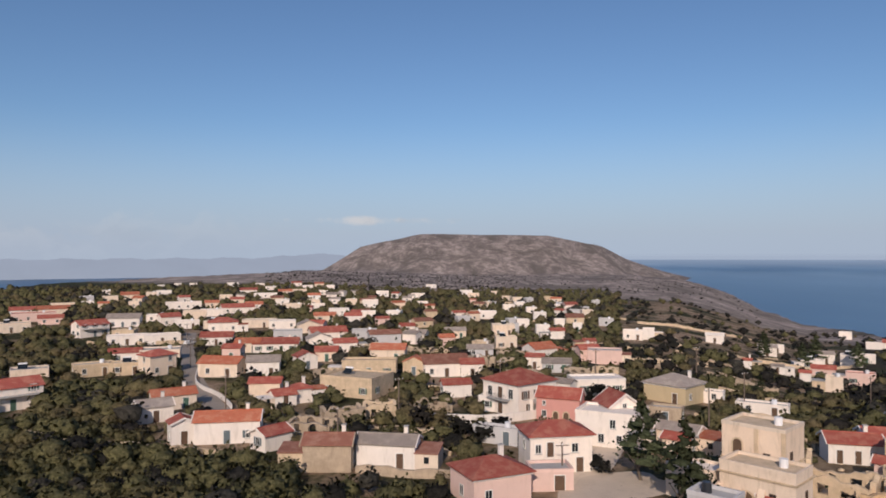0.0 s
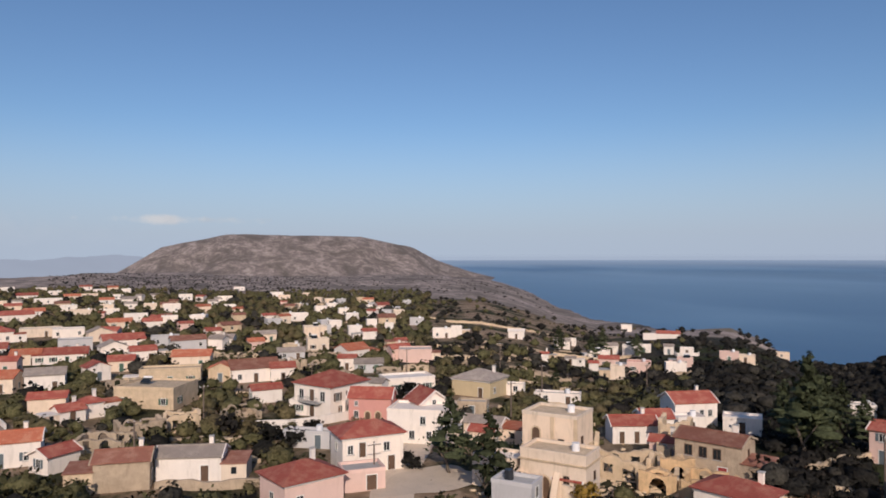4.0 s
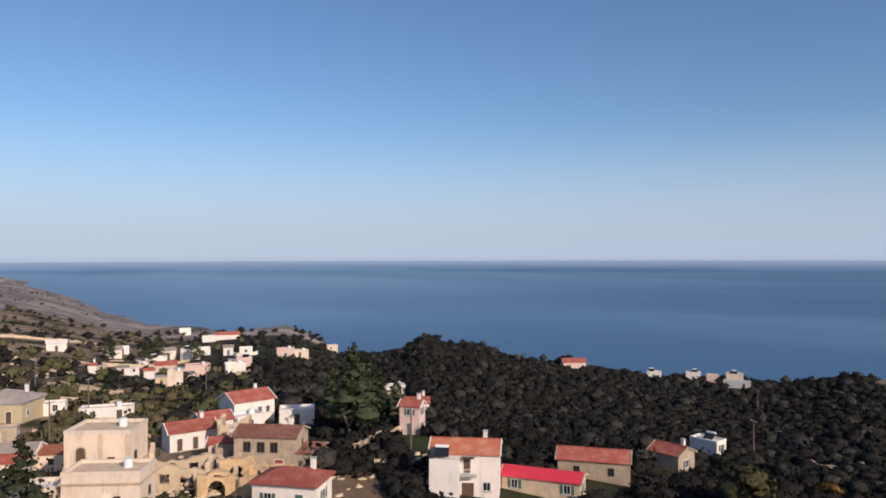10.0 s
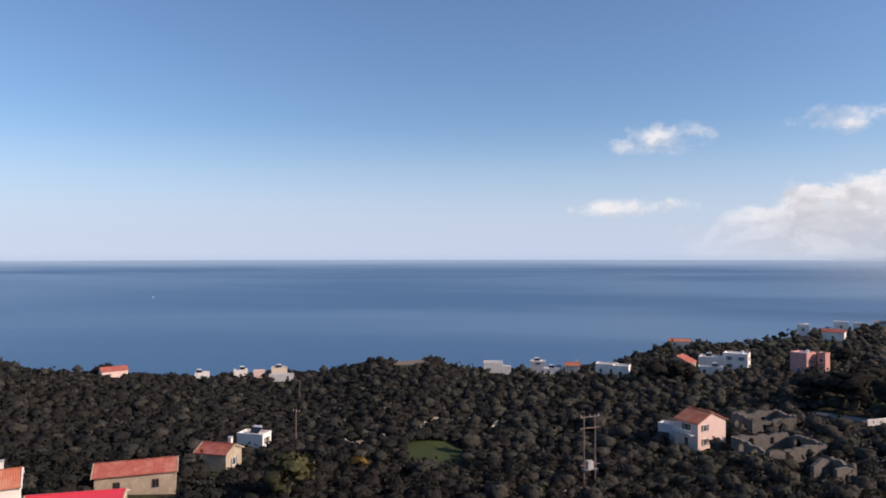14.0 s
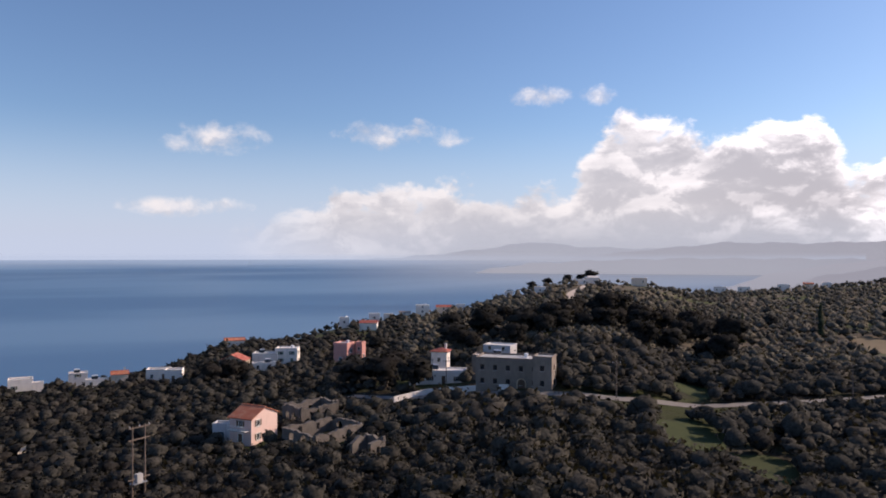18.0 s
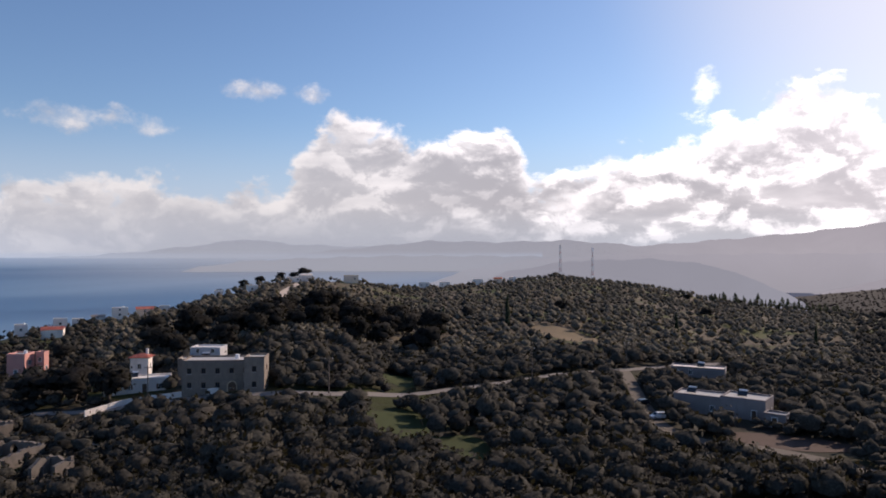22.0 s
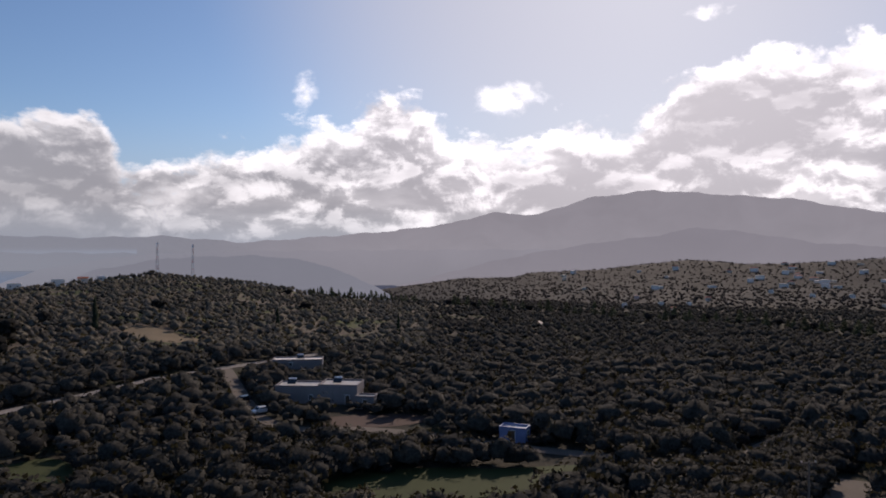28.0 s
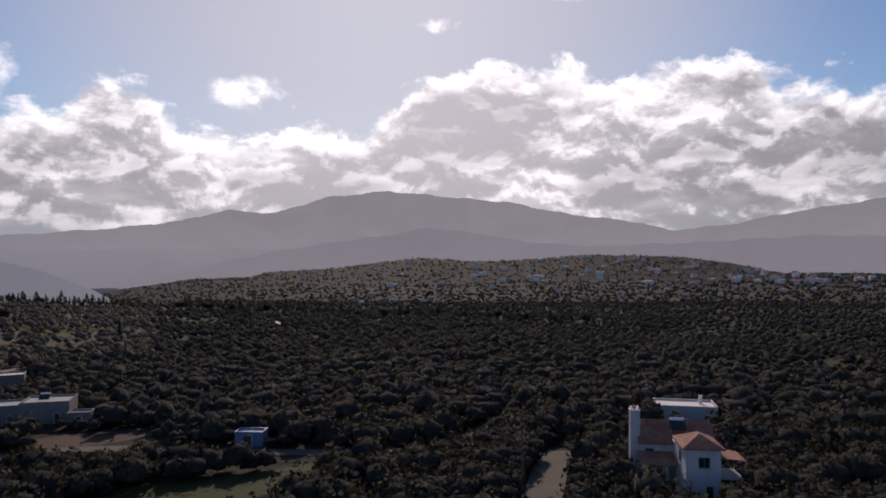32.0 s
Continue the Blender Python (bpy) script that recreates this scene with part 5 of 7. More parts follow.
house(-45.5, 534.4, 9.3, 7.4, 3.6, 5, "flat", "w", "l", 0)
house(-24.6, 483.8, 6.1, 4.3, 2.8, 3, "gable", "w", "k", 0)
house(-19.0, 540.9, 10.3, 6.2, 3.1, 2, "flat", "w", "l", 0)
house(-12.3, 451.6, 8.6, 5.1, 2.8, 2, "flat", "w", "l", 0)
house(-12.2, 727.2, 10.4, 6.2, 2.8, 1, "flat", "w", "l", 0)
house(19.9, 613.5, 10.7, 7.5, 3.6, -2, "flat", "w", "l", 0)
house(24.5, 573.8, 9.1, 6.3, 3.1, -2, "flat", "c", "f", 0)
house(45.4, 629.2, 6.0, 4.2, 2.8, -4, "flat", "c", "f", 0)
house(21.7, 350.7, 8.7, 5.2, 3.3, 4, "flat", "w", "l", 0)
house(23.6, 281.4, 8.7, 5.2, 4.1, 3, "flat", "c", "f", 1)
house(21.4, 243.4, 7.1, 4.3, 3.8, 3, "flat", "c", "f", 1)
house(37.3, 405.7, 6.5, 4.5, 3.6, 3, "flat", "w", "l", 0)
house(48.1, 446.1, 7.1, 5.0, 3.3, 2, "flat", "w", "l", 0)
house(47.8, 386.2, 5.6, 3.9, 3.3, 1, "flat", "w", "l", 0)
house(46.7, 344.6, 6.0, 4.2, 3.3, 0, "flat", "w", "l", 0)
house(34.4, 308.1, 5.4, 3.8, 3.6, 2, "flat", "w", "l", 1)
house(39.4, 282.3, 5.3, 3.7, 3.6, 0, "flat", "w", "l", 1)
house(51.1, 313.1, 4.5, 3.2, 3.3, -1, "flat", "w", "l", 1)
house(52.4, 504.3, 6.6, 4.6, 3.3, 2, "flat", "c", "f", 0)
house(56.0, 296.6, 3.8, 3.0, 3.3, -11, "flat", "w", "f", 1)
house(-113.2, 650.8, 8.2, 5.8, 2.8, 10, "gable", "c", "o", 0)
house(-118.8, 625.6, 8.9, 6.2, 2.8, 11, "flat", "w", "l", 0)
house(-167.4, 650.4, 8.2, 5.8, 2.8, 14, "flat", "w", "f", 0)
house(-124.7, 431.4, 8.2, 5.7, 2.8, 16, "gable", "c", "r", 0)
house(-129.2, 397.9, 7.5, 5.3, 2.8, 18, "gable", "c", "o", 0)
house(71.9, 270.0, 7.2, 4.3, 3.3, -15, "flat", "w", "l", 1)
house(78.7, 272.7, 4.3, 3.0, 4.1, -16, "flat", "w", "l", 1)
house(107.9, 282.9, 6.7, 4.0, 3.1, -21, "gable", "w", "l", 1)
house(124.4, 273.3, 6.6, 4.0, 3.3, -24, "gable", "w", "k", 1)
house(135.9, 289.6, 5.0, 3.0, 2.8, -25, "flat", "w", "l", 1)
house(128.9, 249.5, 7.5, 4.5, 2.8, -12, "flat", "w", "l", 1)
house(140.5, 262.1, 5.7, 4.0, 3.6, -13, "gable", "w", "k", 1)
house(145.3, 253.5, 6.9, 4.8, 3.8, -30, "flat", "w", "f", 1)
house(155.9, 262.2, 5.8, 3.5, 2.8, -31, "flat", "w", "l", 1)
house(119.8, 224.4, 6.8, 4.1, 3.1, -28, "gable", "e", "r", 1)
house(103.7, 188.9, 4.1, 3.3, 3.8, -29, "flat", "c", "f", 1)
house(119.3, 203.6, 7.4, 4.5, 3.3, -30, "flat", "e", "r", 1)
house(109.5, 215.4, 3.1, 2.4, 2.8, -27, "gable", "w", "r", 1)
house(125.7, 193.0, 6.1, 3.0, 3.1, -23, "flat", "w", "l", 1)
house(138.6, 207.3, 5.1, 3.1, 2.8, -34, "flat", "e", "f", 1)
house(161.0, 251.8, 3.8, 3.0, 3.3, -33, "gable", "w", "k", 1)
house(165.6, 246.4, 5.1, 3.1, 2.5, -34, "flat", "w", "l", 1)
house(159.5, 212.5, 6.2, 3.7, 3.3, -37, "flat", "e", "f", 1)
house(173.8, 222.4, 6.6, 4.0, 2.5, -38, "flat", "c", "f", 1)
house(243.2, 430.6, 7.0, 5.6, 4.1, -29, "flat", "w", "l", 0)
house(203.9, 336.9, 6.8, 4.1, 2.8, -31, "flat", "w", "l", 0)
house(217.2, 340.3, 12.1, 6.0, 2.8, -33, "gable", "w", "r", 0)
house(257.4, 302.2, 7.4, 4.4, 2.5, -40, "flat", "c", "f", 0)
house(96.5, 226.1, 2.7, 1.9, 2.5, -23, "gable", "w", "r", 1)
house(106.2, 226.3, 3.6, 2.1, 2.5, -25, "gable", "w", "k", 1)
house(270.3, 157.8, 9.7, 5.8, 3.3, -48, "gable", "e", "r", 1)
house(271.5, 121.6, 5.5, 3.3, 2.8, -66, "flat", "w", "f", 1)
house(277.2, 108.0, 5.4, 3.2, 3.3, -69, "flat", "w", "f", 1)
house(279.4, 101.2, 4.5, 2.7, 2.8, -70, "flat", "e", "f", 1)
house(283.0, 94.0, 6.2, 5.0, 3.8, -72, "flat", "c", "f", 1, extra="tank")
house(268.0, 88.2, 9.2, 3.7, 2.3, -72, "flat", "g", "f", 1)
house(286.1, 7.0, 7.5, 6.0, 3.8, -89, "flat", "w", "f", 1)
house(277.2, 1.7, 3.4, 2.8, 3.1, -90, "flat", "w", "l", 1)
house(287.3, -10.8, 6.2, 5.5, 4.4, -92, "flat", "g", "l", 1)
house(277.1, -16.3, 7.2, 3.6, 2.5, -93, "flat", "w", "l", 1)
house(277.0, -23.6, 5.5, 4.4, 3.8, -95, "gable", "c", "o", 1)
house(259.5, -34.3, 7.4, 5.2, 3.3, -106, "flat", "w", "f", 1)
house(244.2, -37.0, 5.3, 4.8, 3.6, -107, "flat", "w", "f", 1)
house(252.9, -58.2, 8.9, 6.3, 3.6, -123, "gend", "s", "r", 1)
house(259.4, -71.2, 9.0, 6.3, 4.1, -115, "flat", "w", "f", 1)
house(256.9, -78.4, 8.0, 5.6, 5.4, -117, "flat", "w", "l", 1)
house(238.7, -64.6, 7.4, 2.9, 2.5, -105, "flat", "w", "f", 1)
house(322.1, -74.1, 8.7, 4.4, 2.8, -103, "gable", "w", "o", 1, base=-11.1)
house(227.4, -89.0, 5.2, 5.2, 6.4, -141, "flat", "p", "f", 1)
house(225.2, -94.1, 2.5, 2.5, 5.9, -143, "flat", "p", "f", 1)
house(338.2, -132.4, 5.0, 4.0, 3.3, -111, "flat", "w", "l", 0, base=-5.7)
house(315.3, -136.0, 8.3, 5.0, 3.6, -123, "gable", "w", "r", 0)
house(343.7, -151.4, 5.8, 4.1, 3.3, -114, "flat", "w", "l", 0, base=-4.8)
house(353.9, -164.0, 4.9, 3.4, 2.8, -115, "flat", "w", "l", 0, base=-5.8)
house(353.7, -174.0, 6.2, 3.7, 2.8, -116, "gable", "w", "k", 0, base=-5.1)
house(348.5, -182.4, 7.4, 5.9, 4.4, -118, "flat", "w", "l", 0, base=-2.9)
house(349.3, -196.2, 8.2, 4.9, 2.5, -119, "gable", "c", "r", 0, base=-2.1)
house(359.0, -213.0, 5.3, 3.2, 2.8, -121, "flat", "w", "l", 0)
house(354.3, -243.9, 4.8, 3.3, 2.8, -125, "flat", "w", "l", 0, base=4.5)
house(341.5, -257.7, 6.8, 4.1, 3.1, -127, "flat", "w", "l", 0)
house(205.2, -161.4, 11.3, 5.7, 3.3, -140, "flat", "g", "f", 1)
house(354.9, -308.7, 5.9, 4.1, 2.8, -131, "flat", "w", "l", 0)
house(346.6, -342.8, 9.9, 6.9, 3.3, -135, "flat", "c", "f", 0, base=10.5)
house(390.8, -474.5, 9.4, 6.6, 3.3, -141, "flat", "w", "l", 0, base=0.1)
house(380.6, -490.6, 9.4, 6.6, 3.1, -142, "flat", "w", "l", 0, base=0.4)
house(363.2, -515.9, 9.4, 6.6, 3.1, -145, "flat", "w", "l", 0, base=2.5)
house(351.7, -530.3, 7.5, 5.2, 3.1, -146, "gable", "c", "o", 0, base=3.3)
house(344.2, -542.8, 6.6, 4.6, 3.1, -148, "flat", "w", "l", 0, base=4.1)
house(*polar(131.2, 455), 6.5, 4.5, 3.6, -131, "gable", "w", "l", 0, label="small white chapel on the hilltop")
house(*polar(130.2, 449), 9.0, 4.0, 2.6, -126, "flat", "w", "l", 0)
house(175.0, -117.4, 8.4, 5.9, 4.6, -144, "flat", "g", "l", 1)
house(-81.1, -1033.4, 5.7, 5.7, 3.3, -184, "flat", "c", "f", 0)
house(-87.7, -656.3, 4.7, 4.7, 3.3, -188, "flat", "w", "f", 0)
house(-127.0, -849.0, 5.4, 5.4, 3.3, -189, "flat", "e", "r", 0)
house(-136.4, -749.6, 5.4, 5.4, 3.3, -190, "flat", "w", "f", 0)
house(-120.6, -607.9, 3.9, 3.9, 3.3, -191, "gable", "c", "o", 0)
house(-161.4, -736.4, 5.4, 5.4, 3.3, -192, "flat", "w", "f", 0)
house(-194.9, -797.9, 5.2, 5.2, 3.3, -194, "gable", "c", "r", 0)
house(-324.7, -857.2, 5.8, 5.8, 3.3, -201, "flat", "w", "f", 0)
house(-355.0, -828.1, 5.6, 5.6, 3.3, -203, "flat", "w", "f", 0)
house(-322.3, -685.1, 5.9, 5.9, 3.3, -205, "flat", "c", "f", 0)
house(-412.3, -827.0, 5.7, 5.7, 3.3, -206, "gable", "w", "r", 0)
house(-361.3, -673.1, 5.3, 5.3, 3.3, -208, "flat", "w", "f", 0)
house(-417.8, -725.9, 5.7, 5.7, 3.3, -210, "gable", "c", "o", 0)
house(-460.6, -748.9, 6.0, 6.0, 3.3, -212, "flat", "w", "f", 0)
house(-423.3, -651.1, 4.7, 4.7, 3.3, -213, "flat", "w", "f", 0)
house(-507.8, -740.3, 6.0, 6.0, 3.3, -214, "gable", "w", "r", 0)
house(-442.6, -621.9, 5.1, 5.1, 3.3, -215, "flat", "w", "f", 0)
house(-550.8, -746.5, 6.1, 6.1, 3.3, -216, "gable", "c", "o", 0)
house(-457.2, -594.1, 4.9, 4.9, 3.3, -218, "flat", "w", "f", 0)
house(-696.7, -886.9, 7.3, 7.3, 3.3, -218, "flat", "w", "f", 0)
house(-559.2, -674.7, 6.3, 6.3, 3.6, -220, "flat", "w", "l", 0)
house(-669.6, -782.0, 6.6, 6.6, 3.3, -221, "gable", "w", "r", 0)
house(-604.9, -680.0, 5.8, 5.8, 3.3, -222, "flat", "w", "f", 0)
house(-680.8, -737.3, 5.6, 5.6, 3.3, -223, "gable", "c", "o", 0)
house(-674.4, -675.6, 9.1, 9.1, 3.3, -225, "flat", "w", "l", 0)
house(-615.0, -968.3, 6.9, 6.9, 3.3, -212, "gable", "w", "r", 0)
house(-770.7, -1029.9, 7.5, 7.5, 3.3, -217, "flat", "w", "f", 0)
house(-304.8, -935.9, 6.2, 6.2, 3.3, -198, "flat", "w", "f", 0)
house(15.7, 100.6, 8.8, 6.2, 5.1, 9, "hip", "w", "r", 2, label="white house with a red hip roof above a terrace",
      openings=((0, -3.3, 2.9, 0.7, 1.1, "pane"), (0, -1.6, 2.3, 0.9, 2.0, "door"), (0, 1.9, 2.9, 0.8, 1.1, "pane"), (1, 0.5, 2.9, 0.8, 1.1, "pane"), (3, 0, 2.9, 0.8, 1.1, "pane"), (0, 2.6, 0.1, 1.0, 2.0, "door")))
house(13.7, 92.2, 5.4, 4.0, 2.4, 4, "flat", "e", "f", 2, label="low rose-washed garage with a flat concrete roof", openings=((0, 0.9, 0.1, 1.3, 1.9, "door"), (1, 0, 1.0, 0.7, 0.8, "pane")))
house(5.8, 88.1, 7.8, 6.6, 3.6, 24, "hip", "e", "r", 2, extra="chim")
house(37.0, 111.1, 6.3, 3.8, 2.8, -38, "gable", "c", "k", 2)
house(12.6, 137.3, 11.0, 3.9, 2.5, -25, "flat", "w", "l", 2)
house(8.6, 113.4, 7.6, 2.3, 2.3, -26, "flat", "g", "f", 2)
house(53.6, 149.9, 10.2, 3.1, 2.0, -30, "flat", "w", "f", 1)
house(63.0, 140.6, 9.5, 3.3, 2.3, -32, "flat", "w", "f", 1)
house(40.1, 127.8, 5.5, 3.3, 2.5, -27, "flat", "s", "f", 2)
house(28.4, 74.4, 4.7, 3.3, 4.9, -43, "flat", "g", "f", 2, extra="tank")
house(37.7, 80.1, 3.4, 2.4, 2.8, -47, "gable", "c", "r", 2)
house(35.0, 105.7, 4.1, 2.8, 2.8, -38, "gable", "c", "r", 2)
house(53.6, 70.0, 7.9, 5.5, 3.1, -61, "hip", "w", "r", 2)
house(83.0, 107.1, 6.3, 4.4, 2.5, -38, "flat", "w", "l", 2)
house(59.0, 93.5, 3.9, 2.7, 2.5, -42, "gable", "e", "r", 2)
house(83.7, 53.6, 10.9, 3.8, 2.5, -71, "gable", "t", "m", 2, rise=0.7)
house(117.3, 49.5, 5.6, 5.0, 3.1, -99, "gable", "s", "r", 2)
house(137.5, 50.8, 5.6, 3.4, 2.5, -100, "flat", "w", "l", 1)
house(93.8, 87.8, 3.7, 3.4, 5.1, -65, "gable", "e", "r", 2, extra="chim")
house(108.0, 99.9, 5.1, 3.5, 2.8, -47, "gable", "w", "r", 1)
house(129.3, 127.3, 5.1, 3.6, 2.8, -35, "flat", "w", "f", 1)
house(141.6, -36.4, 5.3, 7.9, 5.1, -144, "gable", "e", "o", 1, extra="balcony")
house(145.8, -31.5, 3.7, 2.6, 3.3, -122, "flat", "g", "f", 1)
house(164.6, -90.8, 14.5, 5.8, 3.1, -127, "flat", "w", "l", 1)
house(177.2, -98.6, 4.5, 4.0, 6.2, -134, "hip", "w", "r", 1)
house(156.5, -102.3, 9.4, 4.7, 5.4, -135, "flat", "n", "l", 1)
house(43.7, -165.1, 9.3, 7.5, 4.1, -179, "flat", "d", "f", 1)
house(53.6, -164.2, 10.2, 6.6, 3.7, -176, "flat", "d", "f", 1)
house(36.2, -158.9, 4.3, 3.4, 2.5, -181, "flat", "d", "f", 1)
house(67.9, -206.4, 14.6, 5.8, 2.5, -168, "flat", "d", "l", 1)
house(2.1, -128.9, 4.9, 3.0, 2.3, -197, "shed", "u", "l", 2)
# annex behind the villa: white wall greyed in colour to imitate shade
house(-76.0, -117.5, 10.6, 6.4, 3.2, -205, "flat", "g", "l", 1, extra="chim")


def villa(x, y, rot):
    """Two-storey villa: a hip-roofed front block, a gabled wing behind it, a chimney stack, a porch and a side terrace."""
    z = float(ground_z(x, y))
    ob = empty_at("villa", x, y, z, rot, "white two-storey villa with brown tiled roofs and a tall chimney", "house")
    for q in ((0, 0, 5), (-1.5, 8, 6.5), (-4, 3, 4), (3.5, 2, 3.5)):
        spot = Matrix.Rotation(radians(rot), 3, "Z") @ Vector((q[0], q[1], 0))
        claim(x + spot.x, y + spot.y, q[2])
    # the villa's white walls take grey render, with their shade in the colour
    front = part("front_block", wall_shell("front_block", GREYWALL, 4.0, 5.0, 6.6, -2.5, "hip", 1.4), ob, m=pose(0, 0.5, 0))
    part("front_roof", hip_roof("front_roof", BROWNTILE, 4.0, 5.0, 6.6, 1.4), front)
    window(front, pose(0.1, -2.5, 4.5, 0, 0, 180), 1.15, 1.1, frame_mat=BLUEWOOD)
    window(front, pose(0.75, -2.5, 0.9, 0, 0, 180), 0.6, 1.3, frame_mat=BLUEWOOD)
    window(front, pose(-2.0, 0.4, 4.4, 0, 0, 90), 0.8, 1.2, frame_mat=BLUEWOOD)
    part("link", boxes("link", GREYWALL, (-2.0, 3.003, -2.5, 2.4, 4.997, 5.9)), ob)
    part("link_roof", boxes("link_roof", WHITE, (-2.15, 3.45, 5.903, 2.55, 4.8, 6.05)), ob)
    wing = part("wing", wall_shell("wing", GREYWALL, 9.0, 6.0, 5.5, -2.5, "gable", 2.1), ob, m=pose(-1.5, 8.0, 0))
    part("wing_roof", gable_roof("wing_roof", BROWNTILE, 9.0, 6.0, 5.5, 2.1, 0.35), wing)
    window(wing, pose(-4.5, -0.8, 3.4, 0, 0, 90), 1.0, 1.2, frame_mat=BLUEWOOD)
    window(wing, pose(-3.4, -3.0, 3.4, 0, 0, 180), 0.9, 1.2, frame_mat=BLUEWOOD)
    door(wing, pose(-2.0, -3.0, 0.02, 0, 0, 180), leaf=BLUEWOOD)
    solar_heater(wing, 0.4, -1.4, 6.7)
    stack = part("chimney_stack", boxes("chimney_stack", GREYWALL, (-0.6, -0.6, -2.5, 0.6, 0.6, 9.3)), ob, "tall plain white chimney stack", m=pose(-6.62, 6.2, 0))
    part("chimney_cap", boxes("chimney_cap", WHITE, (-0.66, -0.66, 9.303, 0.66, 0.66, 9.42), (-0.5, -0.5, 9.42, -0.35, 0.5, 9.75), (0.35, -0.5, 9.42, 0.5, 0.5, 9.75)), stack)
    part("chimney_pot", tube("chimney_pot", CONCRETE, 0.2, 0.16, 0.5, 10), stack, m=pose(0, 0, 9.42))
    part("porch_roof", boxes("porch_roof", BROWNTILE, (-2.25, 0, 0, 2.25, 3.9, 0.14)), ob, m=pose(-4.2, 1.3, 3.5, 11, 0, 0))
    for u in (-2.1, -0.7, 0.7, 2.1):
        part("porch_post", boxes("porch_post", GREYWALL, (-0.14, -0.14, -2.5, 0.14, 0.14, 3.5)), ob, m=pose(-4.2 + u, 1.5, 0))
    part("porch_floor", boxes("porch_floor", CONCRETE, (-6.4, 1.2, -2.5, -2.003, 4.997, 0.1)), ob)
    part("terrace", boxes("terrace", CONCRETE, (2.003, -0.8, 2.75, 5.0, 3.4, 2.95)), ob, "pale concrete side terrace")
    for u, v in ((4.8, -0.6), (4.8, 3.2)):
        part("terrace_post", boxes("terrace_post", GREYWALL, (u - 0.15, v - 0.15, -2.5, u + 0.15, v + 0.15, 2.747)), ob)
        part("pergola_post", boxes("pergola_post", WOOD, (u - 0.07, v - 0.07, 2.953, u + 0.07, v + 0.07, 5.2)), ob)
    part("pergola_roof", boxes("pergola_roof", BROWNTILE, (2.05, -0.9, 0, 5.3, 3.5, 0.12)), ob, m=pose(0, 0, 5.5, 0, 6, 0))
    return ob


villa(-50.8, -75.5, -200)


def far_village():
    """Small houses strewn over the far hill, too many and too far to count."""
    rnd = random.Random(41)
    verts, faces, skins = [], [], []
    for _ in range(110):
        b = rnd.choice((rnd.gauss(207, 8), rnd.gauss(214, 7), rnd.uniform(182, 228)))
        x, y = polar(b, rnd.uniform(1050, 1480))
        w, d, h = rnd.uniform(6, 13), rnd.uniform(5, 8), rnd.choice((3.2, 3.4, 6.0))
        turn = Matrix.Translation((x, y, float(ground_z(x, y)))) @ Matrix.Rotation(radians(-b + rnd.uniform(-30, 30)), 4, "Z")
        tall = rnd.choice((0.3, 0.3, 1.7))
        n = len(verts)
        block = [(sx * w / 2, sy * d / 2, q) for q in (-3.0, h) for sx, sy in ((-1, -1), (1, -1), (1, 1), (-1, 1))]
        block += [(sx * (w / 2 + 0.3), sy * (d / 2 + 0.3), h + 0.02) for sx, sy in ((-1, -1), (1, -1), (1, 1), (-1, 1))] + [(-w * 0.25, 0, h + tall), (w * 0.25, 0, h + tall)]
        verts += [tuple(turn @ Vector(p)) for p in block]
        faces += [[n + i for i in f] for f in ((0, 1, 5, 4), (1, 2, 6, 5), (2, 3, 7, 6), (3, 0, 4, 7), (8, 9, 13, 12), (9, 10, 13), (10, 11, 12, 13), (11, 8, 12), (11, 10, 9, 8))]
        wall, top = rnd.choice((0, 0, 1)), rnd.choice((3, 4)) if tall > 1 else rnd.choice((2, 0))
        skins += [wall] * 4 + [top] * 5
    data = mesh_of("far_houses", verts, faces, None)
    for mat in (WHITE, CREAM, CONCRETE, REDTILE, ORANGETILE):
        data.materials.append(mat)
    data.polygons.foreach_set("material_index", skins)
    tagged(new("far_houses", data), "scattered small houses of a village on the far hill", "houses", kind="stuff")


far_village()


# ---- buildings by the lane, the church and the edge of the village ----
church = house(40.6, 90.6, 7.8, 6.2, 8.4, -46, "flat", "c", "s", 2, label="tall cream church block with an arched window",
               openings=((0, -1.9, 4.6, 1.1, 2.2, "arch"), (0, 1.7, 4.6, 0.7, 0.9, "old"), (1, -1.2, 4.9, 0.7, 0.9, "old")))
part("ledge", boxes("ledge", PALESTONE, (-4.05, -3.25, 4.1, 4.05, 3.25, 4.3)), church)
part("pilaster", boxes("pilaster", PALESTONE, (0.2, -3.2, 4.32, 0.7, -3.05, 8.4)), church)
part("pilaster", boxes("pilaster", PALESTONE, (3.45, -3.2, 4.32, 3.98, -3.05, 8.4)), church)
hall = house(37.2, 82.4, 8.6, 5.0, 5.6, -46, "flat", "c", "s", 2, label="cream church hall with an arched doorway and outer stairs",
             openings=((0, -1.2, 0.0, 1.7, 2.9, "arch"), (0, 1.8, 2.4, 0.6, 0.8, "old"), (1, 0.5, 2.6, 0.6, 0.9, "old")))
part("ledge", boxes("ledge", PALESTONE, (-4.5, -2.7, 4.6, 4.5, 2.7, 4.8)), hall)
for _i in range(11):
    part("step", boxes("step", CREAM, (-4.4 + 0.3 * _i, -4.0, -1.5, -4.1 + 0.3 * _i, -2.56, round(3.4 - 0.3 * _i, 2))), hall)
part("buttress", mesh_of("buttress", [(0.2, -2.55, -1.5), (1.0, -2.55, -1.5), (1.0, -5.0, -1.5), (0.2, -5.0, -1.5), (0.2, -2.55, 3.6), (1.0, -2.55, 3.6)],
                        [[0, 1, 2, 3], [3, 2, 5, 4], [0, 3, 4], [1, 5, 2], [0, 4, 5, 1]], CREAM), hall)
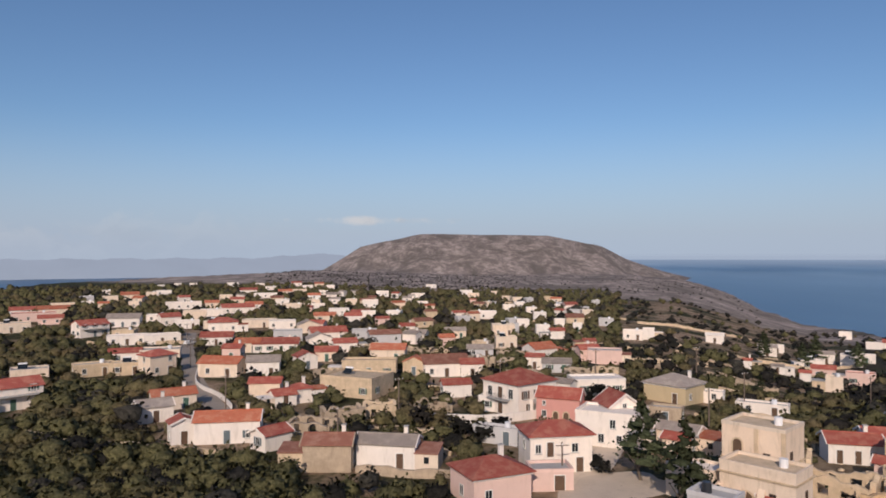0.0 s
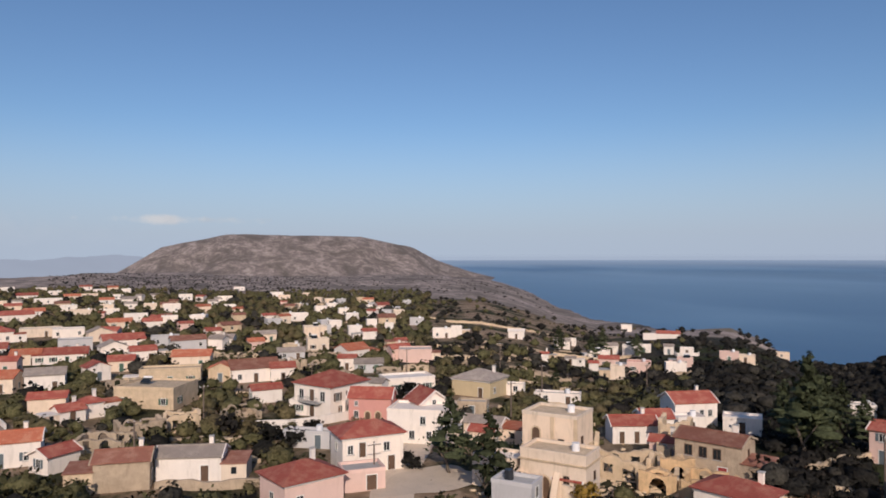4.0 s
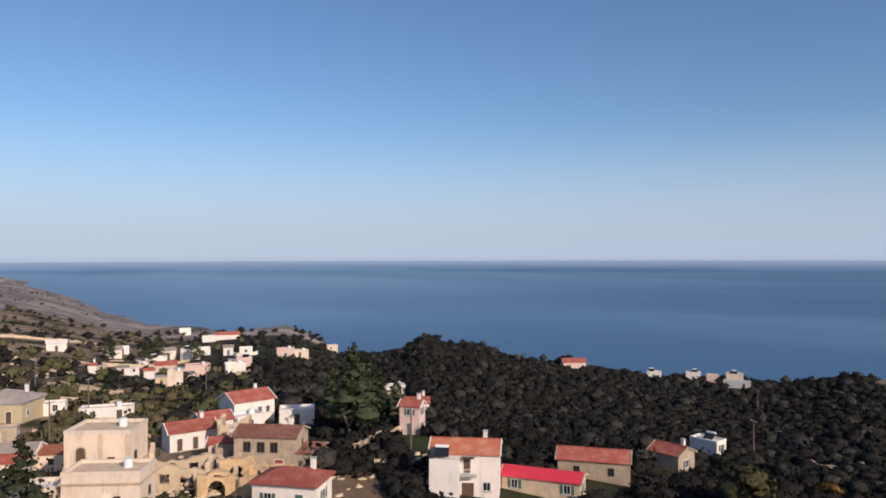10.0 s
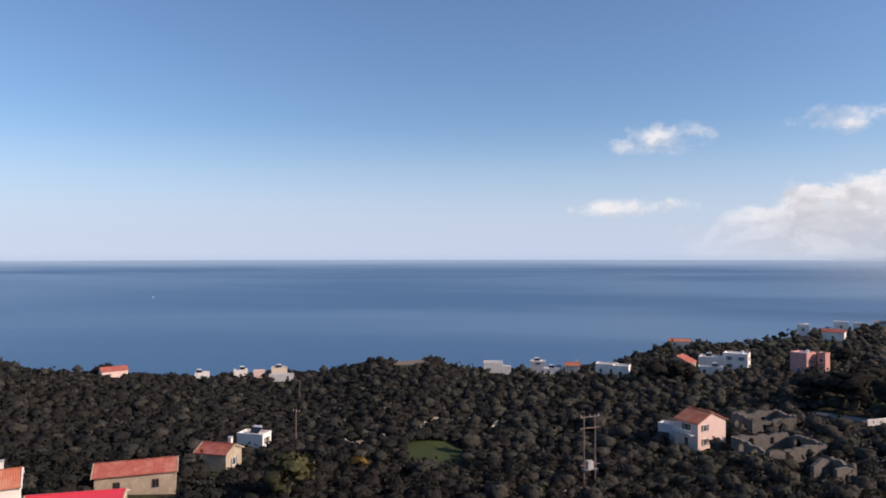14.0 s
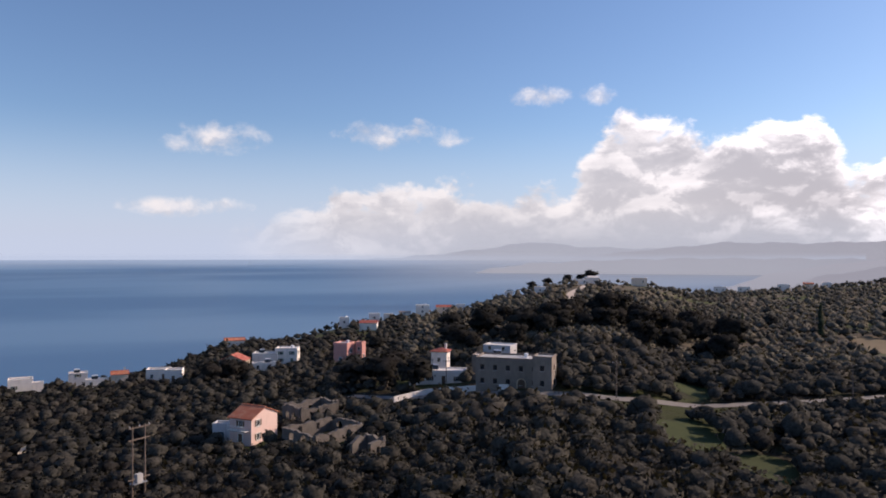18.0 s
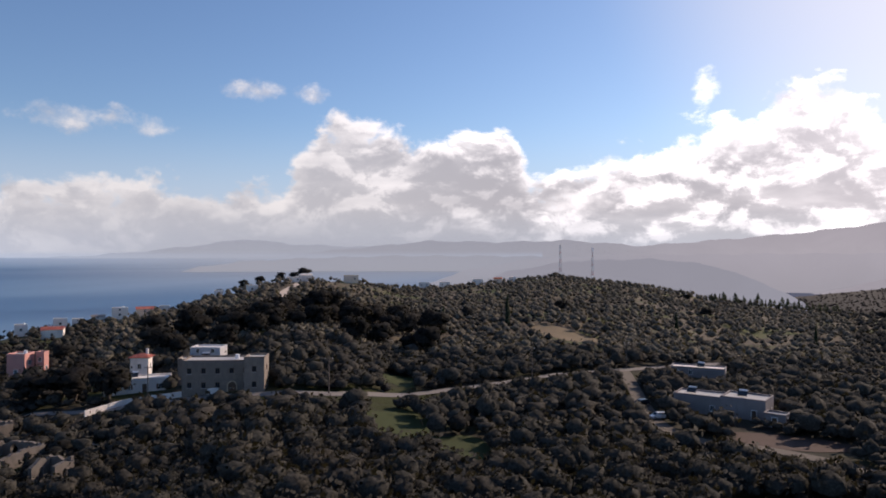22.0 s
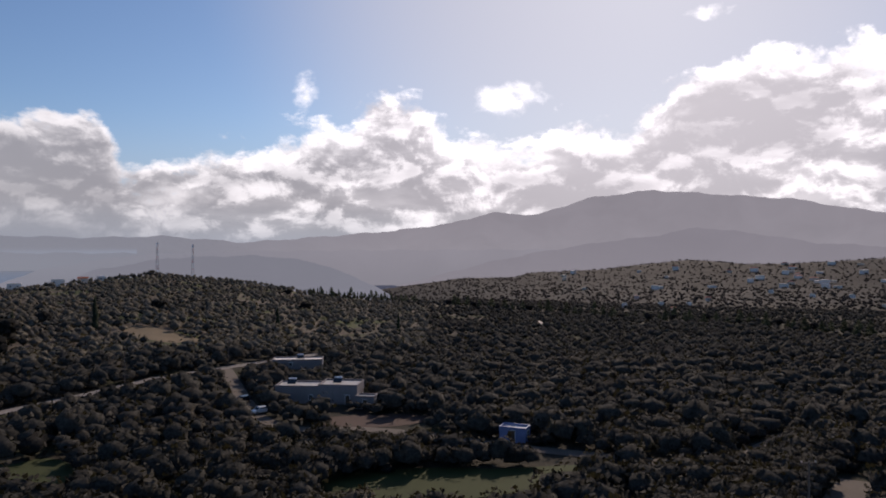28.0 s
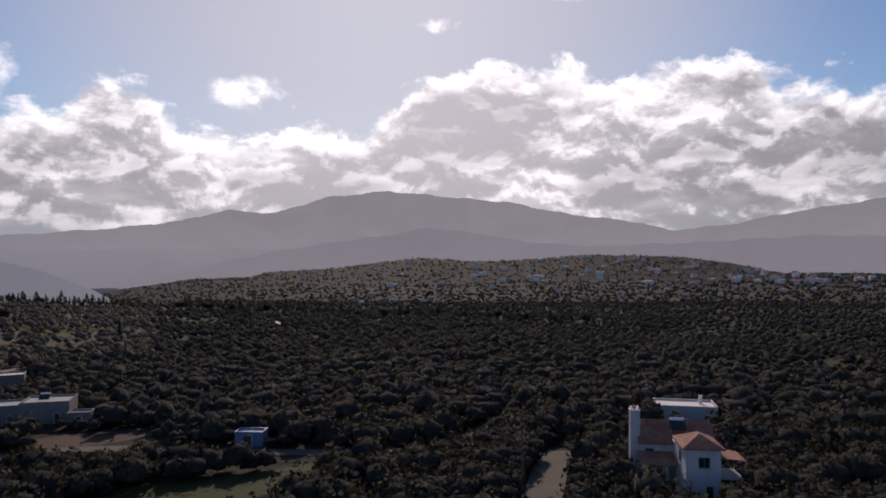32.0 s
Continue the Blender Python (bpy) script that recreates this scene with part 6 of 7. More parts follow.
house(31.5, 88.6, 6.2, 4.2, 3.7, -43, "flat", "c", "l", 2, label="low cream wing beside the church", openings=((0, -1, 0.0, 1.0, 2.1, "door"), (0, 1.4, 1.2, 0.7, 0.9, "old")))
house(33.8, 83.6, 4.0, 3.0, 2.6, -43, "flat", "c", "s", 2, label="low cream outbuilding below the church", openings=((0, 0, 1.1, 0.6, 0.6, "old"),))
house(61.4, 85.0, 9.0, 5.4, 4.7, -56, "gable", "s", "b", 2, label="weathered stone house with three shuttered windows and a red door", rise=0.9,
      openings=((0, -2.6, 2.6, 0.95, 1.3, "old"), (0, -0.6, 2.6, 0.95, 1.3, "old"), (0, 1.3, 2.6, 0.95, 1.3, "old"), (0, 2.0, 0.1, 1.2, 1.5, "red_door"), (1, 0, 2.3, 0.5, 1.6, "old")))
house(59.9, 104.6, 7.4, 4.8, 3.1, -14, "gable", "w", "r", 2, label="white cottage with a red tiled roof and dark doors", extra="chim",
      openings=((0, -2.2, 0.2, 0.8, 1.9, "door"), (0, 0.2, 0.2, 0.8, 1.9, "door"), (0, 2.2, 0.9, 0.8, 1.1, "pane")))
house(65.6, 107.0, 5.2, 4.6, 3.5, -14, "gable", "w", "r", 2, label="white cottage wing with a red tiled roof", openings=((0, -1, 0.1, 0.9, 2.0, "door"), (0, 1.2, 0.9, 0.7, 1.0, "pane")))
house(77.7, 115.3, 8.0, 6.4, 4.6, -8, "gable", "w", "r", 2, label="white two-storey house with a red gable roof and chimney", extra="chim",
      openings=((0, 1.0, 2.2, 0.7, 1.1, "pane"), (0, 2.6, 2.2, 0.7, 1.1, "pane"), (3, 0, 2.4, 0.8, 1.0, "pane"), (0, -2, 0.1, 1.0, 2.1, "door")))
house(73.0, 108.5, 5.0, 3.4, 2.6, -8, "flat", "w", "l", 2, label="low white flat-roofed wing")
white_house = house(75.3, 60.5, 9.0, 5.6, 5.5, -56, "gable", "w", "o", 2, label="white two-storey house with an orange roof and solar heater", extra="chim", rise=1.2,
                    openings=((0, -2.8, 3.2, 0.9, 1.0, "pane"), (0, 0.3, 3.0, 0.9, 2.0, "door"), (0, -2.7, 0.3, 1.2, 1.1, "pane"), (0, 0.4, 0.0, 1.6, 1.7, "door"), (0, 2.9, 0.8, 0.9, 1.0, "pane"), (1, 1, 3.2, 0.8, 1.0, "pane")))
terrace = part("terrace", boxes("terrace", WHITE, (-4.5, -4.4, -2.0, -0.6, -2.82, 5.1)), white_house)
solar_heater(terrace, -3.0, -3.2, 5.1)
part("water_tank", tube("water_tank", DARKMETAL, 0.55, 0.5, 1.0), terrace, m=pose(-4.3, -3.5, 5.1))
small_balcony = part("balcony", boxes("balcony", CONCRETE, (-0.5, -3.9, 2.75, 1.6, -2.82, 2.9)), white_house)
part("railing", boxes("railing", FRAMEWHITE, (-0.5, -3.9, 3.75, 1.6, -3.85, 3.8), *[(-0.5 + 0.22 * i, -3.89, 2.9, -0.46 + 0.22 * i, -3.86, 3.75) for i in range(10)]), small_balcony)
part("awning", boxes("awning", WOOD, (-0.4, -3.7, 5.05, 1.3, -2.82, 5.12)), white_house)
house(98.9, 54.1, 10.7, 5.3, 3.1, -65, "gable", "s", "r", 2, label="old stone house with a dull red roof and broken end wall", openings=((0, 2.6, 1.0, 0.8, 1.1, "old"), (0, -2.5, 1.0, 0.8, 1.1, "old")))
house(26.5, 113.2, 9.4, 6.6, 5.1, -27, "flat", "w", "l", 2, label="white two-storey house with a flat terrace roof",
      openings=((0, -3, 0.1, 1.0, 2.1, "door"), (0, -0.6, 0.9, 0.8, 1.2, "pane"), (0, 2.2, 0.9, 0.8, 1.2, "pane"), (0, 1.2, 3.2, 0.8, 1.2, "pane"), (1, 0, 3.2, 0.8, 1.2, "pane"), (3, 0.8, 3.0, 0.8, 1.2, "pane")))
house(28.6, 117.4, 5.6, 5.2, 5.6, 14, "gend", "w", "r", 2, label="white upper house with a steep red gable", rise=1.8, openings=((0, 0, 4.6, 0.6, 1.3, "pane"),))
house(21.3, 129.5, 7.8, 4.4, 4.4, -22, "gable", "p", "r", 2, label="deep pink house with white arched windows", rise=1.4,
      openings=((0, -2.5, 0.9, 0.75, 1.1, "pane"), (0, -0.4, 0.2, 0.9, 1.7, "arch"), (0, 1.5, 0.2, 0.9, 1.7, "arch"), (0, -2.5, 3.0, 0.5, 0.7, "pane"), (1, 0, 0.9, 0.7, 1.1, "pane")))
big = house(14.8, 138.5, 10.2, 9.6, 5.9, 39, "hip", "w", "r", 2, label="large white two-storey house with a red hip roof", rise=2.3,
            openings=((3, -2.8, 3.2, 1.1, 1.7, "pane"), (3, 0, 3.0, 1.2, 2.1, "door"), (3, 2.8, 3.2, 1.1, 1.7, "pane"), (3, 0, 0.1, 1.2, 2.1, "door"), (3, -2.8, 0.8, 1.0, 1.4, "shut"),
                      (0, -3.2, 3.2, 0.9, 1.5, "shut"), (0, 0, 3.2, 0.9, 1.5, "shut"), (0, 3.2, 3.2, 0.9, 1.5, "shut"), (0, -2, 0.8, 0.9, 1.4, "shut"), (0, 2.4, 0.8, 0.9, 1.4, "shut")))
deck = part("balcony", boxes("balcony", CONCRETE, (-6.3, -2.6, 2.75, -5.12, 2.6, 2.92)), big)
part("railing", boxes("railing", DARKMETAL, (-6.3, -2.6, 3.85, -6.25, 2.6, 3.9), *[(-6.29, -2.55 + 0.42 * i, 2.92, -6.26, -2.5 + 0.42 * i, 3.85) for i in range(13)]), deck)
house(141.2, -98.0, 15.7, 7.8, 6.7, -137, "flat", "n", "f", 1, label="large old stone manor with rows of small windows",
      openings=tuple((0, -6.2 + 3.1 * i, z, 0.8, 1.1, "old") for i in range(5) for z in (1.0, 4.2)) + ((0, 3.2, 0.0, 1.8, 2.3, "arch"),))
house(131.1, -100.2, 4.4, 5.4, 7.2, -139, "flat", "n", "f", 1, label="stone end tower of the manor",
      openings=((0, 0, 1.0, 0.8, 1.1, "old"), (0, 0, 4.4, 0.8, 1.1, "old"), (1, 0, 4.4, 0.8, 1.1, "old"), (1, 0, 1.0, 0.8, 1.1, "old")))


def infill():
    """Sheds and small houses packed between the others in the old village."""
    kinds = (("gable", "w", "r"), ("gable", "c", "o"), ("flat", "w", "l"), ("flat", "c", "f"), ("gable", "t", "b"), ("flat", "t", "f"), ("gable", "w", "k"), ("gable", "e", "r"), ("flat", "g", "f"))
    rnd, made, tries = random.Random(17), 0, 0
    while made < 62 and tries < 3000:
        tries += 1
        b, r = rnd.uniform(-27, 13), rnd.uniform(150, 520)
        x, y = r * math.sin(radians(b)), r * math.cos(radians(b))
        if b < -17 and r < 235:
            continue
        w = rnd.uniform(4, 8.5)
        if any((x - q[0]) ** 2 + (y - q[1]) ** 2 < (q[2] + w * 0.45) ** 2 for q in FOOTPRINTS.get((int(x // 12), int(y // 12)), ())):
            continue
        roof, wall, top = rnd.choice(kinds)
        house(round(x, 1), round(y, 1), round(w, 1), round(w * rnd.uniform(0.6, 0.9), 1), round(rnd.uniform(2.5, 3.6), 1), round(-b + rnd.uniform(-35, 35)), roof, wall, top, 1 if r < 300 else 0)
        made += 1


infill()


def clear_of(x, y, reach, own):
    return all((x - q[0]) ** 2 + (y - q[1]) ** 2 > (q[2] + reach) ** 2 for q in FOOTPRINTS.get((int(x // 12), int(y // 12)), ()) if (q[0] - own[0]) ** 2 + (q[1] - own[1]) ** 2 > 1.0)


def yards():
    """Lean-to rooms, yard walls and roofless ruins between the village houses."""
    rnd = random.Random(23)
    for ob, x, y, w, d, h, rot, wall, detail in HOUSES:
        b, r = math.degrees(math.atan2(x, y)), math.hypot(x, y)
        if not (-30 < b < 40 and 60 < r < 300 and detail):
            continue
        turn = Matrix.Rotation(radians(rot), 3, "Z")
        if rnd.random() < 0.4:
            side = rnd.choice((-1, 1))
            aw, ad, ah = round(rnd.uniform(2.2, 4.2), 1), round(min(d, rnd.uniform(2.4, 4.5)), 1), round(min(h - 0.4, rnd.uniform(2.1, 2.9)), 1)
            off = side * (w / 2 + aw / 2 + 0.003)
            spot = turn @ Vector((off, -d / 2 + ad / 2, 0))
            if clear_of(x + spot.x, y + spot.y, aw * 0.4, (x, y)):
                skin = WALLS[rnd.choice((wall, wall, "t", "c"))][0]
                room = part("annex", boxes("annex", skin, (-aw / 2, -ad / 2, -1.6, aw / 2, ad / 2, ah)), ob, m=pose(off, -d / 2 + ad / 2, 0))
                top = rnd.choice((CONCRETE, CONCRETE, WHITE, ORANGETILE, BROWNTILE))
                part("annex_roof", boxes("annex_roof", top, (-aw / 2 - 0.15, -ad / 2 - 0.2, 0, aw / 2 + 0.1, ad / 2 + 0.1, 0.16)), room, m=pose(0, 0, ah + (0.3 if top in (ORANGETILE, BROWNTILE) else 0.003), rnd.choice((5, 7)) if top in (ORANGETILE, BROWNTILE) else 0))
                part("annex_window", boxes("annex_window", GLASS, (-0.35, -ad / 2 - 0.02, 0.9, 0.35, -ad / 2 + 0.1, 1.8)), room)
                claim(x + spot.x, y + spot.y, aw * 0.6)
        if rnd.random() < 0.55:
            deep, wide = rnd.uniform(2.5, 5.0), w / 2 + rnd.uniform(0.0, 2.0)
            line = [(-wide, -d / 2 - 0.3), (-wide, -d / 2 - deep), (wide, -d / 2 - deep), (wide, -d / 2 - 0.3)]
            line = [(turn @ Vector((p[0], p[1], 0))) for p in line]
            if all(clear_of(x + p.x, y + p.y, 0.6, (x, y)) for p in line):
                mat, text = rnd.choice(((PALESTONE, "low pale stone yard wall"), (WHITE, "low whitewashed yard wall"), (STONE, "low rubble stone yard wall"), (PALESTONE, "low pale stone yard wall")))
                stone_wall([(x + p.x, y + p.y) for p in line], rnd.uniform(0.7, 1.5), mat, text, rnd.randint(0, 999), 0.35, 0.12 if mat is WHITE else 0.4)
    made, tries = 0, 0
    while made < 18 and tries < 900:
        tries += 1
        b, r = rnd.uniform(-15, 14), rnd.uniform(96, 220)
        x, y, w = r * math.sin(radians(b)), r * math.cos(radians(b)), rnd.uniform(4.5, 9)
        if not clear_of(x, y, w * 0.5, (1e6, 0)):
            continue
        mat, text = rnd.choice(((PALESTONE, "roofless pale stone ruin with broken walls"), (STONE, "roofless rubble stone ruin with broken walls"), (STONE, "crumbling stone ruin with broken walls")))
        ruin(round(x, 1), round(y, 1), round(w, 1), round(w * rnd.uniform(0.55, 0.85), 1), round(rnd.uniform(1.4, 3.0), 1), round(-b + rnd.uniform(-30, 30)), mat, text, rnd.randint(0, 999), 0.55, rnd.choice(((), (0,), (1,))))
        made += 1
    made, tries = 0, 0
    while made < 60 and tries < 900:
        tries += 1
        b, r = rnd.uniform(-24, 26), rnd.uniform(100, 300)
        x, y, a, n = r * math.sin(radians(b)), r * math.cos(radians(b)), radians(-b + rnd.gauss(0, 35)), rnd.uniform(5, 16)
        line = [(x + math.cos(a) * n * u, y + math.sin(a) * n * u + 0.8 * math.sin(4 * u)) for u in (0, 0.33, 0.67, 1)]
        if all(clear_of(px, py, 0.5, (1e6, 0)) for px, py in line):
            mat = rnd.choice((PALESTONE, STONE, STONE))
            stone_wall(line, rnd.uniform(0.6, 1.3), mat, "dry stone terrace wall between village plots", rnd.randint(0, 999), 0.5, 0.5)
            made += 1


yards()


# ---- plants ----
PICK = random.Random(11)
RNG = np.random.default_rng(7)
ICO_V, ICO_F = None, None


def icosphere():
    bm = bmesh.new()
    bmesh.ops.create_icosphere(bm, subdivisions=1, radius=1.0)
    bm.verts.index_update()
    v = np.array([w.co[:] for w in bm.verts])
    f = np.array([[w.index for w in q.verts] for q in bm.faces])
    bm.free()
    return v, f


ICO_V, ICO_F = icosphere()
OCT_V = np.array([(1, 0, 0), (-1, 0, 0), (0, 1, 0), (0, -1, 0), (0, 0, 1), (0, 0, -1)], float)
OCT_F = np.array([(0, 2, 4), (2, 1, 4), (1, 3, 4), (3, 0, 4), (2, 0, 5), (1, 2, 5), (3, 1, 5), (0, 3, 5)])


def crown(clumps, leaves, leaf, rx, rz, shape="round", core=0.6, plain_core=False):
    """Arrays of a crown standing on z = 0: uneven clumps with loose leaves. Returns vertices, triangles and soft normals."""
    vs, fs, ns, n = [], [], [], 0
    body_v, body_f = (OCT_V, OCT_F) if plain_core else (ICO_V, ICO_F)
    for i in range(clumps):
        if shape == "cone":
            u = (i + 0.5) / clumps
            ring = rx * (1.0 - u ** 1.5 * 0.9) * (0.5 + 0.6 * RNG.random())
            a = RNG.random() * 6.283
            c = np.array([ring * 0.6 * math.cos(a), ring * 0.6 * math.sin(a), 2 * rz * u])
            size = np.array([max(0.25, ring * 0.62)] * 2 + [max(0.25, rz * 0.14)])
        elif shape == "column":
            u = (i + 0.5) / clumps
            c = np.array([RNG.normal() * 0.1 * rx, RNG.normal() * 0.1 * rx, 2 * rz * u])
            size = np.array([rx * (1.0 - 0.75 * u ** 1.8) * RNG.uniform(0.85, 1.1)] * 2 + [rz * 0.28])
        else:
            d = RNG.normal(size=3)
            d /= np.linalg.norm(d)
            c = d * np.array([rx, rx, rz]) * RNG.uniform(0.35, 0.8)
            c[2] = c[2] + rz * 0.95
            size = np.array([rx, rx, rz * 0.9]) * RNG.uniform(0.26, 0.5)
        v = body_v * (1 + 0.13 * RNG.normal(size=(len(body_v), 1))) * size * core + c
        vs.append(v)
        fs.append(body_f + n)
        ns.append(body_v * 0.45 + (v - [0, 0, rz * 0.2]) / [rx, rx, rz])
        n += len(v)
        k = max(1, leaves // clumps)
        d = RNG.normal(size=(k, 3))
        d /= np.linalg.norm(d, axis=1, keepdims=True)
        p = c + d * size * RNG.uniform(0.8, 1.28, (k, 1))
        a = RNG.normal(size=(k, 3))
        a /= np.linalg.norm(a, axis=1, keepdims=True)
        b = np.cross(a, d + 0.5 * RNG.normal(size=(k, 3)))
        b /= np.linalg.norm(b, axis=1, keepdims=True) + 1e-6
        s = leaf * RNG.uniform(0.6, 1.4, (k, 1))
        vs.append(np.stack([p - a * s, p + b * s * 0.8, p + a * s, p - b * s * 0.8], 1).reshape(-1, 3))
        soft = d * 0.5 + (p - [0, 0, rz * 0.2]) / [rx, rx, rz] + 0.2 * RNG.normal(size=(k, 3))
        ns.append(np.repeat(soft, 4, axis=0))
        q = n + 4 * np.arange(k)[:, None]
        fs.append(np.concatenate([q + [0, 1, 2], q + [0, 2, 3]]))
        n += 4 * k
    nn = np.concatenate(ns)
    return np.concatenate(vs), np.concatenate(fs), nn / (np.linalg.norm(nn, axis=1, keepdims=True) + 1e-6)


def tri_mesh(name, verts, tris, mats, normals=None):
    data = bpy.data.meshes.new(name)
    data.vertices.add(len(verts))
    data.vertices.foreach_set("co", np.asarray(verts, np.float32).ravel())
    data.loops.add(len(tris) * 3)
    data.loops.foreach_set("vertex_index", np.asarray(tris, np.int32).ravel())
    data.polygons.add(len(tris))
    data.polygons.foreach_set("loop_start", np.arange(0, 3 * len(tris), 3, dtype=np.int32))
    for mat in mats:
        data.materials.append(mat)
    data.polygons.foreach_set("use_smooth", np.ones(len(tris), bool))
    data.update(calc_edges=True)
    if normals is not None:
        data.normals_split_custom_set_from_vertices(np.asarray(normals, np.float32))
    return data


def trunk_arrays(r, h, lean=0.15, limbs=3, sides=6):
    """A tapered, leaning trunk that forks into limbs."""
    vs, fs, n = [], [], 0

    def limb(p0, p1, r0, r1):
        nonlocal n
        axis = Vector(p1) - Vector(p0)
        q = axis.to_track_quat("Z", "Y").to_matrix()
        for p, rad in ((p0, r0), (p1, r1)):
            for i in range(sides):
                a = 6.2832 * i / sides
                vs.append(Vector(p) + q @ Vector((rad * math.cos(a), rad * math.sin(a), 0)))
        for i in range(sides):
            j = (i + 1) % sides
            fs.append((n + i, n + j, n + sides + j))
            fs.append((n + i, n + sides + j, n + sides + i))
        n += 2 * sides

    fork = (lean * h, -lean * h * 0.5, h * 0.55)
    limb((0, 0, -0.3), fork, r, r * 0.72)
    for i in range(limbs):
        a = 6.2832 * i / limbs + 0.5
        limb(fork, (fork[0] + 0.45 * h * math.cos(a), fork[1] + 0.45 * h * math.sin(a), h * 1.15), r * 0.55, r * 0.16)
    return np.array([tuple(v) for v in vs]), np.array(fs)


KINDS = {
    "olive": (OLIVE, "olive tree", "grey-green olive tree with a rounded crown", [crown(16, 320, 0.2, 2.3, 1.6, core=0.66) for _ in range(5)], (0.2, 1.7, 1.1)),
    "maquis": (MAQUIS, "shrub", "dense dark green evergreen shrub on the slope", [crown(16, 320, 0.2, 2.1, 1.4, core=0.66) for _ in range(5)], (0.1, 0.8, 0.1)),
    "pine": (PINE, "pine tree", "tall green pine tree with layered branches", [crown(42, 700, 0.22, 4.2, 4.3, "cone", core=0.6) for _ in range(3)], (0.26, 3.2, 1.9)),
    "cypress": (CYPRESS, "cypress tree", "slender dark cypress tree", [crown(10, 300, 0.13, 1.0, 4.0, "column", core=0.9) for _ in range(2)], (0.15, 1.2, 0.3)),
    "broad": (MAQUIS, "tree", "large broad dark green tree with a full crown", [crown(28, 420, 0.3, 4.2, 2.9, core=0.7) for _ in range(2)], (0.35, 2.6, 1.6)),
    "autumn": (AUTUMN, "tree", "small tree with yellow autumn leaves", [crown(16, 700, 0.18, 2.0, 1.7, plain_core=True) for _ in range(1)], (0.14, 1.5, 0.8)),
    "garden": (GARDEN, "tree", "leafy olive-brown garden tree in the sun", [crown(16, 320, 0.2, 2.3, 1.6, core=0.66) for _ in range(4)], (0.18, 1.5, 0.9)),
    "brown": (BROWNBUSH, "bush", "dry leafless brown bush", [crown(12, 600, 0.12, 1.8, 1.0, core=0.4, plain_core=True) for _ in range(2)], (0.08, 0.5, 0.1)),
}
for _key, (_mat, _cat, _label, _crowns, _trunk) in list(KINDS.items()):
    KINDS[_key] = (_cat, _label, [tri_mesh("crown", v, f, [_mat], nn) for v, f, nn in _crowns], tri_mesh("trunk", *trunk_arrays(_trunk[0], _trunk[1]), [BARK]), _trunk[2])
TREES = {"olive": "olive_tree", "maquis": "shrub", "pine": "pine_tree", "cypress": "cypress_tree", "broad": "tree", "autumn": "tree", "garden": "tree", "brown": "bush"}


def tree(kind, x, y, size=1.0, z=None):
    category, label, crowns, trunk, lift = KINDS[kind]
    z = float(ground_z(x, y)) if z is None else z
    ob = new(TREES[kind])
    ob.matrix_basis = pose(x, y, z - 0.05, 0, 0, PICK.uniform(0, 360)) @ Matrix.Diagonal((size, size, size * PICK.uniform(0.88, 1.12), 1))
    tagged(ob, label, category, "trees and shrubs")
    part("trunk", trunk, ob)
    part("crown", PICK.choice(crowns), ob, m=pose(0, 0, lift))
    return ob


def tuft(leaves, leaf, rx, rz, core=0.55, fine_core=False):
    """A small loose crown for the joined woods: a dark heart under many sprays of leaves."""
    body_v, body_f = (ICO_V, ICO_F) if fine_core else (OCT_V, OCT_F)
    heart = body_v * (1 + 0.15 * RNG.normal(size=(len(body_v), 1))) * [rx * core, rx * core, rz * core] + [0, 0, rz * 0.85]
    d = RNG.normal(size=(leaves, 3))
    d /= np.linalg.norm(d, axis=1, keepdims=True)
    d[:, 2] = np.where(d[:, 2] < -0.5, -d[:, 2], d[:, 2])
    p = d * [rx, rx, rz] * RNG.uniform(0.72, 1.0, (leaves, 1)) * (1 + 0.2 * np.sin(3 * np.arctan2(d[:, 1:2], d[:, 0:1]) + RNG.uniform(0, 6))) + [0, 0, rz * 0.9]
    a = RNG.normal(size=(leaves, 3))
    a /= np.linalg.norm(a, axis=1, keepdims=True)
    b = np.cross(a, d + 0.6 * RNG.normal(size=(leaves, 3)))
    b /= np.linalg.norm(b, axis=1, keepdims=True) + 1e-6
    size = leaf * RNG.uniform(0.6, 1.35, (leaves, 1))
    blades = np.stack([p - a * size, p + b * size * 0.7, p + a * size, p - b * size * 0.7], 1).reshape(-1, 3)
    q = len(heart) + 4 * np.arange(leaves)[:, None]
    soft = np.repeat(d + [0, 0, 0.5] + 0.25 * RNG.normal(size=(leaves, 3)), 4, axis=0)
    normals = np.concatenate([body_v + [0, 0, 0.3], soft])
    return (np.concatenate([heart, blades]), np.concatenate([body_f, q + [0, 1, 2], q + [0, 2, 3]]),
            normals / (np.linalg.norm(normals, axis=1, keepdims=True) + 1e-6))


LOW = {}
for _key, _size in {"olive": (2.6, 1.9), "maquis": (2.7, 1.7), "garden": (2.5, 1.8)}.items():
    LOW[_key] = [tuft(52, 0.36, *_size, core=0.76, fine_core=True) for _ in range(6)]
    LOW[_key + "_far"] = [tuft(14, 0.5, *_size, core=0.78, fine_core=True) for _ in range(8)]
    LOW[_key + "_distant"] = [tuft(6, 0.7, *_size, core=0.95) for _ in range(8)]


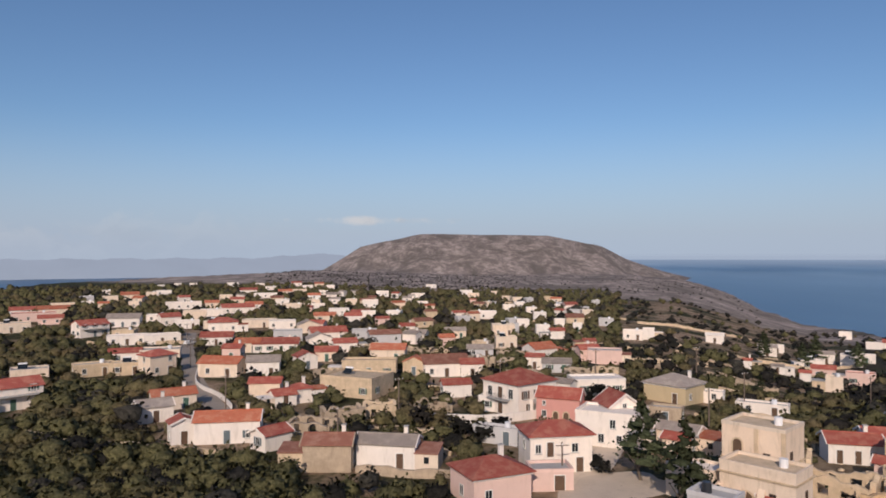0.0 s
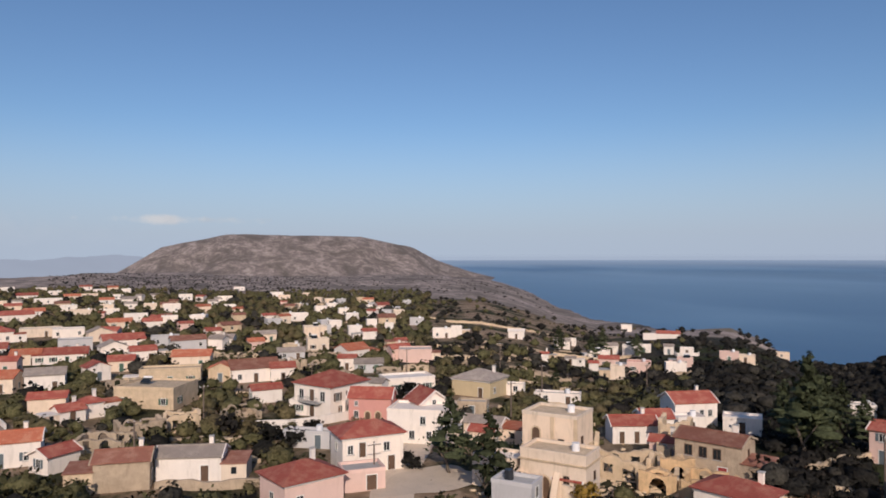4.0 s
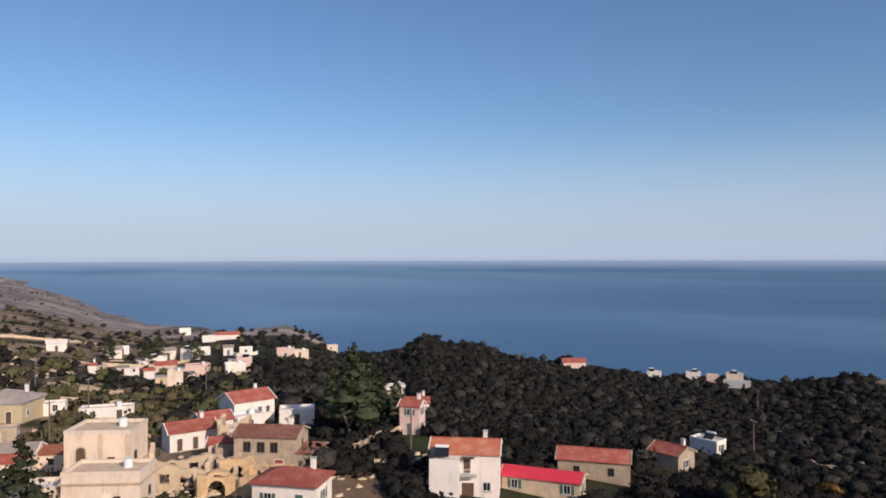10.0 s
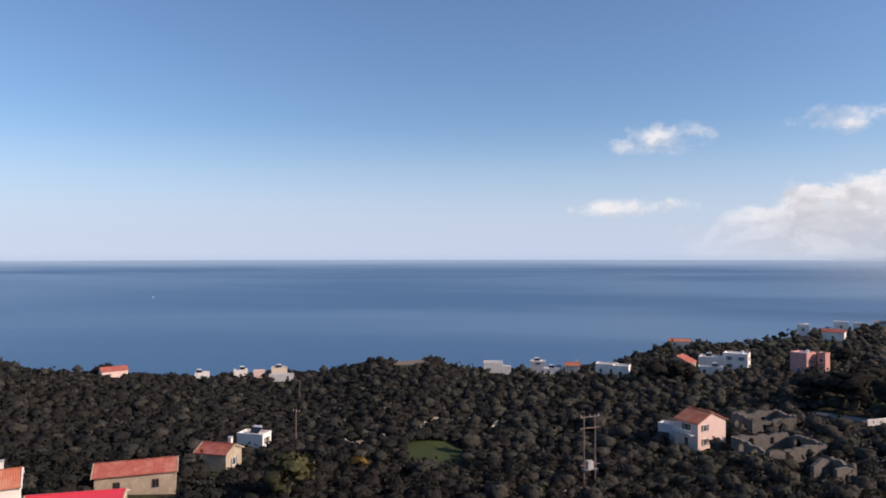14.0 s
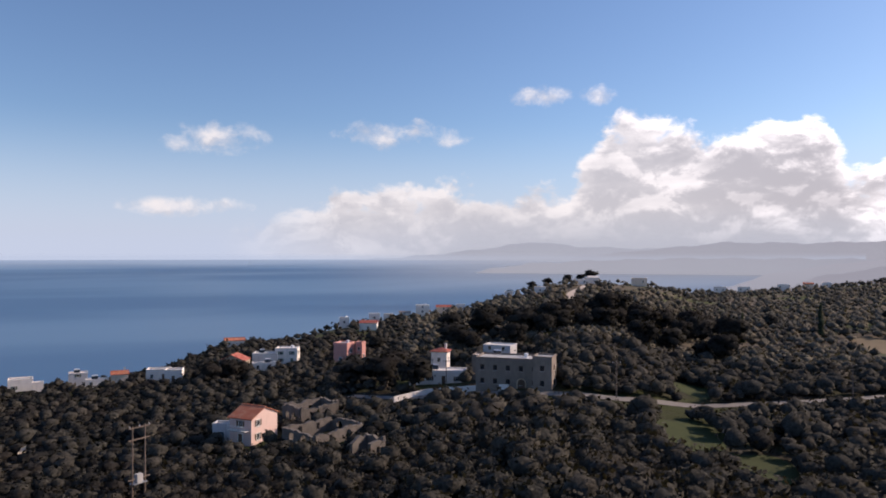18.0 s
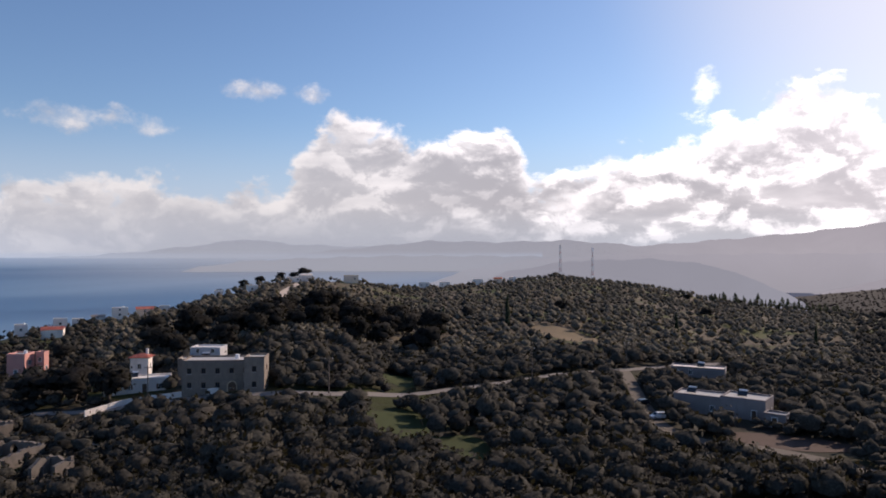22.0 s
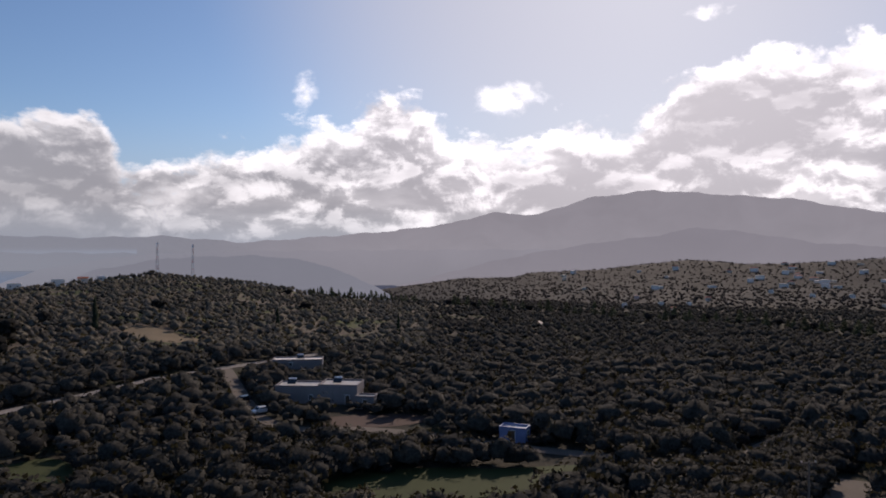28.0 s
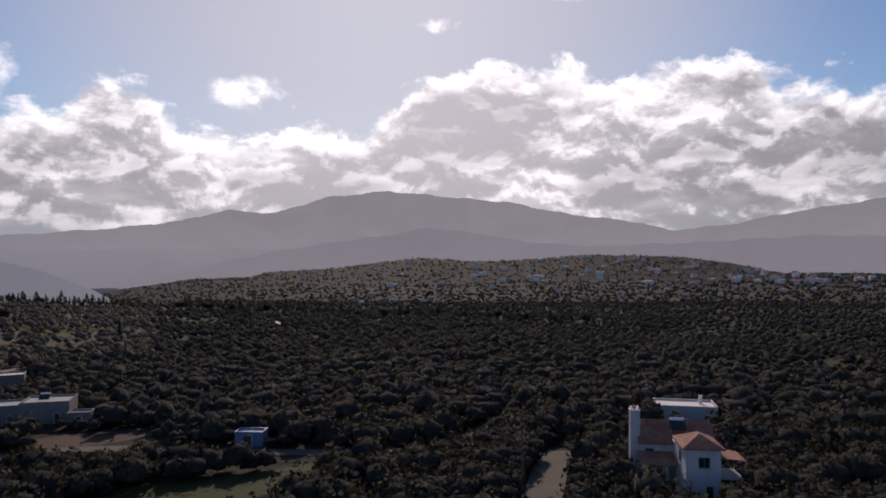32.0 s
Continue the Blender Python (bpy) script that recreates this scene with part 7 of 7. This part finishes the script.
def woods(name, label, category, kind, spots, mat):
    """Many far trees in one mesh: spots are x, y and size."""
    vs, fs, ns, n = [], [], [], 0
    zs = ground_z([s[0] for s in spots], [s[1] for s in spots])
    for (x, y, size), z in zip(spots, zs):
        v, f, nn = PICK.choice(LOW[kind + ("" if x * x + y * y < 132 ** 2 else "_far" if x * x + y * y < 250 ** 2 else "_distant")])
        a = PICK.uniform(0, 6.283)
        c, s = math.cos(a), math.sin(a)
        lift = 0.6 * size if kind == "olive" else 0.0
        turn = np.array([[c, s, 0], [-s, c, 0], [0, 0, 1]])
        vs.append((v @ turn) * [size, size, size * PICK.uniform(0.8, 1.15)] + [x, y, z + lift])
        fs.append(f + n)
        ns.append(nn @ turn)
        n += len(v)
    tagged(new(name, tri_mesh(name, np.concatenate(vs), np.concatenate(fs), [mat], np.concatenate(ns))), label, category, kind="stuff")


def free(x, y, reach):
    for fx, fy, fr in FOOTPRINTS.get((int(x // 12), int(y // 12)), ()):
        if (x - fx) ** 2 + (y - fy) ** 2 < (fr + reach) ** 2:
            return False
    return all(clear(x * f, y * f) for clear in CLEARINGS for f in (1.0, 1.04, 1.08))


def growth(b, r):
    """What grows on the slope there: density, share of olives, least and greatest size, spacing."""
    if -45 < b < -12 and r < 165:
        return 0.97, 0.35, 0.45, 1.2, 1.5
    if -45 < b < -15 and r < 290:
        return 0.93, 0.3, 0.45, 1.2, 1.5
    if -14 < b < 14 and r < 150:
        return 0.42, 0.4, 0.35, 1.2, 1.7
    if -45 < b < 14:
        return (0.9 if r < 560 else 0.95), 0.4, 0.45, 1.35, 1.5
    if 14 <= b < 42:
        if r < 128:
            return 0.25, 0.3, 0.3, 1.0, 2.0
        return (0.88 if r < 255 else 0.07), 0.15, 0.35, 1.1, 1.4
    if 42 <= b < 118:
        return 0.95, 0.08 if b < 80 else 0.08 + 0.6 * (b - 80) / 38, 0.3, 0.95, 1.45
    if 118 <= b < 165:
        return (0.93, 0.92, 0.6, 1.35, 1.45) if r < 230 else (0.9, 0.92, 0.45, 1.05, 1.6)
    if 165 <= b < 236:
        return (0.93, 0.85, 0.6, 1.3, 1.45) if r < 230 else (0.92, 0.85, 0.45, 1.0, 1.6)
    return 0.5, 0.6, 0.5, 1.0, 2.0


def plant_slopes():
    """Shrubs and olives over the whole hillside: single things near by, joined woods farther off."""
    near, far = [], {"olive": [], "maquis": [], "garden": [], "pale": []}
    cells = {}
    spots = []
    for b0, b1, r0, r1, count in ((-44, 14, 48, 700, 24000), (14, 42, 48, 560, 13000), (42, 118, 48, 400, 52000), (118, 165, 48, 700, 44000), (165, 236, 48, 700, 52000),
                                  (-44, 236, 48, 170, 30000)):
        spots.append((RNG.uniform(b0, b1, count), np.sqrt(r0 ** 2 + (r1 ** 2 - r0 ** 2) * RNG.random(count) ** 1.5)))
    bs, rs = (np.concatenate(q) for q in zip(*spots))
    xs, ys = rs * np.sin(np.radians(bs)), rs * np.cos(np.radians(bs))
    zs, patches = ground_z(xs, ys), 0.5 + 0.3 * wavy(xs, ys, 19, 8) + 0.25 * wavy(xs, ys, 47, 9)
    for b, r, x, y, z, patch in zip(bs.tolist(), rs.tolist(), xs.tolist(), ys.tolist(), zs.tolist(), patches.tolist()):
        density, share, least, most, spacing = growth(b, r)
        if PICK.random() > density * (0.48 if 0.643 * x - 0.766 * y > 250 and y < -100 and b < 168 else 1.0) or (patch < 0.3 and b > 12 and PICK.random() < 0.75):
            continue
        if z < -60:
            continue
        size = least + (most - least) * PICK.random() ** 1.6
        gap = spacing * size + max(0, r - 200) * 0.0042
        cell = (int(x // 5), int(y // 5))
        if any((x - q[0]) ** 2 + (y - q[1]) ** 2 < (gap + q[2]) ** 2 * 0.5 for i in (-1, 0, 1) for j in (-1, 0, 1) for q in cells.get((cell[0] + i, cell[1] + j), ())):
            continue
        if not free(x, y, 1.2 * size):
            continue
        cells.setdefault(cell, []).append((x, y, gap))
        kind = "olive" if PICK.random() < share else "maquis"
        if b < 34 and PICK.random() < (0.85 if r < 190 or b < 14 else 0.3):
            kind = "garden"
        if 0.643 * x - 0.766 * y > 225 and 116 < b < 172 and PICK.random() < 0.8:
            kind = "pale"
        if r < 112:
            near.append((r, kind, x, y, size))
        else:
            far[kind].append((x, y, size))
    near.sort()
    for r, kind, x, y, size in near[:500]:
        tree(kind, x, y, size)
    for r, kind, x, y, size in near[500:]:
        far[kind].append((x, y, size))
    for kind, label, mat in (("olive", "grove of grey-green olive trees on the hillside", OLIVE), ("maquis", "dense dark evergreen scrub on the hillside", MAQUIS), ("garden", "leafy garden trees and bushes among the houses", GARDEN),
                             ("pale", "thin pale olive grove on the dry hill", PALEOLIVE)):
        woods({"olive": "olive_grove", "maquis": "scrub", "garden": "garden_trees", "pale": "hill_olives"}[kind], label, "trees", "olive" if kind == "pale" else kind, far[kind], mat)




# ---- trees that stand alone ----
for _x, _y, _s in ((26.2, 94.4, 1.0), (27.7, 82.0, 0.95), (97, 104, 0.95), (102, 108, 1.05), (106, 116, 1.1), (110, 113, 0.9), (94, 110, 0.85), (101, 99, 0.8), (112, 122, 1.0),
                   (72.4, 162.6, 0.5), (118, 262, 0.9), (126, 250, 0.9), (134, 256, 1.0), (142, 244, 0.9)):
    tree("pine", _x, _y, _s)
for _x, _y, _s in ((166, -76, 1.4), (172, -70, 1.3), (157, -80, 1.2), (193, -92, 1.0)):
    tree("broad", _x, _y, _s)
tree("garden", *polar(72.4, 103), 1.9)
tree("pine", 80, 88.5, 1.35)
tree("pine", 84, 93.5, 1.1)
tree("autumn", 38.4, 77.5, 0.9)
tree("autumn", 121, 26, 0.8)
for _x, _y, _s in ((20.3, 99.7, 1.0), (33.2, 148.3, 1.5), (29, 146, 1.1), (22, 97.5, 0.7), (2, 117, 1.3), (6, 114, 1.4), (9, 118, 1.2), (-4, 124, 1.3), (-38, 116, 1.2), (-33, 121, 1.3), (52.5, 108, 0.9), (48, 104, 0.7)):
    tree("maquis", _x, _y, _s)
for _x, _y, _s in ((69.2, 76.3, 0.9), (75.1, 71.9, 1.0), (72, 80, 0.8), (66, 72, 0.9), (70, 68, 0.8), (79, 77, 0.8), (53, 70, 0.7), (58, 88, 0.6), (45, 80, 0.6), (62, 84, 0.7)):
    tree("brown", _x, _y, _s)
for _i in range(44):  # dark grove above the manor
    tree("broad", *polar(120 + 21 * _i / 43 + PICK.uniform(-0.8, 0.8), PICK.uniform(226, 292)), PICK.uniform(0.9, 1.7))
for _x, _y, _s in ((160.8, -249.7, 1.5), (176, -226, 1.2), (205, -158, 1.1), (108, -300, 1.2), (60, -330, 1.2)):
    tree("cypress", _x, _y, _s)
for _b, _r, _s in ((131.0, 470, 1.2), (130.2, 466, 0.9), (129.2, 468, 0.9), (127.6, 458, 0.8), (126.4, 452, 0.8), (124.6, 444, 0.7), (101.2, 226, 0.9), (102.6, 228, 1.0), (103.4, 230, 0.8), (59.2, 318, 0.8),
                   (48.9, 372, 0.6), (114, 262, 0.9), (161, 560, 0.9), (162.4, 430, 1.0), (144, 330, 0.9), (151.5, 360, 0.9)):
    tree("broad", *polar(_b, _r), _s)
for _i in range(34):  # shelter belt of conifers on the ridge
    tree("pine" if _i % 3 else "cypress", *polar(162.4 + 9.2 * _i / 34 + PICK.uniform(-0.1, 0.1), 600 + PICK.uniform(-12, 12)), PICK.uniform(0.5, 0.8))
for _i in range(60):
    tree("pine" if _i % 4 else "broad", *polar(173.5 + 34 * _i / 60 + PICK.uniform(-0.4, 0.4), 545 - 1.9 * _i + PICK.uniform(-14, 14)), PICK.uniform(0.55, 0.95))
woods("far_scrub", "scrub and trees on the far hill, greyed for haze", "trees", "maquis",
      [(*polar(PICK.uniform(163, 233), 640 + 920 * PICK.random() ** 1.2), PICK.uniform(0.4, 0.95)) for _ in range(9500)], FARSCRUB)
woods("hill_scrub", "low scattered scrub on the rocky cape", "trees", "maquis",
      [(*polar(PICK.uniform(-11, 24) if i % 3 == 0 else PICK.uniform(-14, 6), PICK.uniform(700, 1450)), PICK.uniform(0.2, 0.55)) for i in range(1800)], MAQUIS)


# ---- masts, poles, cars and small things ----
def lattice_mast(x, y, h, label):
    z = float(ground_z(x, y))
    ob = empty_at("radio_mast", x, y, z, 20, label, "radio mast")
    legs = ((-1, -1), (1, -1), (1, 1), (-1, 1))
    for sx, sy in legs:
        a, b = Vector((sx * 1.1, sy * 1.1, -1)), Vector((sx * 0.45, sy * 0.45, h))
        part("leg", tube("leg", STEEL, 0.12, 0.09, round((b - a).length, 2), 6), ob, m=Matrix.Translation(a) @ (b - a).to_track_quat("Z", "Y").to_matrix().to_4x4())
    bars = []
    levels = 14
    for i in range(levels):
        q, q2 = i / levels, (i + 1) / levels
        for k in range(4):
            s0, s1 = legs[k], legs[(k + 1) % 4]
            e0, e1 = 1.1 - 0.65 * q, 1.1 - 0.65 * q2
            a, b = Vector((s0[0] * e0, s0[1] * e0, h * q)), Vector((s1[0] * e1, s1[1] * e1, h * q2))
            mat = PAINTEDSTEEL if (i // 2) % 2 else WHITEMETAL
            part("brace", tube("brace", mat, 0.07, 0.07, round((b - a).length, 1), 5), ob, m=Matrix.Translation(a) @ (b - a).to_track_quat("Z", "Y").to_matrix().to_4x4())
    for k in range(3):
        part("antenna", boxes("antenna", WHITEMETAL, (-0.2, 0.55, h - 3.2, 0.2, 0.8, h - 0.8)), ob, m=pose(0, 0, 0, 0, 0, 120 * k))
    part("spire", tube("spire", STEEL, 0.06, 0.03, 3.0, 6), ob, m=pose(0, 0, h))


lattice_mast(*polar(151.4, 676), 29, "tall steel lattice radio mast on the ridge")
lattice_mast(*polar(153.9, 676), 30, "tall steel lattice radio mast on the ridge")


def utility_pole(x, y, h, arms=1, rot=0, label="weathered wooden utility pole with a crossarm"):
    ob = empty_at("utility_pole", x, y, float(ground_z(x, y)), rot, label, "utility pole", "utility poles")
    part("pole", tube("pole", POLEWOOD, 0.15, 0.1, h + 0.8, 8), ob, m=pose(0, 0, -0.8))
    for i in range(arms):
        part("crossarm", boxes("crossarm", POLEWOOD, (-0.9, -0.16, -0.06, 0.9, -0.1, 0.06)), ob, m=pose(0, 0, h - 0.4 - 0.9 * i))
        for u in (-0.8, 0, 0.8):
            part("insulator", tube("insulator", WHITEMETAL, 0.06, 0.04, 0.2, 6), ob, m=pose(u, -0.13, h - 0.33 - 0.9 * i))
    claim(x, y, 0.6)
    return ob


for _x, _y, _h, _r in ((-40, 131, 8, 30), (-66, 186, 8, 20), (-82, 228, 8, 20), (15.5, 93, 5.5, 10), (-8, 128, 8, 40), (12, 150, 8, 15), (44, 118, 8, 25), (74.5, 70, 9, 35), (60, 142, 8, 30), (36, 168, 8, 10),
                       (90, 150, 8, 20), (150, -85, 8, 60), (116, -108, 8, 50), (99, -166, 8, 50), (87, -200, 8, 50), (-31.9, -85.2, 7, 10), (205, 62, 7, 60), (143, 44, 7, 60), (-16, 108, 7, 10), (64, 180, 8, 10)):
    utility_pole(_x, _y, _h, 1, _r)


def transformer_frame(x, y, rot):
    ob = empty_at("transformer_frame", x, y, float(ground_z(x, y)), rot, "two wooden poles carrying a grey transformer", "power line")
    for s in (-1.1, 1.1):
        part("pole", tube("pole", POLEWOOD, 0.16, 0.11, 12.3, 8), ob, m=pose(s, 0, -0.8))
    for z in (11.2, 9.4, 3.4):
        part("crossarm", boxes("crossarm", POLEWOOD, (-1.9, -0.2, -0.08, 1.9, -0.12, 0.08)), ob, m=pose(0, 0, z))
    part("platform", boxes("platform", STEEL, (-1.2, -0.6, 2.6, 1.2, 0.6, 2.7)), ob)
    part("transformer", boxes("transformer", CONCRETE, (-0.5, -0.4, 2.7, 0.5, 0.4, 4.0), (-0.6, -0.3, 2.9, -0.5, 0.3, 3.8), (0.5, -0.3, 2.9, 0.6, 0.3, 3.8)), ob)
    for u in (-1.7, 0, 1.7):
        part("insulator", tube("insulator", WHITEMETAL, 0.07, 0.05, 0.3, 6), ob, m=pose(u, -0.16, 11.3))
    claim(x, y, 2.0)


transformer_frame(118.5, -12.8, -60)


def car(x, y, rot, paint, label):
    ob = empty_at("car", x, y, float(ground_z(x, y)) + 0.12, rot, label, "car")
    side = [(-2.05, 0.35), (2.05, 0.35), (2.1, 0.75), (1.2, 0.92), (0.55, 1.45), (-1.3, 1.48), (-1.95, 0.95), (-2.1, 0.8)]
    n = len(side)
    verts = [(a, -0.82 + (0.12 if b > 1 else 0), b) for a, b in side] + [(a, 0.82 - (0.12 if b > 1 else 0), b) for a, b in side]
    faces = [list(range(n))[::-1], list(range(n, 2 * n))] + [[i, (i + 1) % n, n + (i + 1) % n, n + i] for i in range(n)]
    part("body", mesh_of("body", verts, faces, paint), ob)
    part("windscreen", boxes("windscreen", GLASS, (-0.02, -0.66, 0, 0.02, 0.66, 0.72)), ob, m=pose(1.19, 0, 0.93, 0, -50.5, 0))
    for s in (-1, 1):
        part("side_window", boxes("side_window", GLASS, (-1.3, -0.01, 0.98, 0.6, 0.01, 1.36)), ob, m=pose(0, s * 0.76, 0))
        for u in (-1.3, 1.3):
            wheel = part("wheel", tube("wheel", DARKMETAL, 0.32, 0.32, 0.2, 12), ob, m=pose(u, s * 0.72 + (0.0 if s > 0 else 0.0), 0.32, -90 * s, 0, 0))
            part("rim", tube("rim", STEEL, 0.18, 0.18, 0.02, 10), wheel, m=pose(0, 0, 0.2))
        part("headlight", boxes("headlight", WHITEMETAL, (2.08, s * 0.6 - 0.14, 0.62, 2.13, s * 0.6 + 0.14, 0.76)), ob)
    claim(x, y, 2.6)


BLACKPAINT = plain("black_car_paint", (0.02, 0.02, 0.025), 0.25, 0.05, specular=0.6)
WHITEPAINT = plain("white_car_paint", (0.7, 0.7, 0.7), 0.3, 0.05, specular=0.6)
car(64.5, -156.5, 60, BLACKPAINT, "dark car parked on the dirt track")
car(57.2, -148.5, 50, WHITEPAINT, "pale car parked beside the farm")
car(-84, 236, 70, WHITEPAINT, "white car parked in the village street")


def boat():
    x, y = polar(62.4, 1560)
    z = -66 + 57.5 * ((1560 - 900) / 4060) ** 1.15
    ob = empty_at("boat", x, y, z, 30, "small white boat out at sea", "boat")
    n, verts, faces = 10, [], []
    for i in range(n + 1):
        u = i / n
        half = 1.6 * math.sin(math.pi * min(1, u * 0.55 + 0.45)) ** 0.6 if u < 1 else 0.05
        verts += [(-6 + 12 * u, -half, 1.4), (-6 + 12 * u, -half * 0.6, -0.5), (-6 + 12 * u, half * 0.6, -0.5), (-6 + 12 * u, half, 1.4)]
    for i in range(n):
        a, b = 4 * i, 4 * i + 4
        faces += [[a, a + 1, b + 1, b], [a + 1, a + 2, b + 2, b + 1], [a + 2, a + 3, b + 3, b + 2], [a + 3, a, b, b + 3]]
    part("hull", mesh_of("hull", verts, faces, WHITEPAINT), ob)
    part("cabin", boxes("cabin", WHITEPAINT, (-3, -1.0, 1.4, 1, 1.0, 3.2)), ob)


boat()

def scatter_rocks():
    """Pale limestone lumps on the slopes and among the ruins, too many to count."""
    vs, fs, n = [], [], 0
    for _ in range(1500):
        b, r = PICK.uniform(36, 128), PICK.uniform(70, 330)
        if PICK.random() < 0.4:
            x, y = 52 + PICK.gauss(0, 9), 82 + PICK.gauss(0, 8)
        elif PICK.random() < 0.15:
            x, y = 76 + PICK.gauss(0, 5), 72 + PICK.gauss(0, 4)
        else:
            x, y = polar(b, r)
            if PICK.random() < 0.97 and float(wavy(np.array(x), np.array(y), 24, 4)) < 0.62:
                continue
        s = PICK.uniform(0.15, 0.55)
        v = ICO_V * (1 + 0.25 * RNG.normal(size=(len(ICO_V), 1))) * np.array([s * 1.3, s, s * 0.7])
        vs.append(v + np.array([x, y, float(ground_z(x, y)) + 0.1 * s]))
        fs.append(ICO_F + n)
        n += len(v)
    tagged(new("loose_rocks", tri_mesh("loose_rocks", np.concatenate(vs), np.concatenate(fs), [PALESTONE])), "loose pale limestone rocks and rubble", "rocks", kind="stuff")


plant_slopes()
scatter_rocks()
